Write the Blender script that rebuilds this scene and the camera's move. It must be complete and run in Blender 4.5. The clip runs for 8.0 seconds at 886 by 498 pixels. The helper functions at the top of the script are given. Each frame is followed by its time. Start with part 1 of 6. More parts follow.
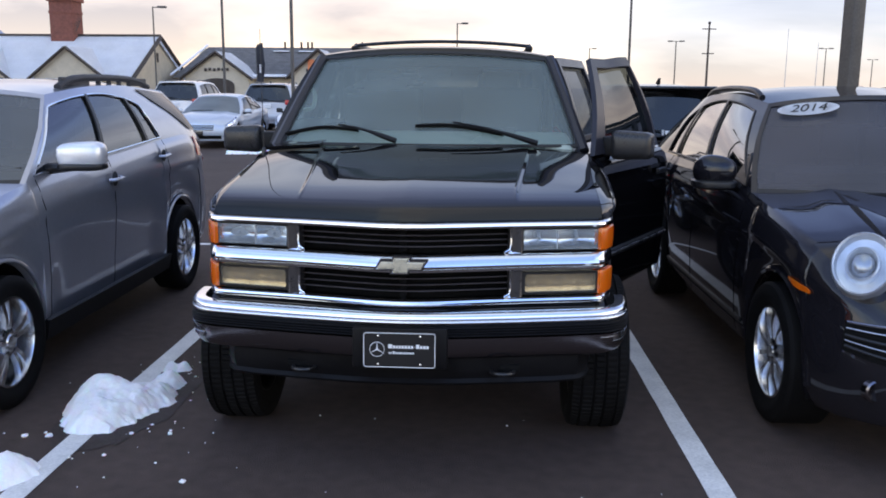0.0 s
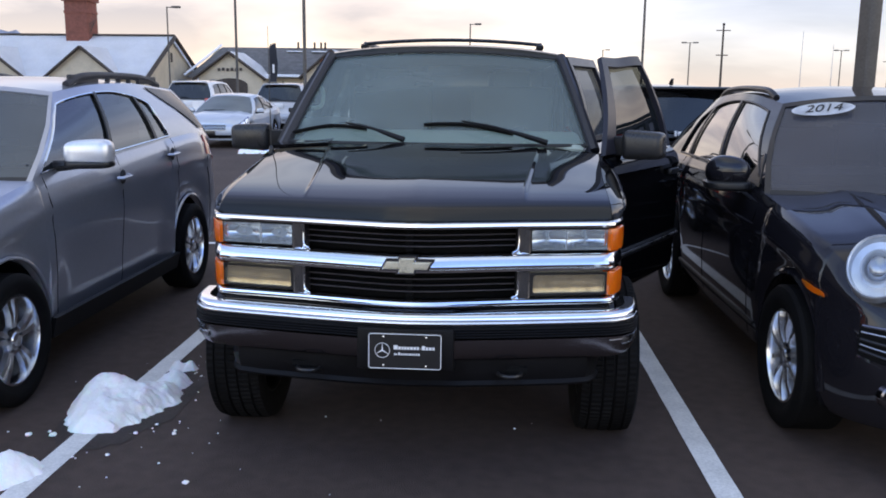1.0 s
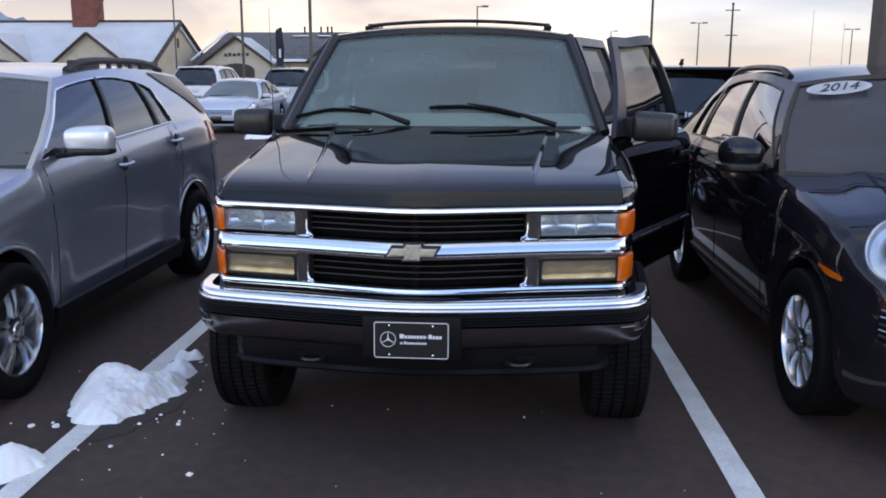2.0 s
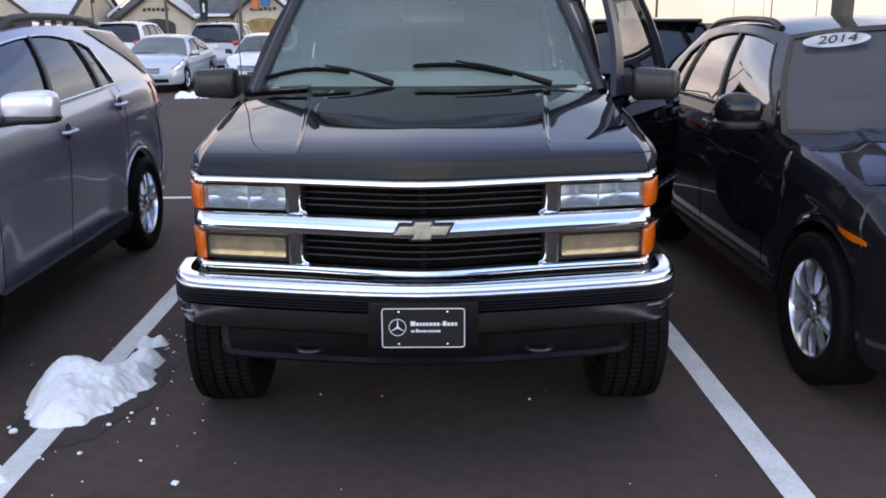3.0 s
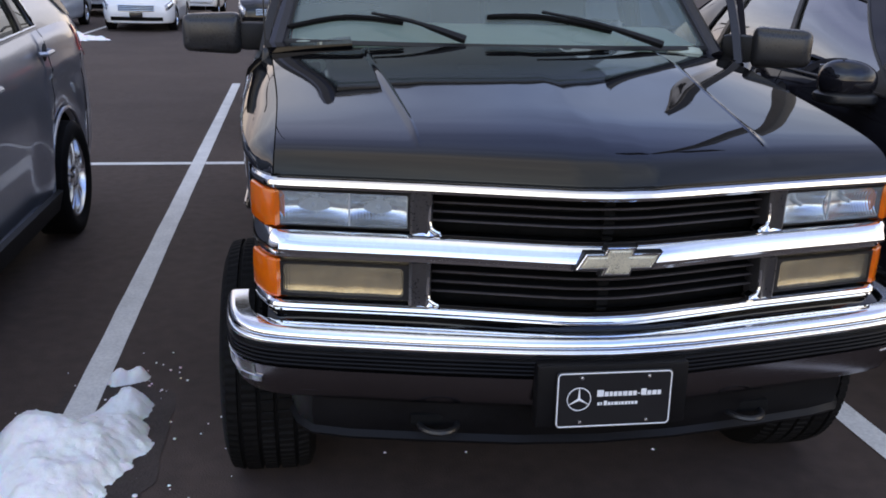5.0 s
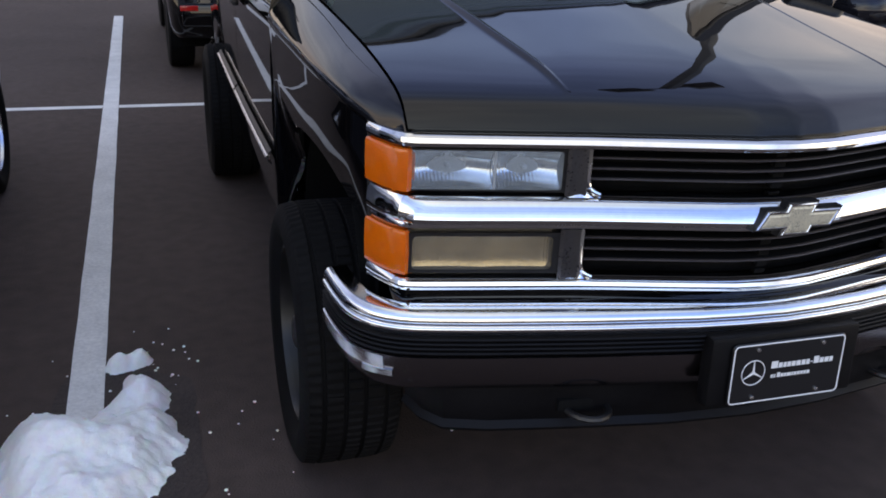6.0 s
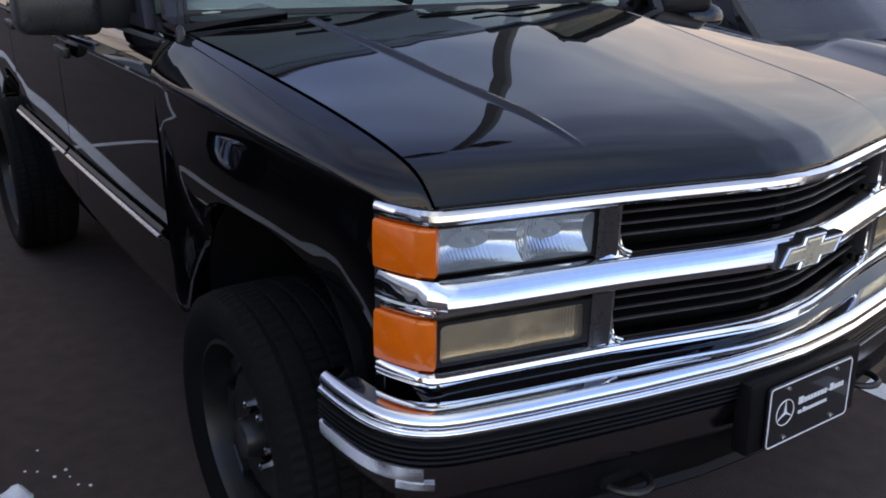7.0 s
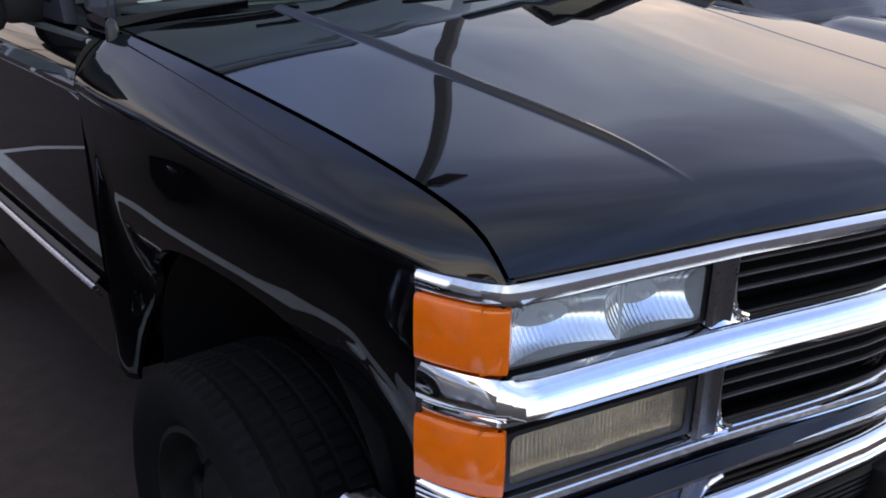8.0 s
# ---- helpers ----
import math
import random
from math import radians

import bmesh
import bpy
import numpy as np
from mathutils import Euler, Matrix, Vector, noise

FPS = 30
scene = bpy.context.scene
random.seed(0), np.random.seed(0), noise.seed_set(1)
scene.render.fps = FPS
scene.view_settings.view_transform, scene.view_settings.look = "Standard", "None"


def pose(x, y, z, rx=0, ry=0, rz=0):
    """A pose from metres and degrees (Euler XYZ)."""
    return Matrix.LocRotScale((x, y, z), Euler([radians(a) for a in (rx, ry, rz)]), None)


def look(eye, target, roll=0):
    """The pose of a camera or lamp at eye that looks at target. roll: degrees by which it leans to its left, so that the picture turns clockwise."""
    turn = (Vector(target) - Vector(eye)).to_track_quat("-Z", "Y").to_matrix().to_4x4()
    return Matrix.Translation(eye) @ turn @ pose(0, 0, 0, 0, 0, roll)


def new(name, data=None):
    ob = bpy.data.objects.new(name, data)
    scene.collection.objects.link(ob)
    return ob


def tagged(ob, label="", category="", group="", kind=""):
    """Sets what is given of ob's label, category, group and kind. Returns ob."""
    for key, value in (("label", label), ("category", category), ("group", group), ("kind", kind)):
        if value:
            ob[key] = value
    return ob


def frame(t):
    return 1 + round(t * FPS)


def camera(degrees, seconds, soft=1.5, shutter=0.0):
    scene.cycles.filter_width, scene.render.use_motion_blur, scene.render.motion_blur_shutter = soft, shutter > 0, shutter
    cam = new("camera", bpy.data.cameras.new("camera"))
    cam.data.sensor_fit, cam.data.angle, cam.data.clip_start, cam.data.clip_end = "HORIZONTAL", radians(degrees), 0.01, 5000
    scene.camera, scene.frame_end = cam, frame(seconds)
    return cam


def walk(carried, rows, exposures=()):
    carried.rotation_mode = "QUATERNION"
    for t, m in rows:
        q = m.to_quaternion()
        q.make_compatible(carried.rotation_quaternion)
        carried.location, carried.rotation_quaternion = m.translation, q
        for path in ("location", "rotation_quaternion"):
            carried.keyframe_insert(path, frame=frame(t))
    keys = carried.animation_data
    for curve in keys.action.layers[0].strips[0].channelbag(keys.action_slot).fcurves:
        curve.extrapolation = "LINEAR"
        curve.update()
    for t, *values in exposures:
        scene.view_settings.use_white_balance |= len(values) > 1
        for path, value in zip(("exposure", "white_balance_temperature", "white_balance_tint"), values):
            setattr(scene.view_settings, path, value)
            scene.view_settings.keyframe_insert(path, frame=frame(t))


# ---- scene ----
cam = camera(53.7, 8.0, soft=1.8)
PATH = [
    (0, (0.29, -3.498, 1.713), (0.22, -1.533, 1.348), 0.4),
    (0.2, (0.298, -3.499, 1.710), (0.186, -1.537, 1.338), 0.3),
    (0.5, (0.291, -3.484, 1.706), (0.184, -1.523, 1.340), 0.6),
    (1, (0.309, -3.445, 1.700), (0.212, -1.483, 1.337), 0.6),
    (1.5, (0.347, -3.423, 1.690), (0.236, -1.456, 1.359), 0.1),
    (1.7, (0.357, -3.404, 1.689), (0.225, -1.440, 1.334), -0.2),
    (2.8, (0.037, -3.092, 1.708), (0.043, -1.151, 1.224), 0.4),
    (3, (-0.002, -2.999, 1.697), (0.038, -1.063, 1.199), -0.4),
    (3.2, (-0.033, -2.881, 1.715), (0.043, -0.945, 1.221), -1.2),
    (3.5, (-0.073, -2.723, 1.701), (0.009, -0.777, 1.247), -1.5),
    (3.8, (-0.183, -2.570, 1.690), (-0.095, -0.630, 1.210), 0.2),
    (4, (-0.315, -2.441, 1.679), (-0.191, -0.506, 1.185), 1.3),
    (4.2, (-0.441, -2.346, 1.697), (-0.261, -0.419, 1.192), 1.1),
    (5.3, (-0.967, -1.75, 1.637), (-0.556, 0.105, 1.014), 2.1),
    (5.5, (-1.115, -1.653, 1.627), (-0.62, 0.181, 1.002), 2.0),
    (5.8, (-1.298, -1.512, 1.616), (-0.719, 0.265, 0.904), 2.1),
    (6, (-1.363, -1.431, 1.605), (-0.75, 0.324, 0.867), 2.5),
    (6.2, (-1.424, -1.314, 1.609), (-0.757, 0.439, 0.914), 2.1),
    (6.5, (-1.515, -1.171, 1.619), (-0.728, 0.537, 0.94), 2.6),
    (6.8, (-1.629, -1.031, 1.647), (-0.658, 0.571, 0.946), 2.2),
    (7, (-1.708, -0.942, 1.636), (-0.619, 0.584, 0.94), 1.0),
    (7.2, (-1.730, -0.866, 1.632), (-0.575, 0.618, 0.957), 1.0),
    (7.5, (-1.699, -0.713, 1.628), (-0.489, 0.73, 0.956), 0.4),
    (7.8, (-1.611, -0.555, 1.62), (-0.418, 0.886, 0.911), 0.3),
    (8, (-1.568, -0.43, 1.597), (-0.362, 0.989, 0.863), 0.6),
]
EXPOSURES = [(0, -0.15, 7200, 17.5), (1.2, -0.18, 7200, 17.5), (1.5, -0.25, 7200, 17.5), (1.7, -0.32, 7200, 17.5), (2.8, 0.10, 7750, 19), (3.5, 0.0, 7900, 19), (5.5, -0.20, 7900, 19), (6, -0.31, 7900, 19), (6.5, -0.37, 7750, 18.5), (7, -0.33, 7700, 18.5), (8, -0.09, 7850, 18.5)]
walk(cam, [(t, look(eye, target, roll)) for t, eye, target, roll in PATH], EXPOSURES)

# ---- light ----
world = bpy.data.worlds.new("world")
scene.world = world
world.use_nodes = True
wt = world.node_tree
wt.nodes.clear()


def wnode(kind, **kw):
    n = wt.nodes.new(kind)
    for k, v in kw.items():
        n.inputs[k].default_value = v
    return n


SUN_EL, SUN_AZ = radians(22), radians(66)
sky = wt.nodes.new("ShaderNodeTexSky")
sky.sky_type, sky.sun_disc = "NISHITA", False
sky.sun_elevation, sky.sun_rotation = SUN_EL, SUN_AZ
sky.air_density, sky.dust_density = 1.0, 0.0
coord = wt.nodes.new("ShaderNodeTexCoord")
split = wt.nodes.new("ShaderNodeSeparateXYZ")
wt.links.new(coord.outputs["Generated"], split.inputs[0])
stretch = wt.nodes.new("ShaderNodeMapping")
stretch.inputs["Scale"].default_value = (1.0, 1.0, 4.2)
stretch.inputs["Rotation"].default_value = (0.10, 0.06, 0.5)
wt.links.new(coord.outputs["Generated"], stretch.inputs["Vector"])
clouds = wnode("ShaderNodeTexNoise", Scale=2.3, Detail=6.0, Roughness=0.52, Distortion=0.35)
wt.links.new(stretch.outputs[0], clouds.inputs["Vector"])
# cloud deck: bright, warm towards the horizon, blue-grey overhead
height = wt.nodes.new("ShaderNodeValToRGB")
height.color_ramp.elements[0].position, height.color_ramp.elements[0].color = 0.0, (1.14, 1.03, 0.90, 1)
height.color_ramp.elements[1].position, height.color_ramp.elements[1].color = 1.0, (0.84, 0.82, 0.80, 1)
for pos, col in ((0.035, (1.10, 1.00, 0.90, 1)), (0.075, (0.80, 0.77, 0.78, 1)), (0.12, (0.92, 0.89, 0.89, 1)), (0.20, (1.00, 0.96, 0.95, 1)), (0.32, (0.70, 0.86, 1.08, 1)), (0.42, (0.46, 0.64, 1.00, 1)), (0.52, (0.33, 0.46, 0.82, 1)), (0.66, (0.24, 0.35, 0.66, 1)), (0.82, (0.33, 0.44, 0.68, 1)), (0.92, (0.66, 0.68, 0.72, 1))):
    height.color_ramp.elements.new(pos).color = col
wt.links.new(split.outputs["Z"], height.inputs[0])
patch = wt.nodes.new("ShaderNodeValToRGB")
patch.color_ramp.elements[0].position, patch.color_ramp.elements[0].color = 0.39, (0.47, 0.47, 0.54, 1)
patch.color_ramp.elements[1].position, patch.color_ramp.elements[1].color = 0.62, (1.12, 1.08, 1.04, 1)
wt.links.new(clouds.outputs["Fac"], patch.inputs[0])
deck = wt.nodes.new("ShaderNodeMix")
deck.data_type, deck.blend_type = "RGBA", "MULTIPLY"
calm = wt.nodes.new("ShaderNodeMapRange")
calm.inputs["From Min"].default_value, calm.inputs["From Max"].default_value = 0.12, 0.42
calm.inputs["To Min"].default_value, calm.inputs["To Max"].default_value = 1.0, 0.5
wt.links.new(split.outputs["Z"], calm.inputs["Value"])
wt.links.new(calm.outputs[0], deck.inputs[0])
wt.links.new(height.outputs[0], deck.inputs[6])
wt.links.new(patch.outputs[0], deck.inputs[7])
away = wt.nodes.new("ShaderNodeValToRGB")
away.color_ramp.elements[0].position, away.color_ramp.elements[0].color = 0.20, (1.54, 1.82, 1.96, 1)
away.color_ramp.elements[1].position, away.color_ramp.elements[1].color = 0.66, (1.0, 1.0, 1.0, 1)
turn = wt.nodes.new("ShaderNodeMath")
turn.operation = "MULTIPLY_ADD"
turn.inputs[1].default_value, turn.inputs[2].default_value = 0.5, 0.5
wt.links.new(split.outputs["Y"], turn.inputs[0])
wt.links.new(turn.outputs[0], away.inputs[0])
deck2 = wt.nodes.new("ShaderNodeMix")
deck2.data_type, deck2.blend_type = "RGBA", "MULTIPLY"
deck2.inputs[0].default_value = 1.0
wt.links.new(deck.outputs[2], deck2.inputs[6])
wt.links.new(away.outputs[0], deck2.inputs[7])
side = wt.nodes.new("ShaderNodeValToRGB")
side.color_ramp.elements[0].position, side.color_ramp.elements[0].color = 0.2, (1.28, 1.28, 1.28, 1)
side.color_ramp.elements[1].position, side.color_ramp.elements[1].color = 1.0, (2.1, 1.92, 1.68, 1)
for pos, col in ((0.44, (1.34, 1.28, 1.23, 1)), (0.52, (1.04, 1.07, 1.14, 1)), (0.61, (0.70, 0.83, 1.06, 1)), (0.71, (0.70, 0.85, 1.13, 1)), (0.78, (0.80, 0.88, 1.00, 1)), (0.84, (1.25, 1.20, 1.14, 1)), (0.91, (1.85, 1.70, 1.48, 1))):
    side.color_ramp.elements.new(pos).color = col
across = wt.nodes.new("ShaderNodeMath")
across.operation = "MULTIPLY_ADD"
across.inputs[1].default_value, across.inputs[2].default_value = 0.5, 0.5
wt.links.new(split.outputs["X"], across.inputs[0])
wt.links.new(across.outputs[0], side.inputs[0])
deck3 = wt.nodes.new("ShaderNodeMix")
deck3.data_type, deck3.blend_type = "RGBA", "MULTIPLY"
deck3.inputs[0].default_value = 1.0
wt.links.new(deck2.outputs[2], deck3.inputs[6])
wt.links.new(side.outputs[0], deck3.inputs[7])
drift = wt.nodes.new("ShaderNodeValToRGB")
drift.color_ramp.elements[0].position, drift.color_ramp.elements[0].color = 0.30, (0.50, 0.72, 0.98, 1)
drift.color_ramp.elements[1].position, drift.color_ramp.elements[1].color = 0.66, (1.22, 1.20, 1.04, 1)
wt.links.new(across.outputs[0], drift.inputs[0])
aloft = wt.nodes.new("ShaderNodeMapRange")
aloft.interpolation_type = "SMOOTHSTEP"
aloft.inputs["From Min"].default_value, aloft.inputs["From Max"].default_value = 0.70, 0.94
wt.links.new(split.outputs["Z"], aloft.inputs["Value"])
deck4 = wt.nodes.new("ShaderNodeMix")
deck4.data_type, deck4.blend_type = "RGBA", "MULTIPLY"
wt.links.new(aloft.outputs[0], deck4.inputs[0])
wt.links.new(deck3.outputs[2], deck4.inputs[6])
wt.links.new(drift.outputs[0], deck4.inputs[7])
bg_sky = wnode("ShaderNodeBackground", Strength=0.05)
wt.links.new(sky.outputs[0], bg_sky.inputs["Color"])
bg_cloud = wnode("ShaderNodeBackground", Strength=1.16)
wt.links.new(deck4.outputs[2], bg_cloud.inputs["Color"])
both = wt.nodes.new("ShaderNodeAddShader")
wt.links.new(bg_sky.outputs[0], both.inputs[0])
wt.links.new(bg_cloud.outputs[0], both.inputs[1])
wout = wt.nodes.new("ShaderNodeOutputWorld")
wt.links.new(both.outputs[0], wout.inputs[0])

sun = new("sun", bpy.data.lights.new("sun", "SUN"))
sun.data.energy, sun.data.angle, sun.data.color = 0.1, radians(175), (1.0, 0.92, 0.84)
sun.matrix_world = look((20 * math.sin(SUN_AZ), 20 * math.cos(SUN_AZ), 20 * math.tan(SUN_EL)), (0, 0, 0))

# ---- materials ----


def material(name, base, rough=0.5, metal=0.0, coat=0.0, vary=0.0, scale=6.0, bump=0.0, bump_scale=60.0, rough_vary=0.0, spec=0.5, island=False):
    """A Principled surface with two scales of colour variation, uneven gloss and fine relief."""
    m = bpy.data.materials.new(name)
    m.use_nodes = True
    t = m.node_tree
    b = t.nodes["Principled BSDF"]
    b.inputs["Base Color"].default_value = (*base, 1)
    b.inputs["Roughness"].default_value = rough
    b.inputs["Metallic"].default_value = metal
    b.inputs["Coat Weight"].default_value = coat
    b.inputs["Coat Roughness"].default_value = 0.03
    b.inputs["Specular IOR Level"].default_value = spec
    tc = t.nodes.new("ShaderNodeTexCoord")
    if vary or rough_vary:
        n1 = t.nodes.new("ShaderNodeTexNoise")
        n1.inputs["Scale"].default_value, n1.inputs["Detail"].default_value = scale, 6.0
        n2 = t.nodes.new("ShaderNodeTexNoise")
        n2.inputs["Scale"].default_value, n2.inputs["Detail"].default_value = scale * 14, 3.0
        t.links.new(tc.outputs["Object"], n1.inputs["Vector"])
        t.links.new(tc.outputs["Object"], n2.inputs["Vector"])
        add = t.nodes.new("ShaderNodeMath")
        add.operation = "ADD"
        t.links.new(n1.outputs["Fac"], add.inputs[0])
        t.links.new(n2.outputs["Fac"], add.inputs[1])
        if vary:
            ramp = t.nodes.new("ShaderNodeMapRange")
            ramp.inputs["From Min"].default_value, ramp.inputs["From Max"].default_value = 0.7, 1.3
            ramp.inputs["To Min"].default_value, ramp.inputs["To Max"].default_value = 1 - vary, 1 + vary
            t.links.new(add.outputs[0], ramp.inputs["Value"])
            mul = t.nodes.new("ShaderNodeMix")
            mul.data_type, mul.blend_type = "RGBA", "MULTIPLY"
            mul.inputs[0].default_value = 1.0
            mul.inputs[6].default_value = (*base, 1)
            t.links.new(ramp.outputs[0], mul.inputs[7])
            t.links.new(mul.outputs[2], b.inputs["Base Color"])
        if rough_vary:
            r2 = t.nodes.new("ShaderNodeMapRange")
            r2.inputs["From Min"].default_value, r2.inputs["From Max"].default_value = 0.7, 1.3
            r2.inputs["To Min"].default_value, r2.inputs["To Max"].default_value = max(0, rough - rough_vary), rough + rough_vary
            t.links.new(add.outputs[0], r2.inputs["Value"])
            t.links.new(r2.outputs[0], b.inputs["Roughness"])
    if bump:
        nb = t.nodes.new("ShaderNodeTexNoise")
        nb.inputs["Scale"].default_value, nb.inputs["Detail"].default_value = bump_scale, 5.0
        t.links.new(tc.outputs["Object"], nb.inputs["Vector"])
        bp = t.nodes.new("ShaderNodeBump")
        bp.inputs["Strength"].default_value, bp.inputs["Distance"].default_value = bump, 0.01
        t.links.new(nb.outputs["Fac"], bp.inputs["Height"])
        t.links.new(bp.outputs[0], b.inputs["Normal"])
    return m


def glass_material(name, tint, ior=1.75, rough=0.01, veil=0.0, film_colour=(0.62, 0.66, 0.63), gloss=1.0):
    """Thin pane: tinted see-through with a Fresnel gloss."""
    m = bpy.data.materials.new(name)
    m.use_nodes = True
    t = m.node_tree
    t.nodes.clear()
    tr = t.nodes.new("ShaderNodeBsdfTransparent")
    tr.inputs[0].default_value = (*tint, 1)
    gl = t.nodes.new("ShaderNodeBsdfGlossy")
    gl.inputs["Color"].default_value = (gloss, gloss, gloss, 1)
    gl.inputs["Roughness"].default_value = rough
    # Schlick's gloss, the same from both sides
    lw, pw, fr = t.nodes.new("ShaderNodeLayerWeight"), t.nodes.new("ShaderNodeMath"), t.nodes.new("ShaderNodeMath")
    lw.inputs[0].default_value = 0.5
    pw.operation, fr.operation = "POWER", "MULTIPLY_ADD"
    pw.inputs[1].default_value = 5.0
    base = ((ior - 1) / (ior + 1)) ** 2
    fr.inputs[1].default_value, fr.inputs[2].default_value = 1 - base, base
    t.links.new(lw.outputs["Facing"], pw.inputs[0])
    t.links.new(pw.outputs[0], fr.inputs[0])
    mix = t.nodes.new("ShaderNodeMixShader")
    t.links.new(fr.outputs[0], mix.inputs[0])
    t.links.new(tr.outputs[0], mix.inputs[1])
    t.links.new(gl.outputs[0], mix.inputs[2])
    o = t.nodes.new("ShaderNodeOutputMaterial")
    if veil:
        # a pale uneven film that stands in for reflected sky and haze
        film, df = t.nodes.new("ShaderNodeMixShader"), t.nodes.new("ShaderNodeBsdfDiffuse")
        df.inputs["Color"].default_value = (*film_colour, 1)
        nz, mr = t.nodes.new("ShaderNodeTexNoise"), t.nodes.new("ShaderNodeMapRange")
        nz.inputs["Scale"].default_value, nz.inputs["Detail"].default_value = 2.2, 5.0
        mr.inputs["To Min"].default_value, mr.inputs["To Max"].default_value = veil * 0.55, veil * 1.45
        t.links.new(nz.outputs["Fac"], mr.inputs["Value"])
        t.links.new(mr.outputs[0], film.inputs[0])
        t.links.new(mix.outputs[0], film.inputs[1])
        t.links.new(df.outputs[0], film.inputs[2])
        mix = film
    t.links.new(mix.outputs[0], o.inputs[0])
    return m


black_paint = material("black_paint", (0.0020, 0.0020, 0.0026), 0.022, coat=0.0, rough_vary=0.010, scale=3, vary=0.2, spec=0.5)
black_paint_b = material("black_paint_deep", (0.0022, 0.0022, 0.0026), 0.05, coat=0.0, rough_vary=0.02, scale=3, vary=0.2, spec=0.55)
dark_metallic = material("dark_metallic_paint", (0.012, 0.011, 0.0135), 0.035, coat=0.0, rough_vary=0.012, scale=3, vary=0.12)
black_glass = material("black_glass", (0.012, 0.012, 0.014), 0.22, vary=0.1, spec=0.25)
seam_black = material("seam_black", (0.0015, 0.0015, 0.0015), 0.95, spec=0.05)
silver_paint = material("silver_paint", (0.46, 0.475, 0.525), 0.30, metal=0.74, coat=0.8, vary=0.04, scale=2.5)
pale_silver = material("pale_silver_paint", (0.55, 0.60, 0.66), 0.34, metal=0.35, coat=0.8, vary=0.04, scale=2.5)
grey_paint = material("grey_paint", (0.45, 0.48, 0.54), 0.36, metal=0.4, coat=0.8, vary=0.04, scale=2.5)
white_paint = material("white_paint", (0.80, 0.80, 0.80), 0.3, coat=0.8, vary=0.03, scale=2.5)
chrome = material("chrome", (0.86, 0.87, 0.88), 0.07, metal=1.0, vary=0.04, scale=5, rough_vary=0.03)
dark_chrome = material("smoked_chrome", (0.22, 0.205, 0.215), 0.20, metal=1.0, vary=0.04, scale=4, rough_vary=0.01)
alloy = material("alloy", (0.72, 0.73, 0.75), 0.22, metal=1.0, vary=0.05, scale=8, rough_vary=0.05)
black_plastic = material("black_plastic", (0.0045, 0.0043, 0.0045), 0.55, spec=0.3, vary=0.2, scale=8, bump=0.08, bump_scale=400)
faded_plastic = material("faded_plastic", (0.030, 0.028, 0.029), 0.55, vary=0.2, scale=9, rough_vary=0.08, bump=0.05, bump_scale=300)
mirror_cap = material("mirror_cap", (0.022, 0.021, 0.021), 0.30, vary=0.2, scale=9, rough_vary=0.08)
frame_paint = material("frame_paint", (0.020, 0.020, 0.027), 0.34, vary=0.2, scale=5, rough_vary=0.06, spec=0.4)
satin_black = material("satin_black", (0.012, 0.012, 0.013), 0.36, vary=0.2, scale=6, rough_vary=0.08)
rubber = material("rubber", (0.0060, 0.0056, 0.0056), 0.70, spec=0.12, vary=0.35, scale=10, bump=0.12, bump_scale=180)
trim_rubber = material("trim_rubber", (0.008, 0.008, 0.0085), 0.5, vary=0.2, scale=12)
dam_black = material("air_dam_black", (0.005, 0.0047, 0.0052), 0.45, spec=0.15, vary=0.3, scale=7, rough_vary=0.08, bump=0.03, bump_scale=220)
under_black = material("underbody", (0.006, 0.006, 0.006), 0.85, spec=0.1, vary=0.3, scale=5)
wheel_black = material("black_wheel", (0.006, 0.006, 0.0065), 0.42, vary=0.3, scale=12, rough_vary=0.1)
interior_grey = material("interior_grey", (0.055, 0.06, 0.06), 0.8, vary=0.12, scale=9, bump=0.15, bump_scale=300)
interior_dark = material("interior_dark", (0.03, 0.03, 0.032), 0.8, vary=0.2, scale=9)
dash_grey = material("dash_grey", (0.36, 0.42, 0.35), 0.6, vary=0.08, scale=9, bump=0.1, bump_scale=300)
amber = material("amber_lens", (0.76, 0.138, 0.006), 0.16, coat=0.6, vary=0.10, scale=30)
amber.node_tree.nodes["Principled BSDF"].inputs["Subsurface Weight"].default_value = 0.25
amber.node_tree.nodes["Principled BSDF"].inputs["Subsurface Scale"].default_value = 0.01
red_lens = material("red_lens", (0.55, 0.02, 0.015), 0.18, coat=0.6, vary=0.15, scale=30)
reflector = material("reflector", (0.90, 0.93, 0.96), 0.20, metal=1.0, rough_vary=0.05, scale=18, vary=0.05)
lamp_silver = material("lamp_silver", (0.62, 0.65, 0.70), 0.30, metal=0.7, vary=0.2, scale=16)
smoked = material("smoked_reflector", (0.38, 0.40, 0.44), 0.22, metal=0.8, vary=0.25, scale=14)
lamp_grey = material("lamp_housing_grey", (0.42, 0.45, 0.48), 0.35, metal=0.3, vary=0.1, scale=12)
yellowed = material("yellowed_reflector", (0.58, 0.51, 0.38), 0.24, metal=0.8, vary=0.34, scale=22)
argent = material("argent_grey", (0.10, 0.095, 0.098), 0.30, metal=0.8, vary=0.1, scale=10, rough_vary=0.06)
clear_glass = glass_material("clear_glass", (0.86, 0.93, 0.89))
# film colour imitates sky and dashboard reflected in the windscreen
veiled_glass = glass_material("veiled_windscreen", (0.52, 0.62, 0.58), ior=1.45, veil=0.27, film_colour=(0.40, 0.50, 0.485))
lamp_glass = glass_material("lamp_glass", (0.93, 0.96, 0.97), ior=1.45, veil=0.20, film_colour=(0.52, 0.60, 0.64))
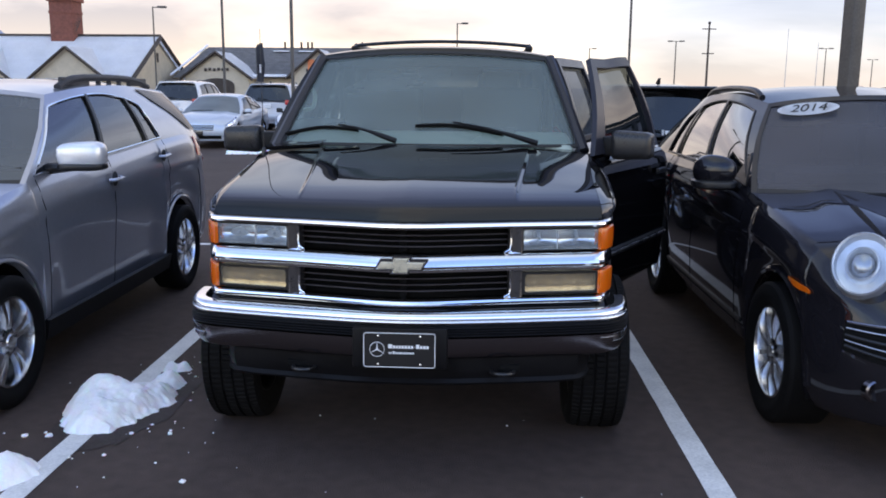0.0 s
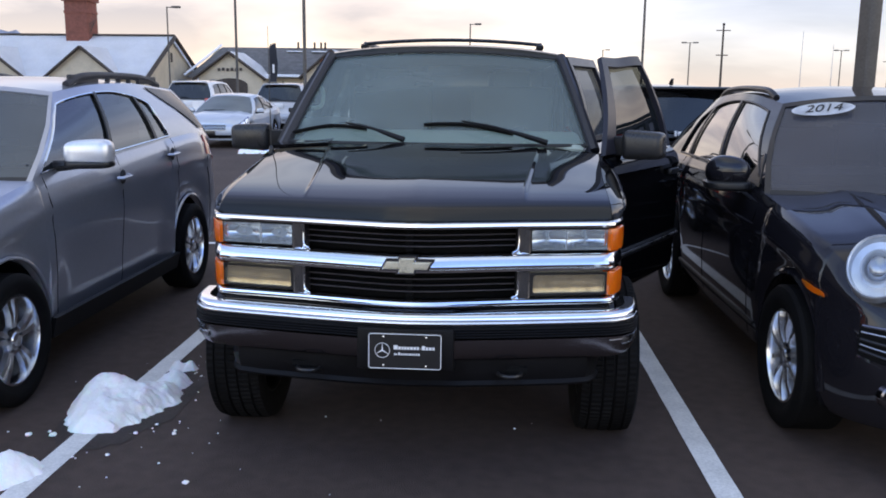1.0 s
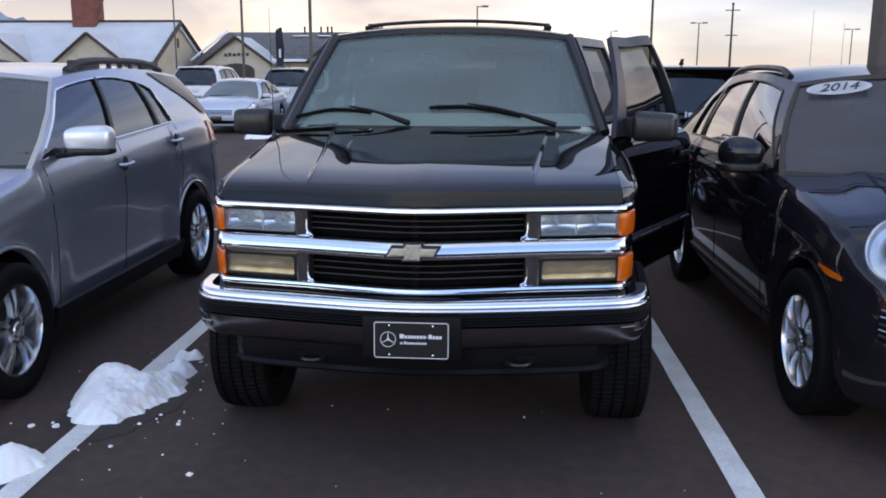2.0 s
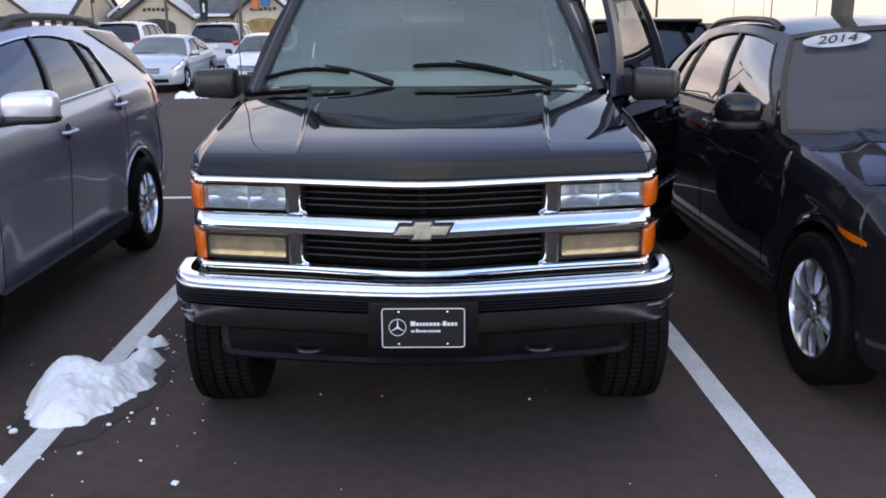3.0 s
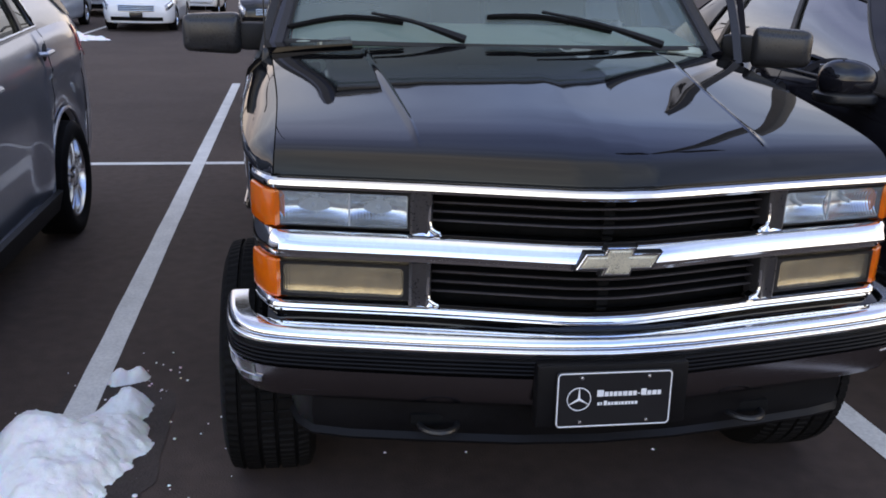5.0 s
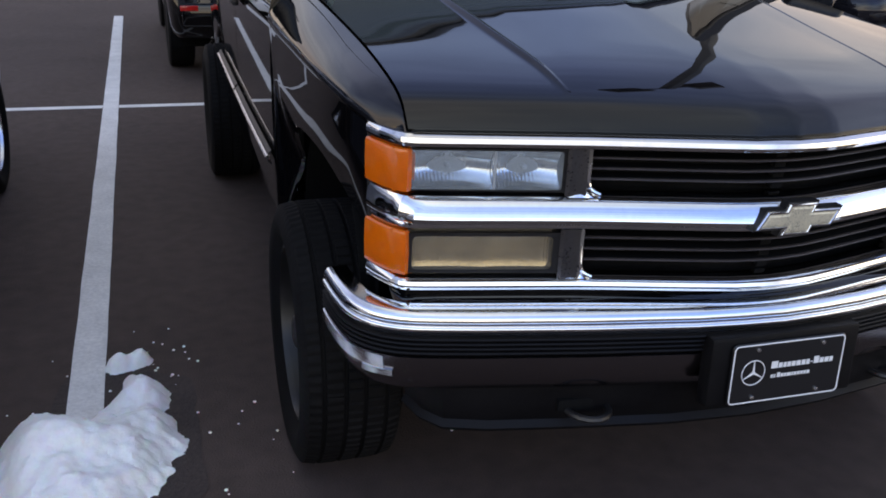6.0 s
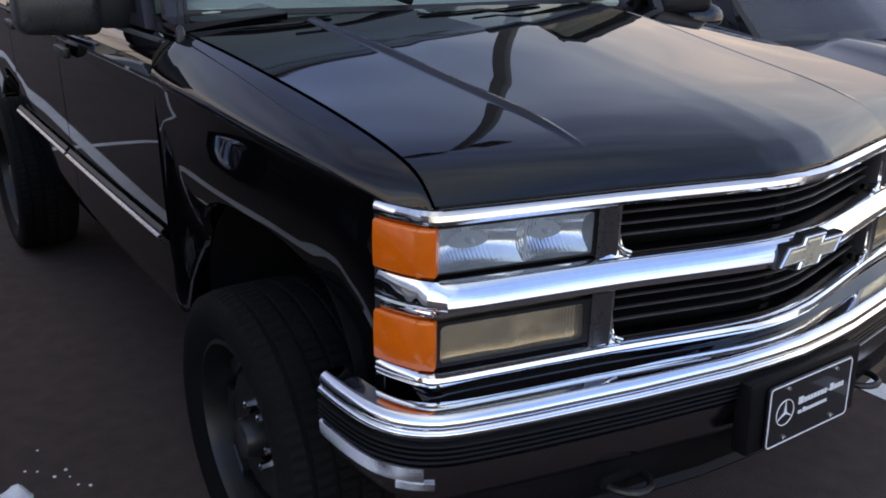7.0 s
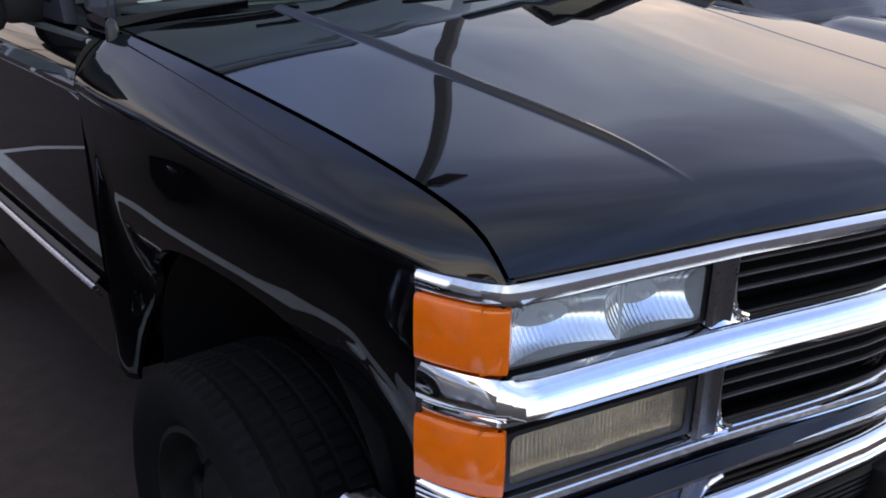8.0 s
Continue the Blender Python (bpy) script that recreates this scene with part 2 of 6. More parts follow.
yellow_glass = glass_material("aged_lens", (0.95, 0.90, 0.79), ior=1.45, veil=0.15, film_colour=(0.42, 0.365, 0.29))
strip_metal = material("satin_strip", (0.62, 0.60, 0.60), 0.28, metal=1.0, vary=0.1, scale=6, rough_vary=0.06)
door_glass = glass_material("door_glass", (0.10, 0.115, 0.11), ior=1.42)
# blue-grey film imitates the sky mirrored in this pane
rear_glass = glass_material("rear_door_glass", (0.06, 0.07, 0.07), ior=1.3, gloss=0.45, veil=0.10, film_colour=(0.40, 0.45, 0.52))
bright_lens = glass_material("bright_lens", (0.95, 0.97, 0.98), ior=1.45, veil=0.05)
tint_glass = glass_material("tinted_glass", (0.20, 0.225, 0.21))
# diffuse films in these screens stand in for the sky they reflect
sky_veil_glass = glass_material("veiled_screen", (0.26, 0.29, 0.29), ior=1.45, veil=0.115, film_colour=(0.48, 0.48, 0.55))
pale_screen = glass_material("pale_screen", (0.30, 0.34, 0.34), veil=0.26, film_colour=(0.52, 0.58, 0.58))
hazy_glass = glass_material("hazy_screen", (0.26, 0.30, 0.30), veil=0.15, film_colour=(0.46, 0.52, 0.54))
suv_glass = glass_material("dark_suv_glass", (0.16, 0.18, 0.17), ior=2.3)
bright_glass = glass_material("coated_side_glass", (0.20, 0.21, 0.19), ior=3.6)
mirror_chrome = material("mirror_cap_bright", (0.80, 0.81, 0.83), 0.30, metal=0.55, coat=0.6, vary=0.04, scale=6, rough_vary=0.03)
smoke_glass = glass_material("smoked_glass", (0.05, 0.055, 0.06), ior=1.7)
asphalt = material("asphalt", (0.076, 0.053, 0.044), 0.82, spec=0.28, vary=0.22, scale=0.9, bump=0.55, bump_scale=140)
wet_asphalt = material("wet_asphalt", (0.050, 0.036, 0.031), 0.72, spec=0.3, vary=0.3, scale=5, bump=0.4, bump_scale=140)
line_paint = material("line_paint", (0.76, 0.74, 0.71), 0.75, vary=0.16, scale=5, bump=0.3, bump_scale=120)
snow_mat = material("snow", (0.94, 0.945, 0.955), 0.6, vary=0.04, scale=6, bump=0.3, bump_scale=38)
snow_mat.node_tree.nodes["Principled BSDF"].inputs["Subsurface Weight"].default_value = 0.4
snow_mat.node_tree.nodes["Principled BSDF"].inputs["Subsurface Scale"].default_value = 0.03
stucco = material("stucco", (0.62, 0.53, 0.39), 0.9, vary=0.12, scale=1.2, bump=0.2)
snow_roof = material("snow_roof", (0.95, 0.95, 0.96), 0.7, vary=0.08, scale=0.5)
shingle = material("shingle", (0.28, 0.265, 0.255), 0.9, vary=0.3, scale=1.5, bump=0.3)
# brown-gold colour stands in for the warm-lit interior of an arched window
warm_arch = material("warm_arch", (0.34, 0.20, 0.07), 0.6, vary=0.45, scale=1.6)
timber = material("dark_timber", (0.06, 0.045, 0.035), 0.7, vary=0.3, scale=4)
brick_mat = material("red_brick", (0.22, 0.075, 0.05), 0.85, vary=0.3, scale=3, bump=0.2)
pole_steel = material("pole_steel", (0.10, 0.095, 0.09), 0.5, metal=0.5, vary=0.2, scale=3)
lead_white = material("white_print", (0.82, 0.82, 0.82), 0.5, vary=0.03, scale=20)
plate_black = material("plate_black", (0.010, 0.010, 0.011), 0.3, coat=0.5, vary=0.15, scale=20)
bow_gold = material("emblem_insert", (0.62, 0.56, 0.42), 0.3, metal=0.35, vary=0.22, scale=22, rough_vary=0.08)
# lighter tone for the lit front edge of the grille slats
slat_lit_edge = material("slat_lit_edge", (0.060, 0.048, 0.045), 0.5, vary=0.3, scale=14)
mirror_mat = material("mirror_glass", (0.9, 0.9, 0.9), 0.02, metal=1.0)
mountain_mat = material("mountain", (0.34, 0.36, 0.42), 0.95, vary=0.35, scale=0.01)
twig_mat = material("twigs", (0.16, 0.12, 0.10), 0.9, vary=0.2, scale=3)
banner_mat = material("banner_cloth", (0.02, 0.022, 0.03), 0.8, vary=0.2, scale=3)

# ---- mesh helpers ----


def part(name, bm, mat, parent=None, label="", smooth=True, m=None):
    """Links a bmesh as one mesh object, under a thing or a part."""
    me = bpy.data.meshes.new(name)
    bmesh.ops.recalc_face_normals(bm, faces=bm.faces)
    bm.to_mesh(me)
    bm.free()
    me.materials.append(mat)
    if smooth:
        me.shade_smooth()
        me.set_sharp_from_angle(angle=radians(32))
    ob = new(name, me)
    if parent:
        ob.parent = parent
    if m is not None:
        ob.matrix_basis = m
    if label:
        tagged(ob, label)
    return ob


def empty(name, m, label, category, group="", kind=""):
    ob = new(name)
    ob.empty_display_size = 0.2
    ob.matrix_basis = m
    return tagged(ob, label, category, group, kind)


def lerp(a, b, t):
    return a + (b - a) * t


def ease(t):
    t = min(1, max(0, t))
    return t * t * (3 - 2 * t)


def curve1(pts, y, smooth=True):
    """Value at y of a line through (y, value) points."""
    if y <= pts[0][0]:
        return pts[0][1]
    for i in range(len(pts) - 1):
        (a, va), (b, vb) = pts[i], pts[i + 1]
        if y <= b:
            t = (y - a) / (b - a)
            if not smooth:
                return lerp(va, vb, t)
            ma = (vb - pts[i - 1][1]) / (b - pts[i - 1][0]) if i else (vb - va) / (b - a)
            mb = (pts[i + 2][1] - va) / (pts[i + 2][0] - a) if i + 2 < len(pts) else (vb - va) / (b - a)
            h = b - a
            return (2 * t**3 - 3 * t**2 + 1) * va + (t**3 - 2 * t**2 + t) * h * ma + (-2 * t**3 + 3 * t**2) * vb + (t**3 - t**2) * h * mb
    return pts[-1][1]


def spline(pts, n=5):
    """A smooth run of points through the given ones."""
    p = [Vector(q) for q in (pts[0], *pts, pts[-1])]
    out = []
    for i in range(1, len(p) - 2):
        for t in steps(0, 1, n)[: n if i < len(p) - 3 else n + 1]:
            out.append(0.5 * (2 * p[i] + (p[i + 1] - p[i - 1]) * t + (2 * p[i - 1] - 5 * p[i] + 4 * p[i + 1] - p[i + 2]) * t * t + (3 * p[i] - p[i - 1] - 3 * p[i + 1] + p[i + 2]) * t**3))
    return out


def sheet(fn, us, vs, bm=None, flip=False, thick=0.0, keep=None):
    """A grid through fn(u, v); thick gives it depth inwards."""
    bm = bm or bmesh.new()
    g = [[bm.verts.new(fn(u, v)) for v in vs] for u in us]
    faces = []
    for i in range(len(us) - 1):
        for j in range(len(vs) - 1):
            if keep and not keep(0.5 * (us[i] + us[i + 1]), 0.5 * (vs[j] + vs[j + 1])):
                continue
            q = [g[i][j], g[i + 1][j], g[i + 1][j + 1], g[i][j + 1]]
            faces.append(bm.faces.new(q[::-1] if flip else q))
    loose = [v for v in bm.verts if not v.link_faces]
    for v in loose:
        bm.verts.remove(v)
    bm.normal_update()
    if thick:
        bmesh.ops.solidify(bm, geom=faces, thickness=thick)
    return bm


def steps(a, b, n):
    return [a + (b - a) * i / n for i in range(n + 1)]


def box(bm, c, s, bevel=0.0, m=None, seg=2):
    r = bmesh.ops.create_cube(bm, size=1.0)["verts"]
    mat = (m or Matrix()) @ Matrix.Translation(c) @ Matrix.Diagonal((*s, 1))
    for v in r:
        v.co = mat @ v.co
    if bevel:
        es = list({e for v in r for e in v.link_edges})
        bmesh.ops.bevel(bm, geom=es, offset=bevel, segments=seg, affect="EDGES", profile=0.6)
    return bm


def boxed(c, s, bevel=0.0, m=None, seg=2):
    return box(bmesh.new(), c, s, bevel, m, seg)


def tube(bm, pts, r, n=8, closed=False):
    """A round bar through points; r is one radius or one a point."""
    pts = [Vector(p) for p in pts]
    rs = r if isinstance(r, (list, tuple)) else [r] * len(pts)
    rings = []
    for i, p in enumerate(pts):
        a = pts[i - 1] if (i or closed) else p
        b = pts[(i + 1) % len(pts)] if (i + 1 < len(pts) or closed) else p
        d = (b - a).normalized()
        up = Vector((0, 0, 1)) if abs(d.z) < 0.9 else Vector((0, 1, 0))
        s = d.cross(up).normalized()
        u = s.cross(d)
        rings.append([bm.verts.new(p + rs[i] * (math.cos(k * math.tau / n) * s + math.sin(k * math.tau / n) * u)) for k in range(n)])
    last = len(rings) if closed else len(rings) - 1
    for i in range(last):
        a, b = rings[i], rings[(i + 1) % len(rings)]
        for k in range(n):
            bm.faces.new((a[k], a[(k + 1) % n], b[(k + 1) % n], b[k]))
    if not closed:
        bm.faces.new(rings[0])
        bm.faces.new(rings[-1][::-1])
    return bm


def sweep(bm, path, profile, taper=None):
    """A closed profile of (out, z) swept along plan points (x, y); out runs to the path's outer side."""
    rings = []
    n = len(path)
    for i, (x, y) in enumerate(path):
        ax, ay = path[max(0, i - 1)]
        bx, by = path[min(n - 1, i + 1)]
        d = Vector((bx - ax, by - ay)).normalized()
        nx, ny = d.y, -d.x
        k = taper(abs(x)) if taper else 1.0
        rings.append([bm.verts.new((x + nx * o * (k if o > 0 else 1), y + ny * o * (k if o > 0 else 1), z)) for o, z in profile])
    k = len(profile)
    for i in range(n - 1):
        for j in range(k):
            bm.faces.new((rings[i][j], rings[i][(j + 1) % k], rings[i + 1][(j + 1) % k], rings[i + 1][j]))
    bm.faces.new(rings[0])
    bm.faces.new(rings[-1][::-1])
    return bm


def lathe(bm, profile, n=32, close=False):
    """A profile of (x, r) turned round the x axis."""
    rings = [[bm.verts.new((x, r * math.cos(k * math.tau / n), r * math.sin(k * math.tau / n))) for k in range(n)] for x, r in profile]
    last = len(rings) if close else len(rings) - 1
    for i in range(last):
        a, b = rings[i], rings[(i + 1) % len(rings)]
        for k in range(n):
            bm.faces.new((a[k], a[(k + 1) % n], b[(k + 1) % n], b[k]))
    return bm


def prism(bm, outline, depth, m=None):
    """An outline in x, z pushed back along y by depth."""
    m = m or Matrix()
    a = [bm.verts.new(m @ Vector((x, 0, z))) for x, z in outline]
    b = [bm.verts.new(m @ Vector((x, depth, z))) for x, z in outline]
    bm.faces.new(a)
    bm.faces.new(b[::-1])
    for i in range(len(a)):
        j = (i + 1) % len(a)
        bm.faces.new((a[i], b[i], b[j], a[j]))
    return bm


# ---- wheels ----


def wheel(parent, x, y, radius, width, rim_r, side, style, metal, tread=True):
    """A wheel on the x axis; side -1 faces -x, 1 faces +x."""
    w = new("wheel")
    w.parent = parent
    w.empty_display_size = 0.1
    w.matrix_basis = pose(x, y, radius - 0.006, 0, 0, 180 if side < 0 else 0)
    h = width / 2
    R, r = radius, rim_r
    prof = [(-h * 0.82, r), (-h, r + 0.03), (-h * 1.04, lerp(r, R, 0.55)), (-h * 0.95, R - 0.02), (-h * 0.82, R - 0.006), (h * 0.82, R - 0.006), (h * 0.95, R - 0.02), (h * 1.04, lerp(r, R, 0.55)), (h, r + 0.03), (h * 0.82, r), (h * 0.80, r - 0.012), (-h * 0.80, r - 0.012)]
    if tread:
        # ribs across the width, cut by slanted sipes
        cross = [(-0.95, -0.020, 0), (-0.90, -0.008, 1), (-0.66, 0.0, 1), (-0.64, -0.009, 0), (-0.58, -0.009, 0), (-0.56, 0.001, 2), (-0.24, 0.002, 2), (-0.22, -0.008, 0), (-0.16, -0.008, 0), (-0.14, 0.002, 3), (0.14, 0.002, 3), (0.16, -0.008, 0), (0.22, -0.008, 0), (0.24, 0.002, 2), (0.56, 0.001, 2), (0.58, -0.009, 0), (0.64, -0.009, 0), (0.66, 0.0, 1), (0.90, -0.008, 1), (0.95, -0.020, 0)]
        rows = [(x, r2, 0) for x, r2 in prof[:3]] + [(xo * h, R + dr, g2) for xo, dr, g2 in cross] + [(x, r2, 0) for x, r2 in prof[7:]]
        n = 432
        bm = bmesh.new()
        rings = []
        for x, r2, g2 in rows:
            ring = []
            for k in range(n):
                cut = 0.0055 if g2 and (k + g2 + int(3.0 * abs(x / h) + 2.0 * x / h)) % 5 == 0 else 0.0
                a = k * math.tau / n
                ring.append(bm.verts.new((x, (r2 - cut) * math.cos(a), (r2 - cut) * math.sin(a))))
            rings.append(ring)
        for i in range(len(rings)):
            ra, rb = rings[i], rings[(i + 1) % len(rings)]
            for k in range(n):
                bm.faces.new((ra[k], ra[(k + 1) % n], rb[(k + 1) % n], rb[k]))
    else:
        bm = lathe(bmesh.new(), prof, 48, close=True)
    part("tyre", bm, rubber, w)
    barrel = lathe(bmesh.new(), [(-h * 0.8, r - 0.004), (h * 0.84, r - 0.004), (h * 0.86, r - 0.016), (h * 0.7, r - 0.022), (-h * 0.7, r - 0.03), (-h * 0.8, r - 0.02)], 40, close=True)
    part("rim", barrel, metal, w)
    part("brake_disc", lathe(bmesh.new(), [(-h * 0.25, 0.02), (-h * 0.25, r * 0.72), (-h * 0.32, r * 0.72), (-h * 0.32, 0.02)], 28, close=True), satin_black, w)
    if style == "steel":
        disc = lathe(bmesh.new(), [(h * 0.10, r - 0.02), (h * 0.22, r * 0.80), (h * 0.42, r * 0.62), (h * 0.36, r * 0.42), (h * 0.40, 0.075), (h * 0.30, 0.075), (h * 0.28, r * 0.42), (h * 0.30, r * 0.6), (h * 0.05, r - 0.02)], 40, close=True)
        part("wheel_face", disc, metal, w)
        for k in range(8):
            a = k * math.tau / 8
            b = boxed((h * 0.36, 0, r * 0.74), (0.02, r * 0.30, r * 0.16), 0.008, Matrix.Rotation(a, 4, "X"))
            part("spoke", b, metal, w)
        for k in range(6):
            a = k * math.tau / 6
            part("lug_nut", lathe(bmesh.new(), [(h * 0.38, 0.0), (h * 0.38, 0.012), (h * 0.55, 0.011), (h * 0.58, 0.006), (h * 0.58, 0.0)], 6), chrome, w, m=Matrix.Translation((0, 0.082 * math.cos(a), 0.082 * math.sin(a))))
        part("hub_cap", lathe(bmesh.new(), [(h * 0.3, 0.06), (h * 0.62, 0.056), (h * 0.78, 0.048), (h * 0.82, 0.03), (h * 0.82, 0.0)], 24), satin_black, w)
    else:
        count = style
        for k in range(count):
            a = k * math.tau / count
            tw = 0.16 if count <= 5 else 0.0
            for s in ((-1, 1) if count <= 5 else (0,)):
                rot = Matrix.Rotation(a + s * tw, 4, "X")
                b = bmesh.new()
                lo, hi = 0.05, r - 0.012
                wa, wb = (0.034, 0.05) if count <= 5 else (0.030, 0.040)
                vs = []
                for zz, ww, xo in ((lo, wa, 0.70), (lerp(lo, hi, 0.5), lerp(wa, wb, 0.45), 0.80), (hi, wb, 0.72)):
                    vs.append([b.verts.new(rot @ Vector(p)) for p in ((h * xo - 0.03, -ww / 2, zz), (h * xo, -ww * 0.34, zz), (h * xo, ww * 0.34, zz), (h * xo - 0.03, ww / 2, zz))])
                for i in range(2):
                    for j in range(4):
                        b.faces.new((vs[i][j], vs[i][(j + 1) % 4], vs[i + 1][(j + 1) % 4], vs[i + 1][j]))
                b.faces.new(vs[0])
                b.faces.new(vs[-1][::-1])
                part("spoke", b, metal, w)
        part("hub_cap", lathe(bmesh.new(), [(h * 0.45, 0.085), (h * 0.68, 0.08), (h * 0.76, 0.06), (h * 0.74, 0.04), (h * 0.80, 0.034), (h * 0.82, 0.0)], 28), metal, w)
        for k in range(5):
            a = k * math.tau / 5 + 0.3
            part("lug_nut", lathe(bmesh.new(), [(h * 0.70, 0.010), (h * 0.78, 0.009), (h * 0.79, 0.0)], 6), satin_black, w, m=Matrix.Translation((0, 0.06 * math.cos(a), 0.06 * math.sin(a))))
    return w

# ---- the black truck ----
TR = pose(-0.013, 0.0, 0, 0, 0, -1.3)
truck = empty("pickup_based_suv", TR, "lifted black older four-door SUV with chrome grille, driver doors open", "car")

FRONT = [(0.0, 0.098), (0.10, 0.106), (0.46, 0.192), (0.70, 0.240), (0.845, 0.270)]


def front_y(x):
    return curve1(FRONT, abs(x), False)


def front_pt(x, out, z):
    """A point on the truck's face: out runs forwards."""
    return (x, front_y(x) - out, z)


def mirrored(half):
    return [(-x, y) for x, y in reversed(half)] + list(half[1:] if half[0][0] == 0 else half)


HOOD_X = [(0.268, 0.846), (0.36, 0.844), (0.6, 0.847), (0.8, 0.854), (1.1, 0.874), (1.40, 0.895)]
HOOD_Z = [(0.262, 1.158), (0.268, 1.165), (0.285, 1.182), (0.31, 1.202), (0.36, 1.222), (0.45, 1.241), (0.60, 1.263), (0.80, 1.287), (1.10, 1.322), (1.40, 1.350)]
SIDE_X = [(0.262, 0.850), (0.32, 0.880), (0.375, 0.903), (0.5, 0.938), (0.8, 0.970), (1.4, 1.000), (3.0, 1.022), (4.6, 1.022), (5.0, 0.98)]
BELT_X = [(0.5, 0.934), (0.8, 0.952), (1.4, 0.962), (3.0, 0.966), (4.6, 0.962), (5.0, 0.93)]
HUB_F, HUB_R, HUB_Z, TYRE = 0.905, 3.885, 0.392, 0.392


def front_arch(d):
    """The tall, squarish front wheel opening: height over the hub line."""
    return 0.575 * (1 - (d / 0.482) ** 2.7) ** (1 / 2.7)


def arch_low(y, base):
    if abs(y - HUB_F) < 0.482:
        base = max(base, 0.40 + front_arch(abs(y - HUB_F)))
    if abs(y - HUB_R) < 0.485:
        base = max(base, 0.40 + math.sqrt(0.485**2 - (y - HUB_R) ** 2))
    return base


def side_low(y):
    return arch_low(y, 0.60 if y < 1.0 else 0.545)


def hood_pt(u, v):
    """u from -1 to 1 across, v from 0 (lip) to 1 (cowl)."""
    ridge_u = curve1([(0.0, 0.567), (0.10, 0.570), (0.22, 0.574), (0.4, 0.592), (0.6, 0.609), (0.88, 0.628), (1.0, 0.628)], v)
    a = abs(u)
    a = a * ridge_u / 0.6 if a < 0.6 else ridge_u + (a - 0.6) * (1 - ridge_u) / 0.4
    yf = front_y(a * 0.843) - 0.006
    yr = 1.33 + 0.07 * a**3
    y = lerp(yf, yr, v)
    ye = lerp(0.265, 1.40, v)
    x = curve1(HOOD_X, ye) * a
    z = curve1(HOOD_Z, ye)
    crown = (0.003 + 0.030 * ease((v - 0.2) / 0.8)) * (1 - a**3)
    ridge = 0.0016 * max(0, 1 - abs(a - ridge_u + 0.006) / 0.009) * ease((v - 0.06) / 0.10)
    inner = 0.0075 * (1 / (1 + math.exp(max(-30, min(30, (a - ridge_u - 0.006) / 0.0032))))) * ease((v - 0.06) / 0.20)
    centre = 0.0070 * max(0, 1 - a / 0.50)
    return (math.copysign(x, u), y, z + crown * min(1, v * 4 + 0.25) + ridge + inner + centre * min(1, v * 3))


us = sorted({-1.0, 1.0} | {round(s * k / 40, 4) for k in range(41) for s in (-1, 1)} | {round(s * (0.580 + k * 0.002), 4) for k in range(23) for s in (-1, 1)})
vs = [0, 0.006, 0.018, 0.04, 0.06, 0.075, 0.09] + steps(0.11, 1, 26)
bm = sheet(hood_pt, us, vs, thick=0.0)
lip = [bm.verts.new((p[0], p[1] + 0.02, p[2] - 0.02)) for p in (hood_pt(u, 0) for u in us)]
bm.verts.ensure_lookup_table()
for i in range(len(us) - 1):
    bm.faces.new((bm.verts[i * len(vs)], lip[i], lip[i + 1], bm.verts[(i + 1) * len(vs)]))
hood = part("hood", bm, black_paint, truck)


def fender_pt(s, y, k):
    """k from 0 (hood edge) to 1 (lower edge)."""
    xh, zh, w = curve1(HOOD_X, y) + 0.004, curve1(HOOD_Z, y), curve1(SIDE_X, y)
    w = max(w, xh + 0.012)
    zl = min(side_low(y), zh - 0.2)
    cr = 0.046 + 0.045 * min(1, max(0, (y - 0.45) / 0.85))
    if k <= 0.2:
        # rounded shoulder from the hood gap to the crease
        t = k / 0.2
        ax, az, bx, bz, cx, cz = xh, zh - 0.006, lerp(xh, w, 0.62), zh - 0.008 - 0.26 * cr, w - 0.004, zh - 0.012 - 0.92 * cr
        x = (1 - t) ** 2 * ax + 2 * t * (1 - t) * bx + t * t * cx
        z = (1 - t) ** 2 * az + 2 * t * (1 - t) * bz + t * t * cz
    else:
        rail = [(0.2, w - 0.004, zh - 0.012 - 0.92 * cr), (0.23, w + 0.0005, zh - 0.022 - cr), (0.26, w - 0.004, zh - 0.040 - cr), (0.42, w - 0.010, lerp(zh - 0.15, zl, 0.25)), (0.70, w - 0.012, lerp(zh - 0.15, zl, 0.6)), (0.95, w - 0.012, lerp(zh - 0.15, zl, 0.96)), (1.0, w - 0.022, zl)]
        x = curve1([(a, b) for a, b, c in rail], k, False)
        z = curve1([(a, c) for a, b, c in rail], k, False)
    # the lower fender tucks in towards the wheel
    x -= min(0.07, 0.9 * max(0, 1.10 - z) ** 2) * ease((k - 0.26) / 0.3) * ease((1.42 - y) / 0.10) * ease((y - 0.30) / 0.30)
    return (s * x, y, z)


ks = steps(0, 0.2, 10) + [0.215, 0.23, 0.245, 0.26, 0.34, 0.42, 0.56, 0.63, 0.70, 0.76, 0.82, 0.87, 0.91, 0.95, 0.975, 1.0]
ys_f = [0.262, 0.267, 0.273, 0.281, 0.291, 0.303, 0.317, 0.333, 0.35, 0.368, 0.384] + steps(0.40, 0.56, 12) + steps(0.58, 1.24, 22) + steps(1.26, 1.425, 12)
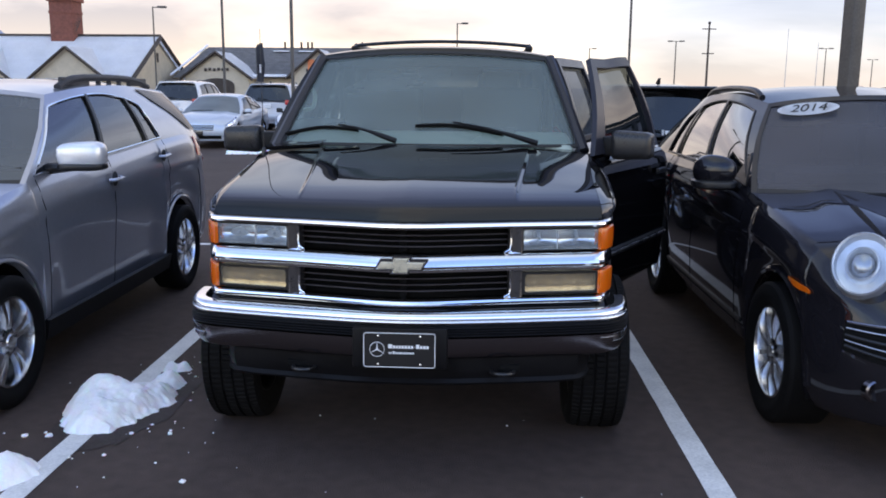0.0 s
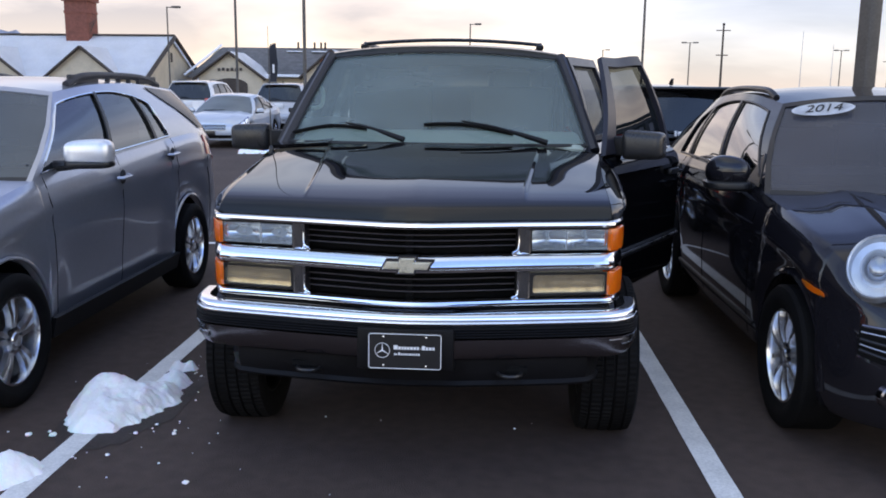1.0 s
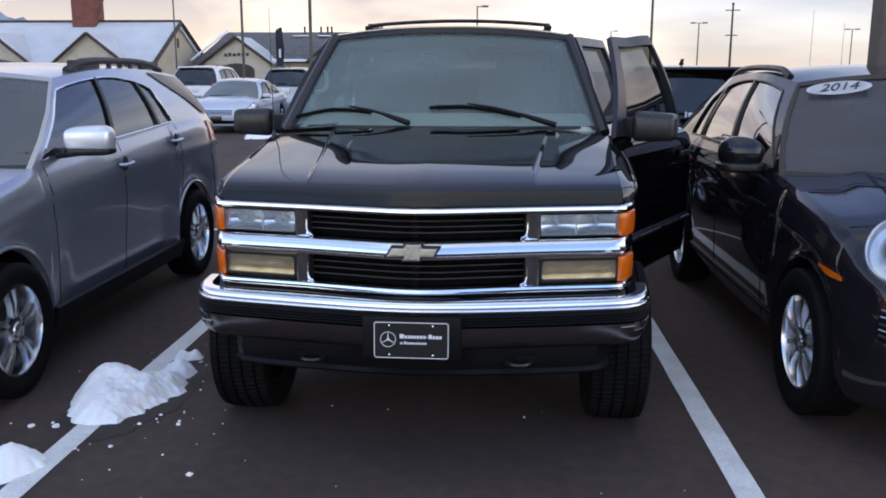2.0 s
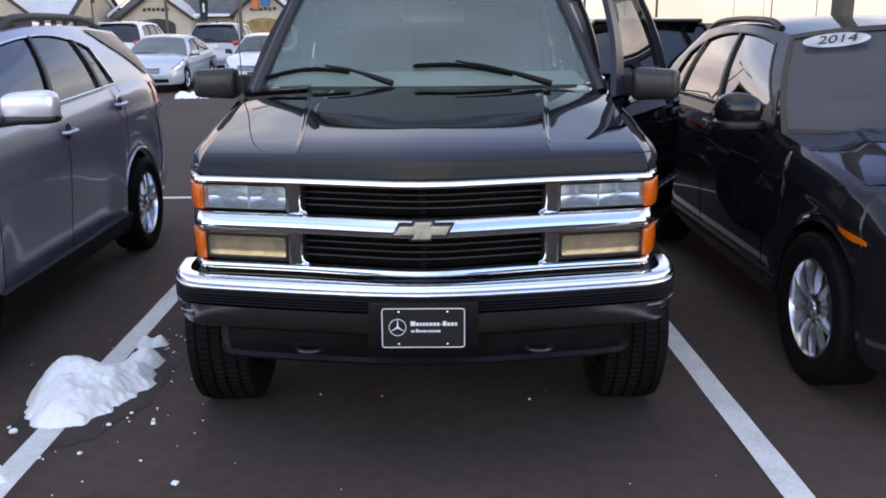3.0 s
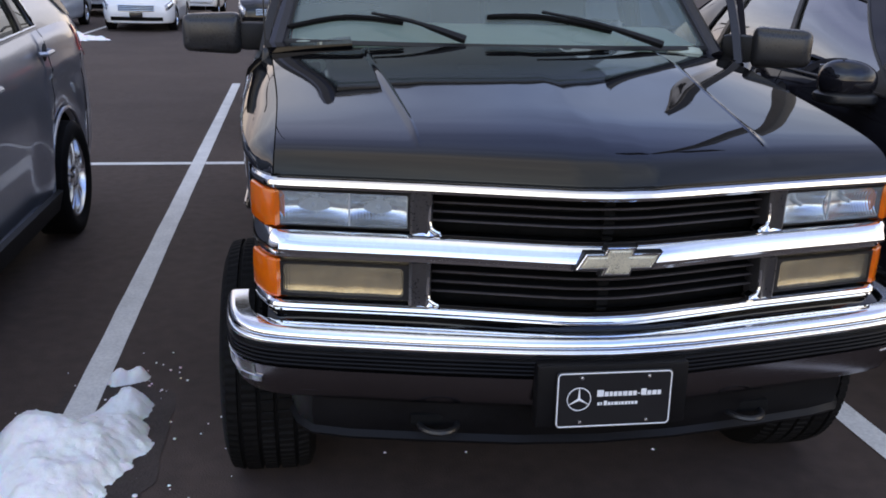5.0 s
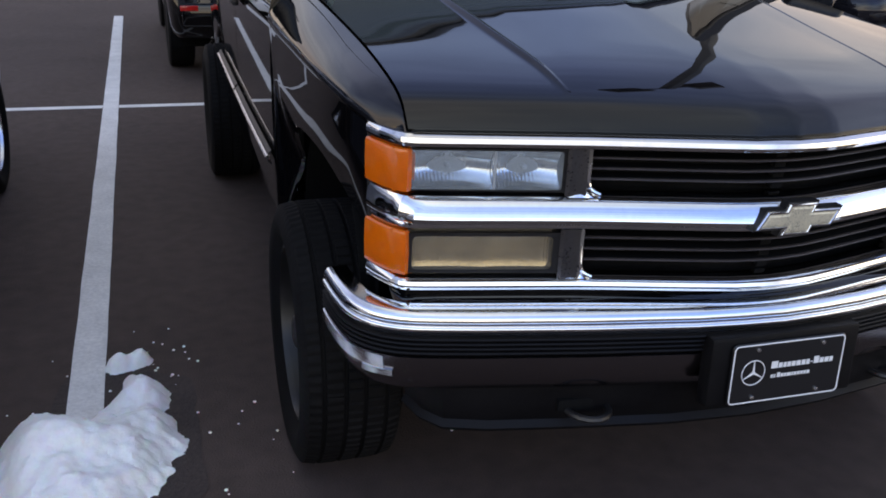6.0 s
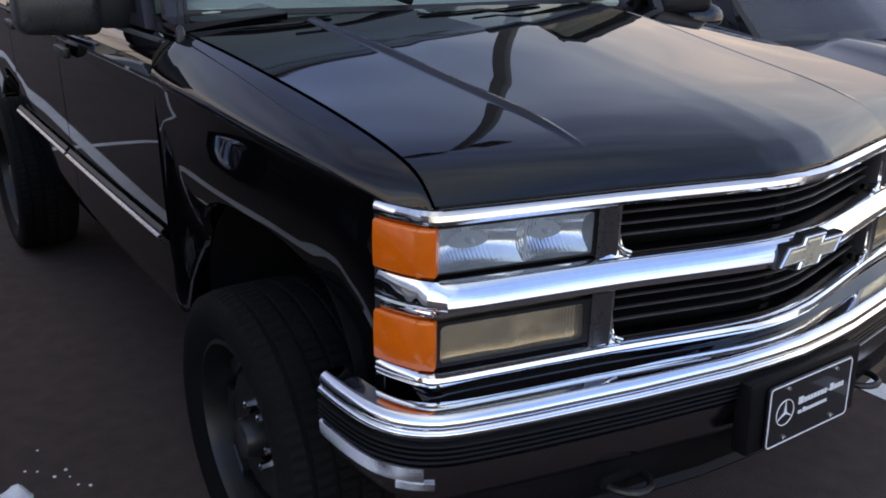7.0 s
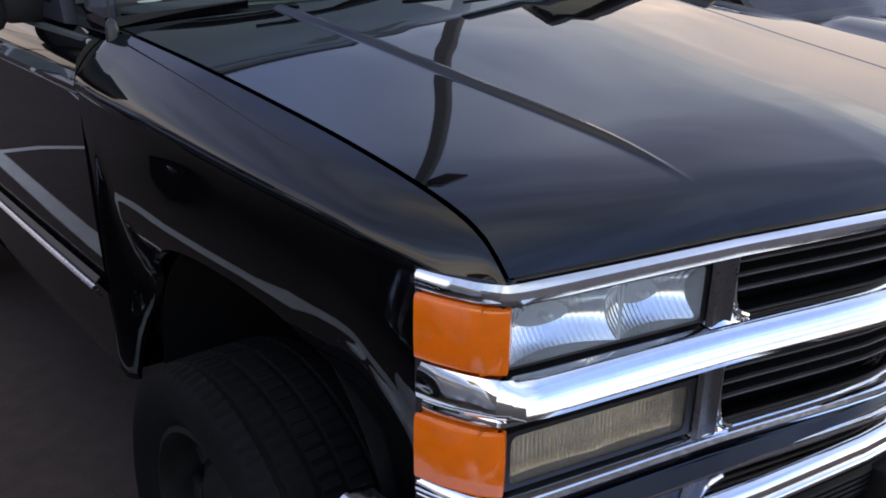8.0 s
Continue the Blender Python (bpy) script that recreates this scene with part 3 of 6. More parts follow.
for s in (-1, 1):
    part("fender", sheet(lambda y, k, s=s: fender_pt(s, y, k), ys_f, ks, flip=s > 0, thick=0.004, keep=lambda y, k: y > 0.372 or k > 0.8 or fender_pt(1, y, k)[2] > 1.128), black_paint, truck)
    # wheel housing
    for c, rz, p in ((HUB_F, 0.568, 2 / 2.7), (HUB_R, 0.478, 1.0)):
        bow = lambda v, p=p: math.copysign(abs(v) ** p, v)
        bm = sheet(lambda a, x, s=s, c=c, rz=rz: (s * x, c + 0.476 * bow(math.cos(a)), 0.40 + rz * bow(math.sin(a))), steps(-0.1, math.pi - 0.22, 30), [0.42, 0.66, 0.90], thick=0.004)
        part("wheel_housing", bm, under_black, truck)


def flank_pt(s, y, k, zb=1.338):
    zl = side_low(y)
    w, wt = curve1(SIDE_X, y), curve1(BELT_X, y)
    rail = [(0.0, wt - 0.040, zb), (0.05, lerp(wt, w, 0.3) - 0.016, zb - 0.012), (0.10, lerp(wt, w, 0.75) - 0.004, zb - 0.045), (0.17, w, zb - 0.10), (0.20, w - 0.008, zb - 0.122), (0.4, w - 0.004, zb - 0.22), (0.6, w - 0.005, 0.95), (0.8, w - 0.010, lerp(0.95, zl, 0.5)), (0.95, w - 0.020, lerp(0.95, zl, 0.93)), (1, w - 0.030, zl)]
    return (s * curve1([(a, b) for a, b, c in rail], k, False), y, curve1([(a, c) for a, b, c in rail], k, False))


ROOF_Z = [(2.05, 1.892), (2.3, 1.915), (3.2, 1.925), (4.3, 1.915), (4.95, 1.865)]


def rail_x(y):
    return curve1([(2.05, 0.705), (2.4, 0.735), (4.4, 0.735), (4.95, 0.70)], y)


def window_pt(s, yb0, yb1, yt0, yt1, u, v):
    yb, yt = lerp(yb0, yb1, u), lerp(yt0, yt1, u)
    xb, zb = curve1(BELT_X, yb) - 0.040, 1.338
    xt, zt = rail_x(yt) + 0.012, curve1(ROOF_Z, yt) - 0.022
    return (s * (lerp(xb, xt, v) + 0.028 * math.sin(math.pi * v)), lerp(yb, yt, v), lerp(zb, zt, v))


def truck_door(name, s, y0, y1, win, opened, trim_from):
    """A door skin with its frame, pane, handle, rub strip and inner panel."""
    kd = [0, 0.025, 0.05, 0.075, 0.10, 0.135, 0.17, 0.185, 0.20, 0.3, 0.4, 0.5, 0.6, 0.7, 0.8, 0.9, 0.95, 1.0]
    d = part(name, sheet(lambda y, k: flank_pt(s, y, k), steps(y0, y1, 16), kd, flip=s > 0, thick=0.02), black_paint, truck)
    yb0, yb1, yt0, yt1 = win
    fu, fv = [0, 0.03, 0.07, 0.13] + steps(0.2, 0.86, 6) + [0.93, 0.965, 1.0], [0, 0.03, 0.06] + steps(0.15, 0.85, 6) + [0.90, 0.95, 1.0]
    edge = 0.13 if opened > 20 else 0.07
    inside = lambda u, v: edge < u < (0.965 if opened > 20 else 0.93) and 0.06 < v < 0.90
    part("window_frame", sheet(lambda u, v: window_pt(s, yb0, yb1, yt0, yt1, u, v), fu, fv, flip=s > 0, thick=0.03, keep=lambda u, v: not inside(u, v)), frame_paint, d)
    pane = sheet(lambda u, v: tuple(Vector(window_pt(s, yb0, yb1, yt0, yt1, u, v)) - Vector((s * (0.004 if opened else 0.012), 0, 0))), steps(0.05, 0.985, 8), steps(0.03, 0.95, 8), flip=s > 0)
    pn = part("window_pane", pane, door_glass if opened > 20 else (rear_glass if opened else tint_glass), d)
    pn.visible_shadow = False
    h = boxed((s * (curve1(SIDE_X, y1) + 0.012), y1 - 0.16, 1.19), (0.026, 0.17, 0.035), 0.008)
    part("door_handle", h, satin_black, d)
    for zz, hh, mt in ((0.776, 0.052, trim_rubber), (0.777, 0.017, strip_metal)):
        bm = sheet(lambda y, k, zz=zz, hh=hh: (s * (curve1(SIDE_X, y) + (0.000 if hh > 0.03 else 0.007) + 0.014 * math.sin(math.pi * k) ** 0.5), y, zz - hh / 2 + hh * k), steps(y0 + 0.012, y1 - 0.012, 8), [0, 0.2, 0.5, 0.8, 1.0], flip=s < 0, thick=0.004)
        part("rub_strip", bm, mt, d, "chrome-edged black rub strip")
    part("inner_panel", sheet(lambda y, z: (s * (curve1(SIDE_X, y) - 0.07), y, z), steps(y0 + 0.03, y1 - 0.03, 4), steps(0.62, 1.33, 5), thick=0.03), interior_grey, d)
    if opened:
        hinge = Matrix.Translation((s * 0.945, y0, 0))
        d.matrix_basis = hinge @ Matrix.Rotation(radians(-s * opened), 4, "Z") @ hinge.inverted()
    return d


FD = (1.60, 2.545, 2.14, 2.545)
RD = (2.575, 3.62, 2.575, 3.50)
door_l = truck_door("front_door", -1, 1.43, 2.56, FD, 0, 1.45)
door_r = truck_door("front_door", 1, 1.43, 2.56, (1.39, 2.545, 1.80, 2.36), 27, 1.45)
truck_door("rear_door", -1, 2.57, 3.56, RD, 0, 2.6)
truck_door("rear_door", 1, 2.57, 3.56, RD, 16, 2.6)
for s in (-1, 1):
    kd = [0, 0.05, 0.10, 0.17, 0.20, 0.4, 0.6, 0.8, 0.95, 1.0]
    part("quarter_panel", sheet(lambda y, k, s=s: flank_pt(s, y, k), steps(3.57, 5.0, 30), kd, flip=s > 0, thick=0.01), black_paint, truck)
    q = part("quarter_frame", sheet(lambda u, v, s=s: window_pt(s, 3.64, 4.98, 3.52, 4.93, u, v), [0, 0.08, 0.2, 0.4, 0.6, 0.8, 0.9, 1], [0, 0.08, 0.3, 0.6, 0.88, 1.0], flip=s > 0, thick=0.03, keep=lambda u, v: not (0.08 < u < 0.9 and 0.08 < v < 0.88)), black_paint, truck)
    part("quarter_pane", sheet(lambda u, v, s=s: tuple(Vector(window_pt(s, 3.64, 4.98, 3.52, 4.93, u, v)) - Vector((s * 0.012, 0, 0))), steps(0.06, 0.92, 5), steps(0.05, 0.9, 5)), tint_glass, truck)
    # A-pillar and B-pillar
    part("windscreen_pillar", tube(bmesh.new(), [(s * lerp(0.885, 0.712, t), lerp(1.54, 2.12, t), lerp(1.352, 1.888, t) + 0.012 * math.sin(math.pi * t)) for t in steps(0, 1, 6)], [0.036, 0.034, 0.032, 0.031, 0.03, 0.03, 0.032], 8), frame_paint, truck)
    part("door_pillar", tube(bmesh.new(), [(s * 0.90, 2.56, 0.6), (s * 0.90, 2.56, 1.34), (s * 0.72, 2.56, 1.90)], 0.045, 8), black_paint, truck)
    part("rocker", boxed((s * 0.905, 2.45, 0.60), (0.08, 2.05, 0.11), 0.02), black_paint, truck)
    part("cowl_corner", sheet(lambda u, v, s=s: (s * lerp(0.60, 0.925, u), lerp(1.41, 1.60, v) + 0.0 * u, lerp(1.372, 1.352, u) + 0.012 * v), steps(0, 1, 6), steps(0, 1, 4), thick=0.02), black_paint, truck)


def roof_pt(u, v):
    y = lerp(2.05 + 0.06 * u * u, 4.95, v)
    w = rail_x(y)
    a = abs(u)
    z = curve1(ROOF_Z, y) + 0.055 * (1 - a**2.4) - (0.03 if v == 0 else 0.0)
    return (u * w, y, z)


part("roof", sheet(roof_pt, [-1, -0.97, -0.93] + steps(-0.85, 0.85, 14) + [0.93, 0.97, 1], [0, 0.01, 0.03, 0.06] + steps(0.1, 1, 14), thick=0.03), black_paint, truck)
part("headliner", sheet(lambda u, v: (u * 0.70, lerp(2.14, 4.9, v), 1.875 + 0.04 * (1 - u * u)), steps(-1, 1, 6), steps(0, 1, 4), thick=0.01), interior_grey, truck)


def screen_pt(u, v):
    a = abs(u)
    x = u * lerp(0.868, 0.700, v)
    y = lerp(1.43 + 0.13 * a**2.2, 2.045 + 0.075 * a**2.2, v)
    z = lerp(1.372, 1.918 - 0.04 * a**2, v) + 0.014 * math.sin(math.pi * v)
    return (x, y, z)


su = steps(-1, 1, 20)
ws = part("windscreen", sheet(screen_pt, su, steps(0, 1, 10)), veiled_glass, truck, "slightly green windscreen reflecting the sky")
ws.visible_shadow = False
part("windscreen_seal", sheet(lambda u, v: tuple(Vector(screen_pt(u, v)) + Vector((0, -0.014, 0.010))), [-1, -0.985, -0.975] + steps(-0.9, 0.9, 12) + [0.975, 0.985, 1], [0, 0.012, 0.025, 0.5, 0.97, 0.985, 1.0], thick=0.004, keep=lambda u, v: abs(u) > 0.975 or v < 0.025 or v > 0.97), trim_rubber, ws)
part("cowl", sheet(lambda u, v: (u * 0.86, lerp(1.315 + 0.06 * abs(u) ** 3, 1.44 + 0.13 * abs(u) ** 2.2, v), 1.346 + 0.006 * v + 0.030 * (1 - u * u)), su, steps(0, 1, 3), thick=0.02), black_plastic, truck)
part("tailgate", sheet(lambda u, v: (u * 0.93, 5.0 - 0.06 * max(0, v - 0.5), lerp(0.56, 1.90, v)), steps(-1, 1, 6), steps(0, 1, 10), thick=0.03, keep=lambda u, v: not (abs(u) < 0.8 and 0.6 < v < 0.93)), black_paint, truck)
part("rear_window", sheet(lambda u, v: (u * 0.78, 4.985 - 0.06 * v, lerp(1.34, 1.83, v)), [-1, 1], [0, 1]), smoke_glass, truck)
for s in (-1, 1):
    part("tail_lamp", boxed((s * 0.90, 5.01, 1.12), (0.10, 0.05, 0.42), 0.012), red_lens, truck)
part("rear_bumper", boxed((0, 5.06, 0.68), (1.86, 0.16, 0.16), 0.03), chrome, truck)

# wipers: an arm from the cowl to the middle of a bowed blade
for tip, mid, end, joint, root in (((-0.845, 1.605, 1.430), (-0.62, 1.595, 1.472), (-0.40, 1.540, 1.460), (-0.52, 1.565, 1.484), (-0.175, 1.440, 1.400)), ((-0.075, 1.535, 1.488), (0.15, 1.550, 1.490), (0.43, 1.522, 1.444), (0.14, 1.535, 1.504), (0.62, 1.475, 1.392))):
    lift = Vector((0, -0.022, 0.012))
    mid_arm = Vector(joint).lerp(Vector(root), 0.45) + Vector((0, -0.010, 0.012))
    arm = spline([Vector(p) + lift for p in (joint, mid_arm, root)], 6)
    wiper = part("wiper", tube(bmesh.new(), arm, [0.006] * 4 + [0.008] * 4 + [0.012, 0.014, 0.015, 0.016, 0.016][: len(arm) - 8], 8), black_plastic, truck)
    run = spline([Vector(p) + lift * 0.5 for p in (tip, mid, end)], 7)
    blade = tube(bmesh.new(), run, [0.005] + [0.009] * (len(run) - 2) + [0.005], 8)
    tube(blade, [p + Vector((0, 0.012, -0.010)) for p in run], 0.004, 5)
    part("wiper_blade", blade, rubber, wiper)

# side mirrors
for s, owner, ym, xm in ((-1, door_l, 1.80, 1.145), (1, door_r, 1.60, 1.095)):
    bm = boxed((s * xm, ym, 1.395), (0.232, 0.12, 0.168), 0.042, seg=4)
    for v in bm.verts:
        if v.co.y < ym:
            v.co.y -= 0.035 * max(0, 1 - abs(v.co.z - 1.395) / 0.09) * max(0.2, 1 - abs(v.co.x - s * xm) / 0.15)
        k = (abs(v.co.x) - xm + 0.12) / 0.24
        v.co.z = 1.395 + (v.co.z - 1.395) * lerp(1.0, 0.86, k)
    mir = part("side_mirror", bm, mirror_cap, owner)
    part("mirror_glass", boxed((s * xm, ym + 0.062, 1.395), (0.195, 0.008, 0.125), 0.004), mirror_mat, owner)
    part("mirror_arm", boxed((s * (xm - 0.17), ym, 1.385), (0.13, 0.09, 0.11), 0.022), black_plastic, owner)

# aerial on the fender
bm = tube(bmesh.new(), [(-0.918, 1.398, 1.33), (-0.922, 1.402, 1.70), (-0.926, 1.410, 2.02)], [0.0032, 0.0022, 0.0014], 6)
tube(bm, [(-0.918, 1.398, 1.315), (-0.918, 1.398, 1.352), (-0.918, 1.398, 1.366), (-0.918, 1.398, 1.372)], [0.015, 0.014, 0.010, 0.004], 10)
part("aerial", bm, satin_black, truck)

# roof rack
for s in (-1, 1):
    part("roof_rail", tube(bmesh.new(), [(s * 0.60, 2.72, 1.965), (s * 0.61, 2.80, 1.995), (s * 0.61, 4.55, 1.995), (s * 0.60, 4.65, 1.955)], 0.014, 8), satin_black, truck)
    part("rack_foot", boxed((s * 0.605, 2.76, 1.972), (0.05, 0.10, 0.035), 0.012), black_plastic, truck)
for y in (2.78, 4.4):
    part("rack_bar", tube(bmesh.new(), [(x, y, 1.992 + 0.030 * (1 - (x / 0.61) ** 2)) for x in steps(-0.61, 0.61, 10)], 0.012, 8), satin_black, truck)

# face: black inner panel behind everything
part("grille_backing", sheet(lambda x, z: front_pt(x, -0.075, z), steps(-0.84, 0.84, 16), [0.79, 1.155], thick=0.01), under_black, truck)
wrap = [(0.0, 0.098), (0.10, 0.106), (0.28, 0.148), (0.46, 0.192), (0.70, 0.240), (0.83, 0.266), (0.849, 0.274), (0.867, 0.295), (0.882, 0.325), (0.893, 0.352), (0.901, 0.378)]
fine = [tuple(q) for q in spline(wrap[:5], 2)[:-1]] + [tuple(q) for q in spline(wrap[4:], 4)]
full = mirrored(fine)
flush = lambda x: curve1([(0.80, 1.0), (0.835, 0.95), (0.855, 0.72), (0.875, 0.52), (0.912, 0.42)], x, False)
sunk = lambda x: curve1([(0.79, 1.0), (0.83, 0.9), (0.849, 0.45), (0.867, 0.22), (0.912, 0.18)], x, False)
TOPB = [(-0.03, 1.122), (0.006, 1.122), (0.018, 1.127), (0.023, 1.136), (0.021, 1.146), (0.010, 1.153), (-0.03, 1.155)]
part("upper_grille_bar", sweep(bmesh.new(), full, TOPB, flush), chrome, truck, "bright chrome upper grille bar")
MIDB = [(-0.05, 0.938), (0.0, 0.938), (0.008, 0.942), (0.009, 0.949), (0.004, 0.953), (0.010, 0.957), (0.032, 0.960), (0.041, 0.965), (0.044, 0.973), (0.0405, 0.984), (0.034, 0.996), (0.025, 1.007), (0.012, 1.015), (-0.05, 1.020)]
part("centre_grille_bar", sweep(bmesh.new(), full, MIDB, sunk), chrome, truck, "wide rounded chrome centre bar")
LOWB = [(-0.04, 0.793), (0.006, 0.793), (0.012, 0.796), (0.012, 0.800), (0.010, 0.802), (0.017, 0.804), (0.020, 0.809), (0.017, 0.817), (0.006, 0.824), (-0.04, 0.826)]
part("lower_grille_bar", sweep(bmesh.new(), full, LOWB, flush), chrome, truck, "thin chrome lower grille bar")
inner = [p for p in full if abs(p[0]) < 0.461]
for lo, hi in ((0.829, 0.936), (1.024, 1.120)):
    for k in range(3):
        z = lerp(lo, hi, (k + 1) / 4)
        # body blackened to paint in the shade on its top; front edge stays lighter
        slat = part("grille_slat", sweep(bmesh.new(), inner, [(-0.070, z - 0.003), (-0.031, z - 0.0025), (-0.031, z + 0.0025), (-0.070, z + 0.003)]), under_black, truck)
        part("slat_lit_edge", sweep(bmesh.new(), inner, [(-0.0305, z - 0.0030), (-0.024, z - 0.0022), (-0.0225, z), (-0.024, z + 0.0016), (-0.0305, z + 0.0020)]), slat_lit_edge, slat)
    part("grille_rib", boxed((0, front_y(0) + 0.055, (lo + hi) / 2), (0.03, 0.02, hi - lo), 0.004), under_black, truck)
    for s in (-1, 1):
        # a shallow grey panel between lamp and grille, turned in towards the slats
        prof = [(0.503, 0.002), (0.498, 0.006), (0.486, 0.004), (0.474, 0.003), (0.464, 0.006), (0.458, 0.002), (0.453, -0.02), (0.451, -0.055)]
        bm = sheet(lambda i, z, s=s: front_pt(s * prof[int(i)][0], prof[int(i)][1], z), range(8), [lo - 0.006, (lo + hi) / 2, hi + 0.004], flip=s < 0, thick=0.006)
        up = part("grille_upright", bm, argent, truck, "grey grille upright")
        # bright edge that runs out into the bars in soft fillets
        big = lo > 1
        line = [(0.457, hi + 0.004), (0.4575, hi - 0.012), (0.459, hi - 0.03), (0.459, lo + 0.036), (0.457, lo + 0.020), (0.450, lo + 0.008), (0.432, lo - 0.001)]
        run = spline([front_pt(s * x, lerp(0.011, 0.001, (z - lo) / (hi - lo)), z) for x, z in line], 4)
        part("upright_edge", tube(bmesh.new(), run, [0.0052] * len(run), 8), chrome, up)
        foot = [(0.504, lo - 0.006), (0.500, lo + 0.002), (0.486, lo + (0.005 if big else 0.003)), (0.471, lo + (0.011 if big else 0.007)), (0.465, lo + (0.022 if big else 0.014)), (0.460, lo + (0.026 if big else 0.017)), (0.456, lo + 0.013), (0.446, lo + 0.004), (0.428, lo - 0.006)]
        bm = bmesh.new()
        rows = [[bm.verts.new(front_pt(s * x, o, z + dz)) for x, z in foot] for o, dz in ((-0.03, 0.0), (0.003, 0.0))]
        rows.append([bm.verts.new(front_pt(s * x, 0.014 if big else 0.010, min(z, lo - 0.008))) for x, z in foot])
        for a, b in zip(rows, rows[1:]):
            for i in range(len(foot) - 1):
                bm.faces.new((a[i], a[i + 1], b[i + 1], b[i]))
        part("upright_foot", bm, chrome, up)


def lamp(kind, s, x0, x1, z0, z1):
    """A rectangular lamp: black surround, reflectors and a fluted lens."""
    at = lambda a, out, z: front_pt(s * lerp(x0, x1, a), out, z)
    head = kind == "headlamp"
    a0, a1, c0, c1 = (0.030, 0.985, 0.08, 0.93) if head else (0.055, 0.958, 0.14, 0.85)
    # the opening has rounded corners: rings of points from the lens edge to the outer edge
    ra, rc = (0.020, 0.06) if head else (0.036, 0.105)

    def ring(grow, out):
        pts = []
        for ca, cc, q in ((a1 - ra, c1 - rc, 0), (a0 + ra, c1 - rc, 1), (a0 + ra, c0 + rc, 2), (a1 - ra, c0 + rc, 3)):
            for t in steps(0, 1, 4):
                w = (q + t) * math.pi / 2
                a, c = ca + ra * math.cos(w), cc + rc * math.sin(w)
                if grow:
                    k = 0.5 / max(abs(a - 0.5), abs(c - 0.5))
                    a, c = 0.5 + (a - 0.5) * k, 0.5 + (c - 0.5) * k
                pts.append(at(a, out, lerp(z0, z1, c)))
        return pts
    face = 0.0 if head else 0.004
    bm = bmesh.new()
    rings = [[bm.verts.new(p) for p in ring(g, o)] for g, o in ((1, face - 0.05), (1, face), (0, face), (0, face - 0.05))]
    n = len(rings[0])
    for a, b in zip(rings, rings[1:]):
        for i in range(n):
            bm.faces.new((a[i], a[(i + 1) % n], b[(i + 1) % n], b[i]))
    ob = part(kind, bm, satin_black, truck)
    part("lamp_back", sheet(lambda a, c: at(a, -0.055 if head else -0.030, lerp(z0, z1, c)), steps(0.01, 0.99, 12), [0.04, 0.96], thick=0.006), lamp_grey if head else yellowed, ob)
    for mid, wid in ((0.235, 0.218), (0.715, 0.255)) if head else ((0.27, 0.225), (0.73, 0.235)):
        def bowl(a, c, mid=mid, wid=wid):
            p, q = (a - mid) / wid, (c - 0.5) / 0.46
            if head:
                return at(a, -0.008 + 0.00035 * math.sin(a * 260) - 0.046 * (1 - 0.5 * p * p - 0.72 * q * q) + 0.0010 * math.sin(q * 9) * (1 - p * p), lerp(z0, z1, c))
            return at(a, -0.010 + 0.00055 * math.sin(a * 300) - 0.014 * (1 - 0.3 * p * p - 0.7 * q * q) + 0.0015 * math.exp(-((q + 0.1) / 0.25) ** 2), lerp(z0, z1, c))
        b = sheet(bowl, steps(mid - wid, mid + wid, 110), steps(0.07, 0.93, 16), flip=s < 0)
        part("reflector", b, reflector if head else yellowed, ob)
        if head:
            part("bulb", lathe(bmesh.new(), [(-0.03, 0.0), (-0.03, 0.007), (0.006, 0.006), (0.01, 0.0)], 10), lamp_grey if head else bow_gold, ob, m=Matrix.Translation(at(mid, -0.038 if head else -0.022, lerp(z0, z1, 0.5))) @ Matrix.Rotation(radians(-90), 4, "Z"))
    flutes = sheet(lambda a, c: at(a, 0.003 + 0.0005 * math.sin(a * 46 * math.tau), lerp(z0, z1, c)), steps(a0 - 0.01, a1 + 0.01, 276), [c0 - 0.02, 0.5, c1 + 0.02], flip=s < 0)
    for v in flutes.verts:
        v.co.y += 0.0045 if head else 0.003
    p = part("lens", flutes, lamp_glass if head else yellow_glass, ob, "clear fluted lens" if head else "yellowed fluted lens")
    p.visible_shadow = False
    if head:
        part("lens_rib", sheet(lambda a, c: at(0.455 + 0.006 * a, -0.004, lerp(z0, z1, c)), [-1, 1], [0.09, 0.92], thick=0.003), lamp_grey, ob)
    return ob


for s in (-1, 1):
    lamp("headlamp", s, 0.502, 0.845, 1.020, 1.122)
    lamp("parking_lamp", s, 0.502, 0.845, 0.826, 0.938)
    side = [(s * x, y) for x, y in [(0.846, 0.2715)] + fine if x >= 0.846]
    if s < 0:
        side.reverse()
    for z0, z1 in ((1.022, 1.120), (0.829, 0.935)):
        mid = (z0 + z1) / 2
        part("side_marker", sweep(bmesh.new(), side, [(-0.03, z0), (0.006, z0), (0.0105, z0 + 0.003), (0.012, z0 + 0.008), (0.013, mid), (0.012, z1 - 0.008), (0.0105, z1 - 0.003), (0.006, z1), (-0.03, z1)]), amber, truck, "amber side marker lens")
    for z, o in ((1.127, 0.018), (0.951, 0.006), (0.797, 0.012)):
        part("trim_screw", lathe(bmesh.new(), [(-0.003, 0.0), (-0.003, 0.004), (0.003, 0.0035), (0.004, 0.0)], 10), satin_black, truck, m=Matrix.Translation(front_pt(s * 0.838, o, z)) @ Matrix.Rotation(radians(-90), 4, "Z"))
    part("lamp_seal", tube(bmesh.new(), [(s * 0.901, 0.378, z) for z in steps(0.79, 1.155, 3)], 0.006, 6), trim_rubber, truck)

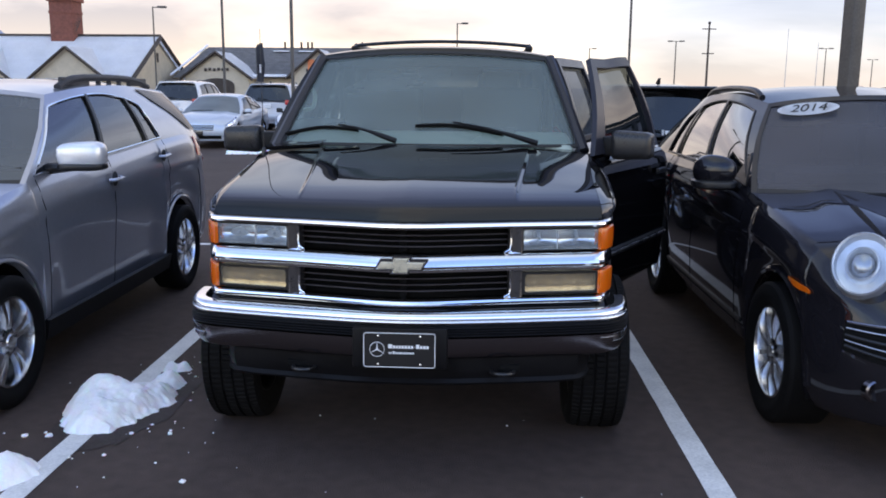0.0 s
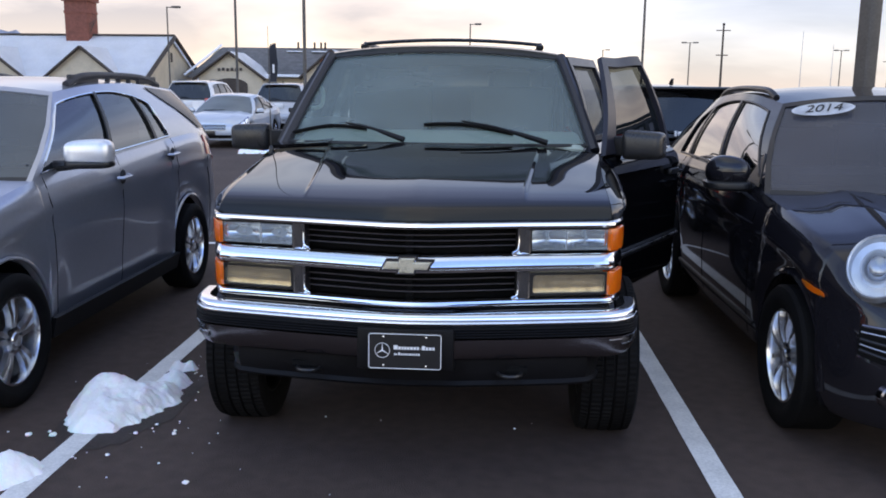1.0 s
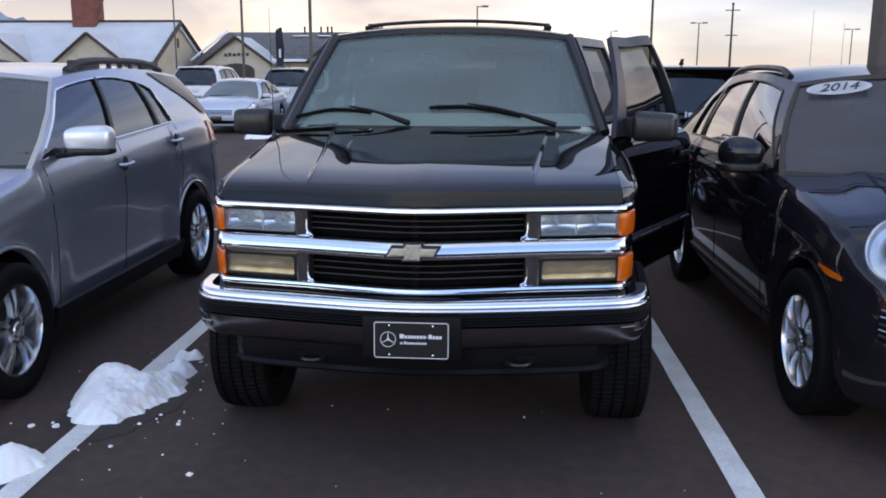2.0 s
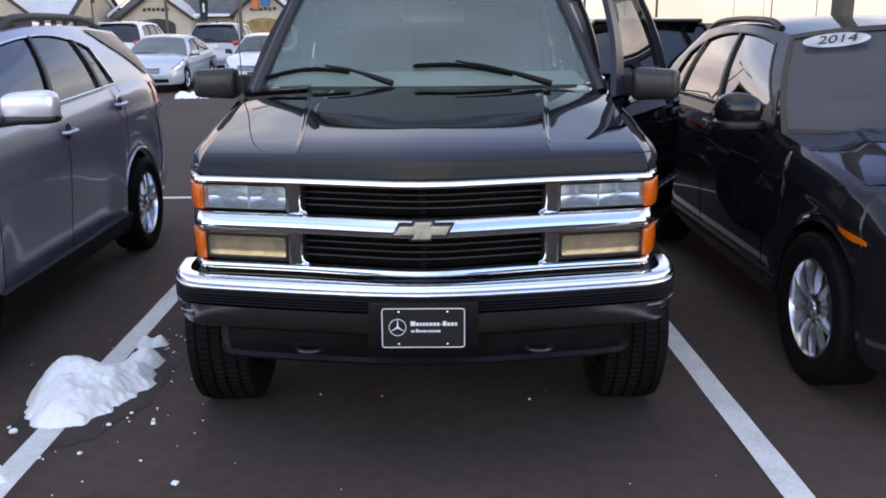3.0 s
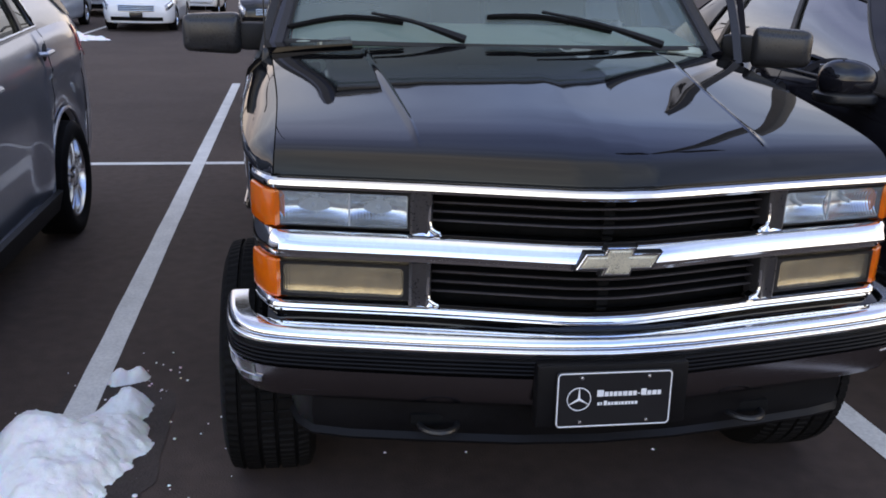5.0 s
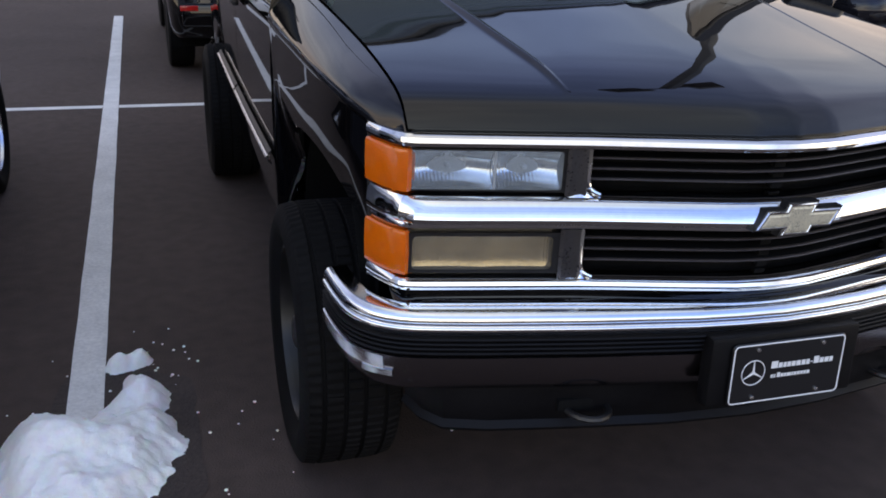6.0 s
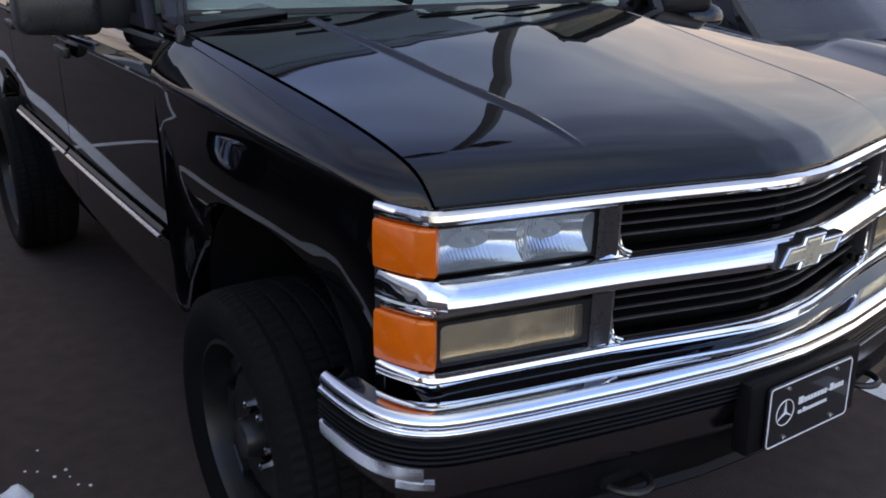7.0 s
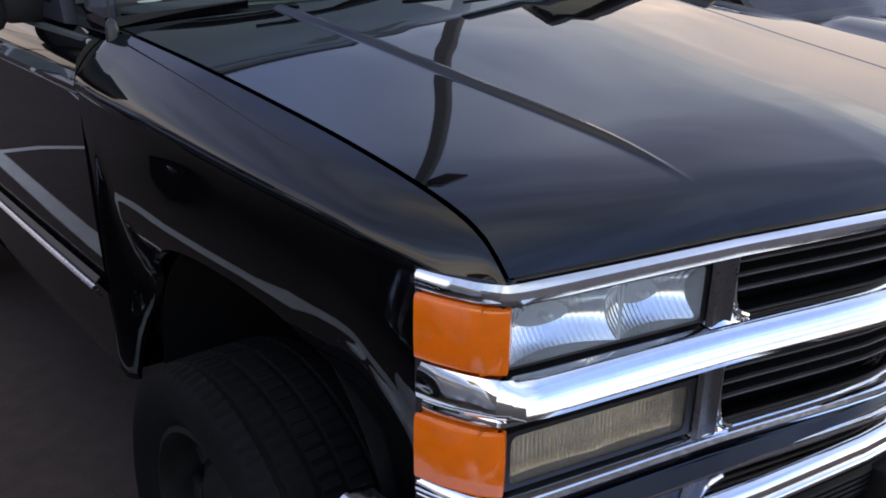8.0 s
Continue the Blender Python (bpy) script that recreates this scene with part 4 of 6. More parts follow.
# emblem: a plain cross-like plaque
out = [(-0.108, -0.020), (-0.084, 0.020), (-0.036, 0.020), (-0.030, 0.036), (0.042, 0.036), (0.036, 0.020), (0.108, 0.020), (0.086, -0.020), (0.036, -0.020), (0.030, -0.036), (-0.042, -0.036), (-0.036, -0.020)]
def offset(pts, d):
    """An outline moved inwards by d, corners mitred."""
    res = []
    for i, p in enumerate(pts):
        a, b, c = Vector(pts[i - 1]), Vector(p), Vector(pts[(i + 1) % len(pts)])
        e, g = (b - a).normalized(), (c - b).normalized()
        n1, n2 = Vector((e.y, -e.x)), Vector((g.y, -g.x))
        m = (n1 + n2).normalized()
        res.append(tuple(b + m * d / max(0.3, m.dot(n1))))
    return res


def plaque(levels, at):
    """Outlines at given depths joined into one raised piece; levels of (outline, y)."""
    bm = bmesh.new()
    rows = [[bm.verts.new(at @ Vector((x, y, z))) for x, z in pts] for pts, y in levels]
    for a, b in zip(rows, rows[1:]):
        for i in range(len(a)):
            j = (i + 1) % len(a)
            bm.faces.new((a[i], a[j], b[j], b[i]))
    bm.faces.new(rows[-1])
    return bm


here = Matrix.Translation((0, 0.046, 0.982))
part("emblem_recess", plaque([(offset(out, -0.004), 0.03), (offset(out, -0.004), 0.006)], here), satin_black, truck, smooth=False)
em = part("emblem", plaque([(out, 0.03), (out, 0.004), (offset(out, 0.0018), 0.0), (offset(out, 0.0045), 0.0), (offset(out, 0.0062), 0.003)], here), chrome, truck, "chrome plaque emblem", smooth=False)
part("emblem_insert", plaque([(offset(out, 0.0055), 0.004), (offset(out, 0.0075), 0.0012), (offset(out, 0.011), 0.0)], here), bow_gold, em, smooth=False)

# bumper
BP = [(0.0, 0.035), (0.11, 0.041), (0.22, 0.052), (0.46, 0.092), (0.70, 0.140), (0.79, 0.161), (0.84, 0.1745), (0.875, 0.188), (0.902, 0.204), (0.923, 0.222), (0.940, 0.242), (0.954, 0.265), (0.965, 0.292), (0.972, 0.320), (0.977, 0.350), (0.981, 0.385), (0.984, 0.420), (0.986, 0.462)]
bpath = mirrored(BP)
NOSE = [(-0.05, 0.760), (-0.05, 0.779), (-0.014, 0.779)] + [(-0.014 + 0.021 * math.cos(radians(f)), 0.758 + 0.021 * math.sin(radians(f))) for f in (76, 60, 45, 30, 15, 0)] + [(0.003, 0.753), (0.003, 0.749)] + [(0.003 + 0.008 * math.cos(radians(f)), 0.741 + 0.008 * math.sin(radians(f))) for f in (60, 30, 0, -30, -60)] + [(0.0, 0.723), (-0.05, 0.723)]
part("bumper_filler", sheet(lambda x, v: (x, lerp(front_y(min(abs(x), 0.845)) + 0.02 + 0.12 * max(0, abs(x) - 0.845) / 0.08, curve1(BP, abs(x), False) + 0.046, v), lerp(0.800, 0.763, v)), steps(-0.872, 0.872, 36), steps(0, 1, 3), thick=0.004), black_paint, truck)
part("bumper_top", sweep(bmesh.new(), bpath, NOSE), chrome, truck, "bright chrome bumper top")
rib = [(-0.05, 0.722), (0.002, 0.722)]
for k in range(4):
    z = 0.720 - k * 0.0112
    rib += [(0.010, z), (0.012, z - 0.003), (0.010, z - 0.0065), (0.003, z - 0.009)]
rib += [(0.002, 0.677), (-0.05, 0.677)]
part("bumper_strip", sweep(bmesh.new(), bpath, rib), dam_black, truck, "ribbed black rubber bumper strip")
low_path = mirrored([p for p in BP if p[1] < 0.43])
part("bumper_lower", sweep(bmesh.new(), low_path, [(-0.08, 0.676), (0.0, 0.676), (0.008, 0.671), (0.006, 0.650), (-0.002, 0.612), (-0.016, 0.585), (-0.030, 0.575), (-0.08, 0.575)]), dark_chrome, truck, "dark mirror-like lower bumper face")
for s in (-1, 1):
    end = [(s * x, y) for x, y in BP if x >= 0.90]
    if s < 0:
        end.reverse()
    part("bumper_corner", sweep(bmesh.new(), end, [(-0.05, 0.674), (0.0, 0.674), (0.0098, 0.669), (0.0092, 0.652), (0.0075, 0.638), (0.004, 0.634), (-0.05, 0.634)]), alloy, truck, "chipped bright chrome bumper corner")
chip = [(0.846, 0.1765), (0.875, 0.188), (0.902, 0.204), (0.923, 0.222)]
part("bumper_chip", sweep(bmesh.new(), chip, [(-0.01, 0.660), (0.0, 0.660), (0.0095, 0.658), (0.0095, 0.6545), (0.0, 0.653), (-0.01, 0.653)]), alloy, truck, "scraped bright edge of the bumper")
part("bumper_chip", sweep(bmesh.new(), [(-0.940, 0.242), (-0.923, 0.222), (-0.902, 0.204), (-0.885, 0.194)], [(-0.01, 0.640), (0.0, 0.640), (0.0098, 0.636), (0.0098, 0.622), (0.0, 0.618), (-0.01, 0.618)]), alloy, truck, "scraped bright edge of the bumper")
VP = [(0.0, 0.085), (0.22, 0.098), (0.46, 0.135), (0.66, 0.172), (0.76, 0.205), (0.80, 0.26), (0.82, 0.34)]
part("air_dam", sweep(bmesh.new(), mirrored(VP), [(-0.03, 0.58), (0.0, 0.58), (0.004, 0.52), (-0.006, 0.478), (0.006, 0.462), (0.0, 0.452), (-0.03, 0.455)]), dam_black, truck, "black plastic air dam")
for s in (-1, 1):
    part("tow_slot", boxed((s * 0.43, 0.140, 0.522), (0.15, 0.03, 0.036), 0.010), under_black, truck)
    part("tow_hook", tube(bmesh.new(), [(s * 0.43 + 0.05 * math.cos(a), 0.128 - 0.06 * math.sin(a), 0.510 + 0.004 * math.sin(a)) for a in steps(0, math.pi, 8)], 0.009, 8), satin_black, truck)

# plate on its bracket
pl = Matrix.Translation((0, -0.006, 0.634)) @ Matrix.Rotation(radians(-3), 4, "X")
part("plate_bracket", boxed((0, 0.030, 0.005), (0.40, 0.045, 0.172), 0.010, pl), dam_black, truck)
def round_box(w, h, r, n=5):
    return [(sx * (w / 2 - r) + r * math.cos(a), sz * (h / 2 - r) + r * math.sin(a)) for sx, sz, q in ((1, 1, 0), (-1, 1, 1), (-1, -1, 2), (1, -1, 3)) for a in [(q + t) * math.pi / 2 for t in steps(0, 1, n)]]


plate = part("dealer_plate", plaque([(round_box(0.302, 0.149, 0.011), 0.004), (round_box(0.305, 0.152, 0.012), 0.002), (round_box(0.305, 0.152, 0.012), -0.002), (round_box(0.302, 0.149, 0.011), -0.004)], pl), plate_black, truck, "black dealer plate with a white border")
part("plate_border", tube(bmesh.new(), [pl @ Vector((x, -0.0038, z)) for x, z in round_box(0.297, 0.144, 0.010)], 0.0019, 6, closed=True), lead_white, plate)
ring = bmesh.new()
tube(ring, [pl @ Vector((-0.093 + 0.0305 * math.cos(a), -0.0045, 0.003 + 0.0305 * math.sin(a))) for a in steps(0, math.tau, 36)[:-1]], 0.0013, 6, closed=True)
for k in range(3):
    a = math.pi / 2 + k * math.tau / 3
    tube(ring, [pl @ Vector((-0.093 + q * math.cos(a), -0.0045, 0.003 + q * math.sin(a))) for q in (0.0, 0.015, 0.0295)], [0.0036, 0.0020, 0.0008], 6)
part("plate_disc", ring, lead_white, plate, "white ring mark with three spokes")
# two lines of print as plain bars
bm = bmesh.new()
for x0, z0, high, widths in ((-0.046, 0.0085, 0.0118, (15, 9, 7, 8, 9, 10, 9, 8, 6, 12, 9, 10, 8)), (-0.044, -0.0155, 0.0078, (6, 4, 0, 8, 7, 5, 10, 4, 7, 7, 5, 7, 7))):
    unit = (0.171 if high > 0.01 else 0.108) / (sum(widths) + 2.2 * len(widths))
    x = x0
    for k, wd in enumerate(widths):
        tall = high * (1.45 if k in (0, 9) and high > 0.01 or (k == 3 and high < 0.01) else 1.0)
        if wd:
            box(bm, (x + wd * unit / 2, -0.0045, z0 + tall / 2 if (k, high > 0.01) != (8, True) else z0 + high * 0.45), (wd * unit, 0.0016, tall if (k, high > 0.01) != (8, True) else 0.002), 0, pl)
        x += (wd + 2.2) * unit
part("plate_print", bm, lead_white, plate, smooth=False)
for x in (-0.088, 0.088):
    for z in (-0.060, 0.060):
        part("plate_screw", lathe(bmesh.new(), [(0, 0.0), (0, 0.0055), (-0.003, 0.005), (-0.004, 0.0)], 10), alloy, plate, m=pl @ Matrix.Translation((x, -0.005, z)) @ Matrix.Rotation(radians(-90), 4, "Z") @ Matrix.Rotation(math.pi, 4, "Z"))

# chassis, cabin
part("chassis", boxed((0, 2.6, 0.62), (1.10, 4.4, 0.18), 0.03), under_black, truck)
part("front_axle", tube(bmesh.new(), [(-0.85, HUB_F, HUB_Z), (0.85, HUB_F, HUB_Z)], 0.05, 10), under_black, truck)
part("rear_axle", tube(bmesh.new(), [(-0.85, HUB_R, HUB_Z), (0.85, HUB_R, HUB_Z)], 0.06, 10), under_black, truck)
part("engine_bay", boxed((0, 0.85, 0.93), (0.84, 1.1, 0.34), 0.03), under_black, truck)
part("firewall", boxed((0, 1.42, 0.98), (1.78, 0.05, 0.70), 0.01), under_black, truck)
part("cabin_floor", boxed((0, 3.2, 0.70), (1.78, 3.5, 0.05), 0.01), interior_dark, truck)
bm = boxed((0, 1.72, 1.275), (1.66, 0.44, 0.24), 0.05, seg=3)
for v in bm.verts:
    if v.co.z > 1.3:
        v.co.z += 0.075 * ease((v.co.y - 1.54) / 0.30) * (1 - 0.4 * abs(v.co.x / 0.83) ** 3)
part("dashboard", bm, dash_grey, truck)
part("grab_handle", tube(bmesh.new(), spline([(-0.80, 2.00, 1.70), (-0.755, 1.985, 1.69), (-0.735, 1.95, 1.64), (-0.745, 1.915, 1.58), (-0.80, 1.90, 1.565)]), 0.013, 8), dash_grey, truck)
for s in (-1, 1):
    part("pillar_trim", boxed((s * 0.79, 3.50, 1.61), (0.05, 0.50, 0.60), 0.02), interior_grey, truck)
sw = new("steering_wheel")
sw.parent, sw.empty_display_size = truck, 0.1
sw.matrix_basis = Matrix.Translation((0.40, 2.02, 1.28)) @ Matrix.Rotation(radians(-62), 4, "X")
part("steering_rim", tube(bmesh.new(), [(0.19 * math.cos(a), 0.19 * math.sin(a), 0) for a in steps(0, math.tau, 24)[:-1]], 0.014, 8, closed=True), interior_dark, sw)
part("steering_hub", boxed((0, 0, 0), (0.30, 0.09, 0.03), 0.012), interior_dark, sw)


def truck_seat(x, y, wd):
    part("seat_cushion", boxed((x, y, 1.02), (wd, 0.52, 0.16), 0.05, seg=3), interior_grey, truck)
    part("seat_back", boxed((0, 0, 0.34), (wd, 0.16, 0.64), 0.05, Matrix.Translation((x, y + 0.26, 1.06)) @ Matrix.Rotation(radians(-14), 4, "X"), seg=3), interior_grey, truck)
    for dx in ((0,) if wd < 0.7 else (-0.36, 0.36)):
        part("headrest", boxed((x + dx, y + 0.44, 1.74), (0.26, 0.10, 0.16), 0.04, seg=3), interior_grey, truck)


truck_seat(-0.42, 2.45, 0.56)
truck_seat(0.42, 2.45, 0.56)
truck_seat(0.0, 3.45, 1.40)
part("inner_mirror", boxed((0.0, 2.06, 1.80), (0.21, 0.03, 0.055), 0.012), seam_black, truck)
for s in (-1, 1):
    for c, xc in ((HUB_F, 0.90), (HUB_R, 0.965)):
        wheel(truck, s * xc, c, TYRE, 0.275, 0.272, s, "steel", wheel_black)

# ---- other cars ----
SECTION = [(0.0, 0.93), (0.05, 0.962), (0.16, 0.985), (0.40, 1.0), (0.62, 0.996), (0.80, 0.985), (0.92, 0.968), (1.0, 0.935)]


class Shell:
    """A car's outer form: plan width, top line, shoulder line and arches along its length (front at y = 0)."""

    def __init__(self, length, half, nose, tail, round_f, round_r, arch, tyre, hubs, bow_f, bow_r, power, scuttle, sill, top, shoulder, crease, nose_line, tail_line, cabin, hollow=0.0):
        self.hollow = hollow
        self.length, self.half, self.nose, self.tail, self.round_f, self.round_r = length, half, nose, tail, round_f, round_r
        self.arch, self.tyre, self.hubs, self.bow_f, self.bow_r, self.power, self.scuttle = arch, tyre, hubs, bow_f, bow_r, power, scuttle
        self.sill, self.top, self.shoulder, self.crease, self.nose_line, self.tail_line, self.cabin = sill, top, shoulder, crease, nose_line, tail_line, cabin

    def width(self, y):
        f = min(1, max(0, y / self.round_f))
        r = min(1, max(0, (self.length - y) / self.round_r))
        a = self.nose + (1 - self.nose) * math.sqrt(max(0, 1 - (1 - f) ** 2.2))
        b = self.tail + (1 - self.tail) * math.sqrt(max(0, 1 - (1 - r) ** 2.2))
        return self.half * min(a, b)

    def low(self, y):
        z = curve1(self.sill, y)
        for c in self.hubs:
            if abs(y - c) < self.arch:
                z = max(z, self.tyre + math.sqrt(self.arch**2 - (y - c) ** 2))
        return z

    def shape(self, x, y, z):
        f = max(0, 1 - y / 0.9) ** 2
        r = max(0, 1 - (self.length - y) / 0.7) ** 2
        dy = f * (self.bow_f * (x / self.half) ** 2 + curve1(self.nose_line, z)) - r * (self.bow_r * (x / self.half) ** 2 + curve1(self.tail_line, z))
        return (x, y + dy, z)

    def point(self, s, y, k):
        """k from 0 (sill) over 1 (shoulder) to 2 (centre line)."""
        w, zl, zb = self.width(y), self.low(y), curve1(self.shoulder, y)
        zl = min(zl, zb - 0.04)
        if k <= 1:
            x, z = w * curve1(SECTION, k, False), lerp(zl, zb, k)
            if self.crease and 0.05 < k < 0.98:
                zc = curve1(self.crease, y)
                x += 0.010 * math.exp(-(((z - zc) / 0.035) ** 2)) - 0.006 * math.exp(-(((z - zc + 0.07) / 0.04) ** 2))
                if self.hollow and zl < z < zc:
                    t = (zc - z) / max(0.1, zc - zl)
                    x -= self.hollow * ease(t * 1.5) * min(ease((abs(y - c) - self.arch) / 0.30) for c in self.hubs) * ease((y - 0.3) / 0.6) * ease((self.length - 0.3 - y) / 0.6)
        else:
            q = k - 1
            zt = curve1(self.top, y)
            x, z = w * 0.935 * (1 - q), zb + (zt - zb) * (1 - (1 - q) ** 2.4)
            z += self.power * math.exp(-(((q - 0.42) / 0.10) ** 2)) * (1 if y < self.scuttle else 0)
        return self.shape(s * x, y, z)

    def build(self, parent, paint):
        ys = sorted(set([0, 0.02, 0.05, 0.09, 0.14, 0.2] + [round(v, 3) for v in steps(0.28, self.length - 0.25, 58)] + [self.length - d for d in (0.18, 0.12, 0.07, 0.03, 0.0)] + [round(c + self.arch * math.cos(a), 4) for c in self.hubs for a in steps(0, math.pi, 22)]))
        ks = [0, 0.025, 0.05, 0.1, 0.16, 0.25, 0.32, 0.40, 0.48, 0.55, 0.62, 0.68, 0.74, 0.80, 0.86, 0.92, 0.96, 1.0]
        kt = [1.0, 1.03, 1.07, 1.13, 1.2, 1.3, 1.4, 1.5, 1.65, 1.8, 2.0]
        bm = bmesh.new()
        for s in (-1, 1):
            sheet(lambda y, k: self.point(s, y, k), ys, ks, bm, flip=s > 0)
        for s in (-1, 1):
            sheet(lambda y, k: self.point(s, y, k), ys, kt, bm, flip=s > 0)
        # front and rear faces
        for y, n in ((0, -1), (self.length, 1)):
            prev = None
            for k in ks + kt[1:]:
                a, b = self.point(-1, y, k), self.point(1, y, k)
                row = [bm.verts.new(self.shape(lerp(a[0], b[0], t), y, lerp(a[2], b[2], t))) for t in steps(0, 1, 8)]
                if prev:
                    for i in range(8):
                        bm.faces.new((prev[i], prev[i + 1], row[i + 1], row[i]))
                prev = row
        bmesh.ops.remove_doubles(bm, verts=bm.verts, dist=0.0015)
        body = part("body", bm, paint, parent)
        # wheel housings, underside
        part("underside", boxed((0, self.length / 2, self.tyre * 0.98), (self.half * 1.2, self.length * 0.90, 0.24), 0.03), under_black, parent)
        for s in (-1, 1):
            for c in self.hubs:
                part("wheel_housing", sheet(lambda a, x, s=s, c=c: (s * x, c + (self.arch - 0.004) * math.cos(a), self.tyre + (self.arch - 0.004) * math.sin(a)), steps(-0.3, math.pi + 0.3, 18), [self.half * 0.55, self.half * 0.93], thick=0.004), under_black, parent)
        return body

    def side_pt(self, s, u, v, inset=0.0):
        g = self.cabin
        yb, yt = lerp(g["base"][0], g["base"][1], u), lerp(g["roof"][0], g["roof"][1], u)
        xb, zb = self.width(yb) * 0.935, curve1(self.shoulder, yb) - 0.004
        xt = curve1(g["rail_x"], u)
        zt = curve1(g["rail_z"], u)
        x = lerp(xb, xt, v) + 0.035 * math.sin(math.pi * v)
        return (s * (x - inset), lerp(yb, yt, v), lerp(zb, zt, v))

    def end_pt(self, front, u, v):
        """Windscreen or rear window; u across, v up."""
        g = self.cabin
        i = 0 if front else 1
        a, b = self.side_pt(1, i, 0), self.side_pt(1, i, 1)
        bulge = g["bulge"][i] * (-1 if front else 1)
        k = 1 - abs(u) ** 2.2
        zc = curve1(self.top, g["base"][i] + bulge) if v == 0 else 0
        x, y, z = self.side_pt(1, i, v)[0] * u, lerp(a[1], b[1], v), lerp(a[2], b[2], v)
        y += bulge * k * lerp(1.0, 0.55, v)
        z += lerp(0.012, g["crown"], v) * k
        return (x, y, z)

    def skin(self, s, y, v, inset=0.0):
        """A point of the cabin's side by its length and its height share."""
        g = self.cabin
        f, r = lerp(g["base"][0], g["roof"][0], v), lerp(g["base"][1], g["roof"][1], v)
        return self.side_pt(s, (y - f) / (r - f), v, inset)

    def opening(self, s, p, q, inset=0.0):
        """The side with its window opening at 0 to 1 in p and q; beyond that the frame round it."""
        g = self.cabin
        yfb, yft, yrb, yrt = g["window"]
        qc, pc = min(1, max(0, q)), min(1, max(0, p))
        y = lerp(lerp(yfb, yft, qc), lerp(yrb, yrt, qc), pc)
        vb, vt = g["window_v"][0], curve1(g["window_top"], y)
        v = lerp(vb, vt, q) if 0 <= q <= 1 else (lerp(0, vb, q + 1) if q < 0 else lerp(vt, 1, q - 1))
        if p < 0.3:
            y = max(y, lerp(g["base"][0], g["roof"][0], v) + 0.03 + 0.3 * max(0, p))
        if p < 0:
            y = lerp(lerp(g["base"][0], g["roof"][0], v), y, p + 1)
        elif p > 1:
            y = lerp(y, lerp(g["base"][1], g["roof"][1], v), p - 1)
        return self.skin(s, y, v, inset)

    def build_cabin(self, parent, paint, glass, splits, seats=True):
        """splits: where the pillars between the panes stand, as shares along the opening (bottom, top)."""
        g = self.cabin
        for s in (-1, 1):
            ps, qs = [-1, -0.5, 0] + steps(0, 1, 16)[1:] + [1.25, 1.5, 1.75, 2], [-1, 0] + steps(0, 1, 6)[1:] + [1.4, 1.7, 2]
            part("side_frame", sheet(lambda p, q: self.opening(s, p, q), ps, qs, flip=s < 0, thick=0.02, keep=lambda p, q: not (0 < p < 1 and 0 < q < 1)), paint, parent)
            edges = [(0.0, 0.0), *splits, (1.0, 1.0)]
            for (b0, t0), (b1, t1) in zip(edges, edges[1:]):
                part("side_window", sheet(lambda a, q: self.opening(s, lerp(lerp(b0, t0, q), lerp(b1, t1, q), a), q, 0.010), steps(0.0, 1.0, 6), steps(0, 1, 6), flip=s > 0), glass, parent)
            for b0, t0 in splits:
                part("window_pillar", sheet(lambda a, q: self.opening(s, lerp(b0, t0, q) + a, q, 0.004), [-0.012, 0, 0.012], steps(0, 1, 6), flip=s > 0, thick=0.012), satin_black, parent)
            rim = [self.opening(s, p, 0, -0.002) for p in steps(0, 1, 14)] + [self.opening(s, 1, q, -0.002) for q in steps(0, 1, 6)[1:]] + [self.opening(s, p, 1, -0.002) for p in steps(1, 0, 14)[1:]] + [self.opening(s, 0, q, -0.002) for q in steps(1, 0, 6)[1:-1]]
            part("window_trim", tube(bmesh.new(), rim, 0.008, 6, closed=True), g.get("trim", satin_black), parent)
            for y0, y1, y2, y3 in g.get("rear_panes", []):
                part("rear_quarter_pane", sheet(lambda a, q: self.skin(s, lerp(lerp(y0, y1, q), lerp(y2, y3, q), a), lerp(0.16, 0.95, q), -0.006), steps(0, 1, 4), steps(0, 1, 5), flip=s > 0, thick=0.004), black_glass, parent)
        for front in (True, False):
            us = [-1, -0.97] + steps(-0.88, 0.88, 12) + [0.97, 1]
            vs = [0, 0.05, 0.3, 0.6, 0.95, 1.0]
            gl = glass if not front else g.get("screen", clear_glass)
            part("windscreen" if front else "rear_window", sheet(lambda u, v: tuple(Vector(self.end_pt(front, u, v)) + Vector((0, 0.010 if front else -0.010, -0.006))), steps(-0.98, 0.98, 14), steps(0.03, 0.965, 6)), gl, parent)
            part("screen_surround", sheet(lambda u, v: self.end_pt(front, u, v), us, vs, thick=0.012, keep=lambda u, v: abs(u) > 0.97 or v > 0.95), paint, parent)
            part("screen_foot", sheet(lambda u, v: self.end_pt(front, u, v), us, [0, 0.025, 0.05], thick=0.012, keep=lambda u, v: abs(u) < 0.97), satin_black, parent)
        nv = 16
        part("roof", sheet(lambda u, v: (u * curve1(g["rail_x"], v), lerp(self.end_pt(True, u, 1)[1], self.end_pt(False, u, 1)[1], v), curve1(g["rail_z"], v) + g["crown"] * (1 - abs(u) ** 2.2)), [-1, -0.97, -0.92] + steps(-0.84, 0.84, 10) + [0.92, 0.97, 1], steps(0, 1, nv), thick=0.02), paint, parent)
        y0, y1 = g["roof"]
        if seats:
            belt = curve1(self.shoulder, (y0 + y1) / 2)
            part("cabin_lining", sheet(lambda x, y: (x, y, belt - 0.02), [-self.half * 0.85, self.half * 0.85], [g["base"][0] + 0.12, g["base"][1] - 0.1], thick=0.02), interior_dark, parent)
            part("dashboard", boxed((0, g["base"][0] + 0.42, belt + 0.0), (self.half * 1.5, 0.5, 0.10), 0.04), interior_dark, parent)
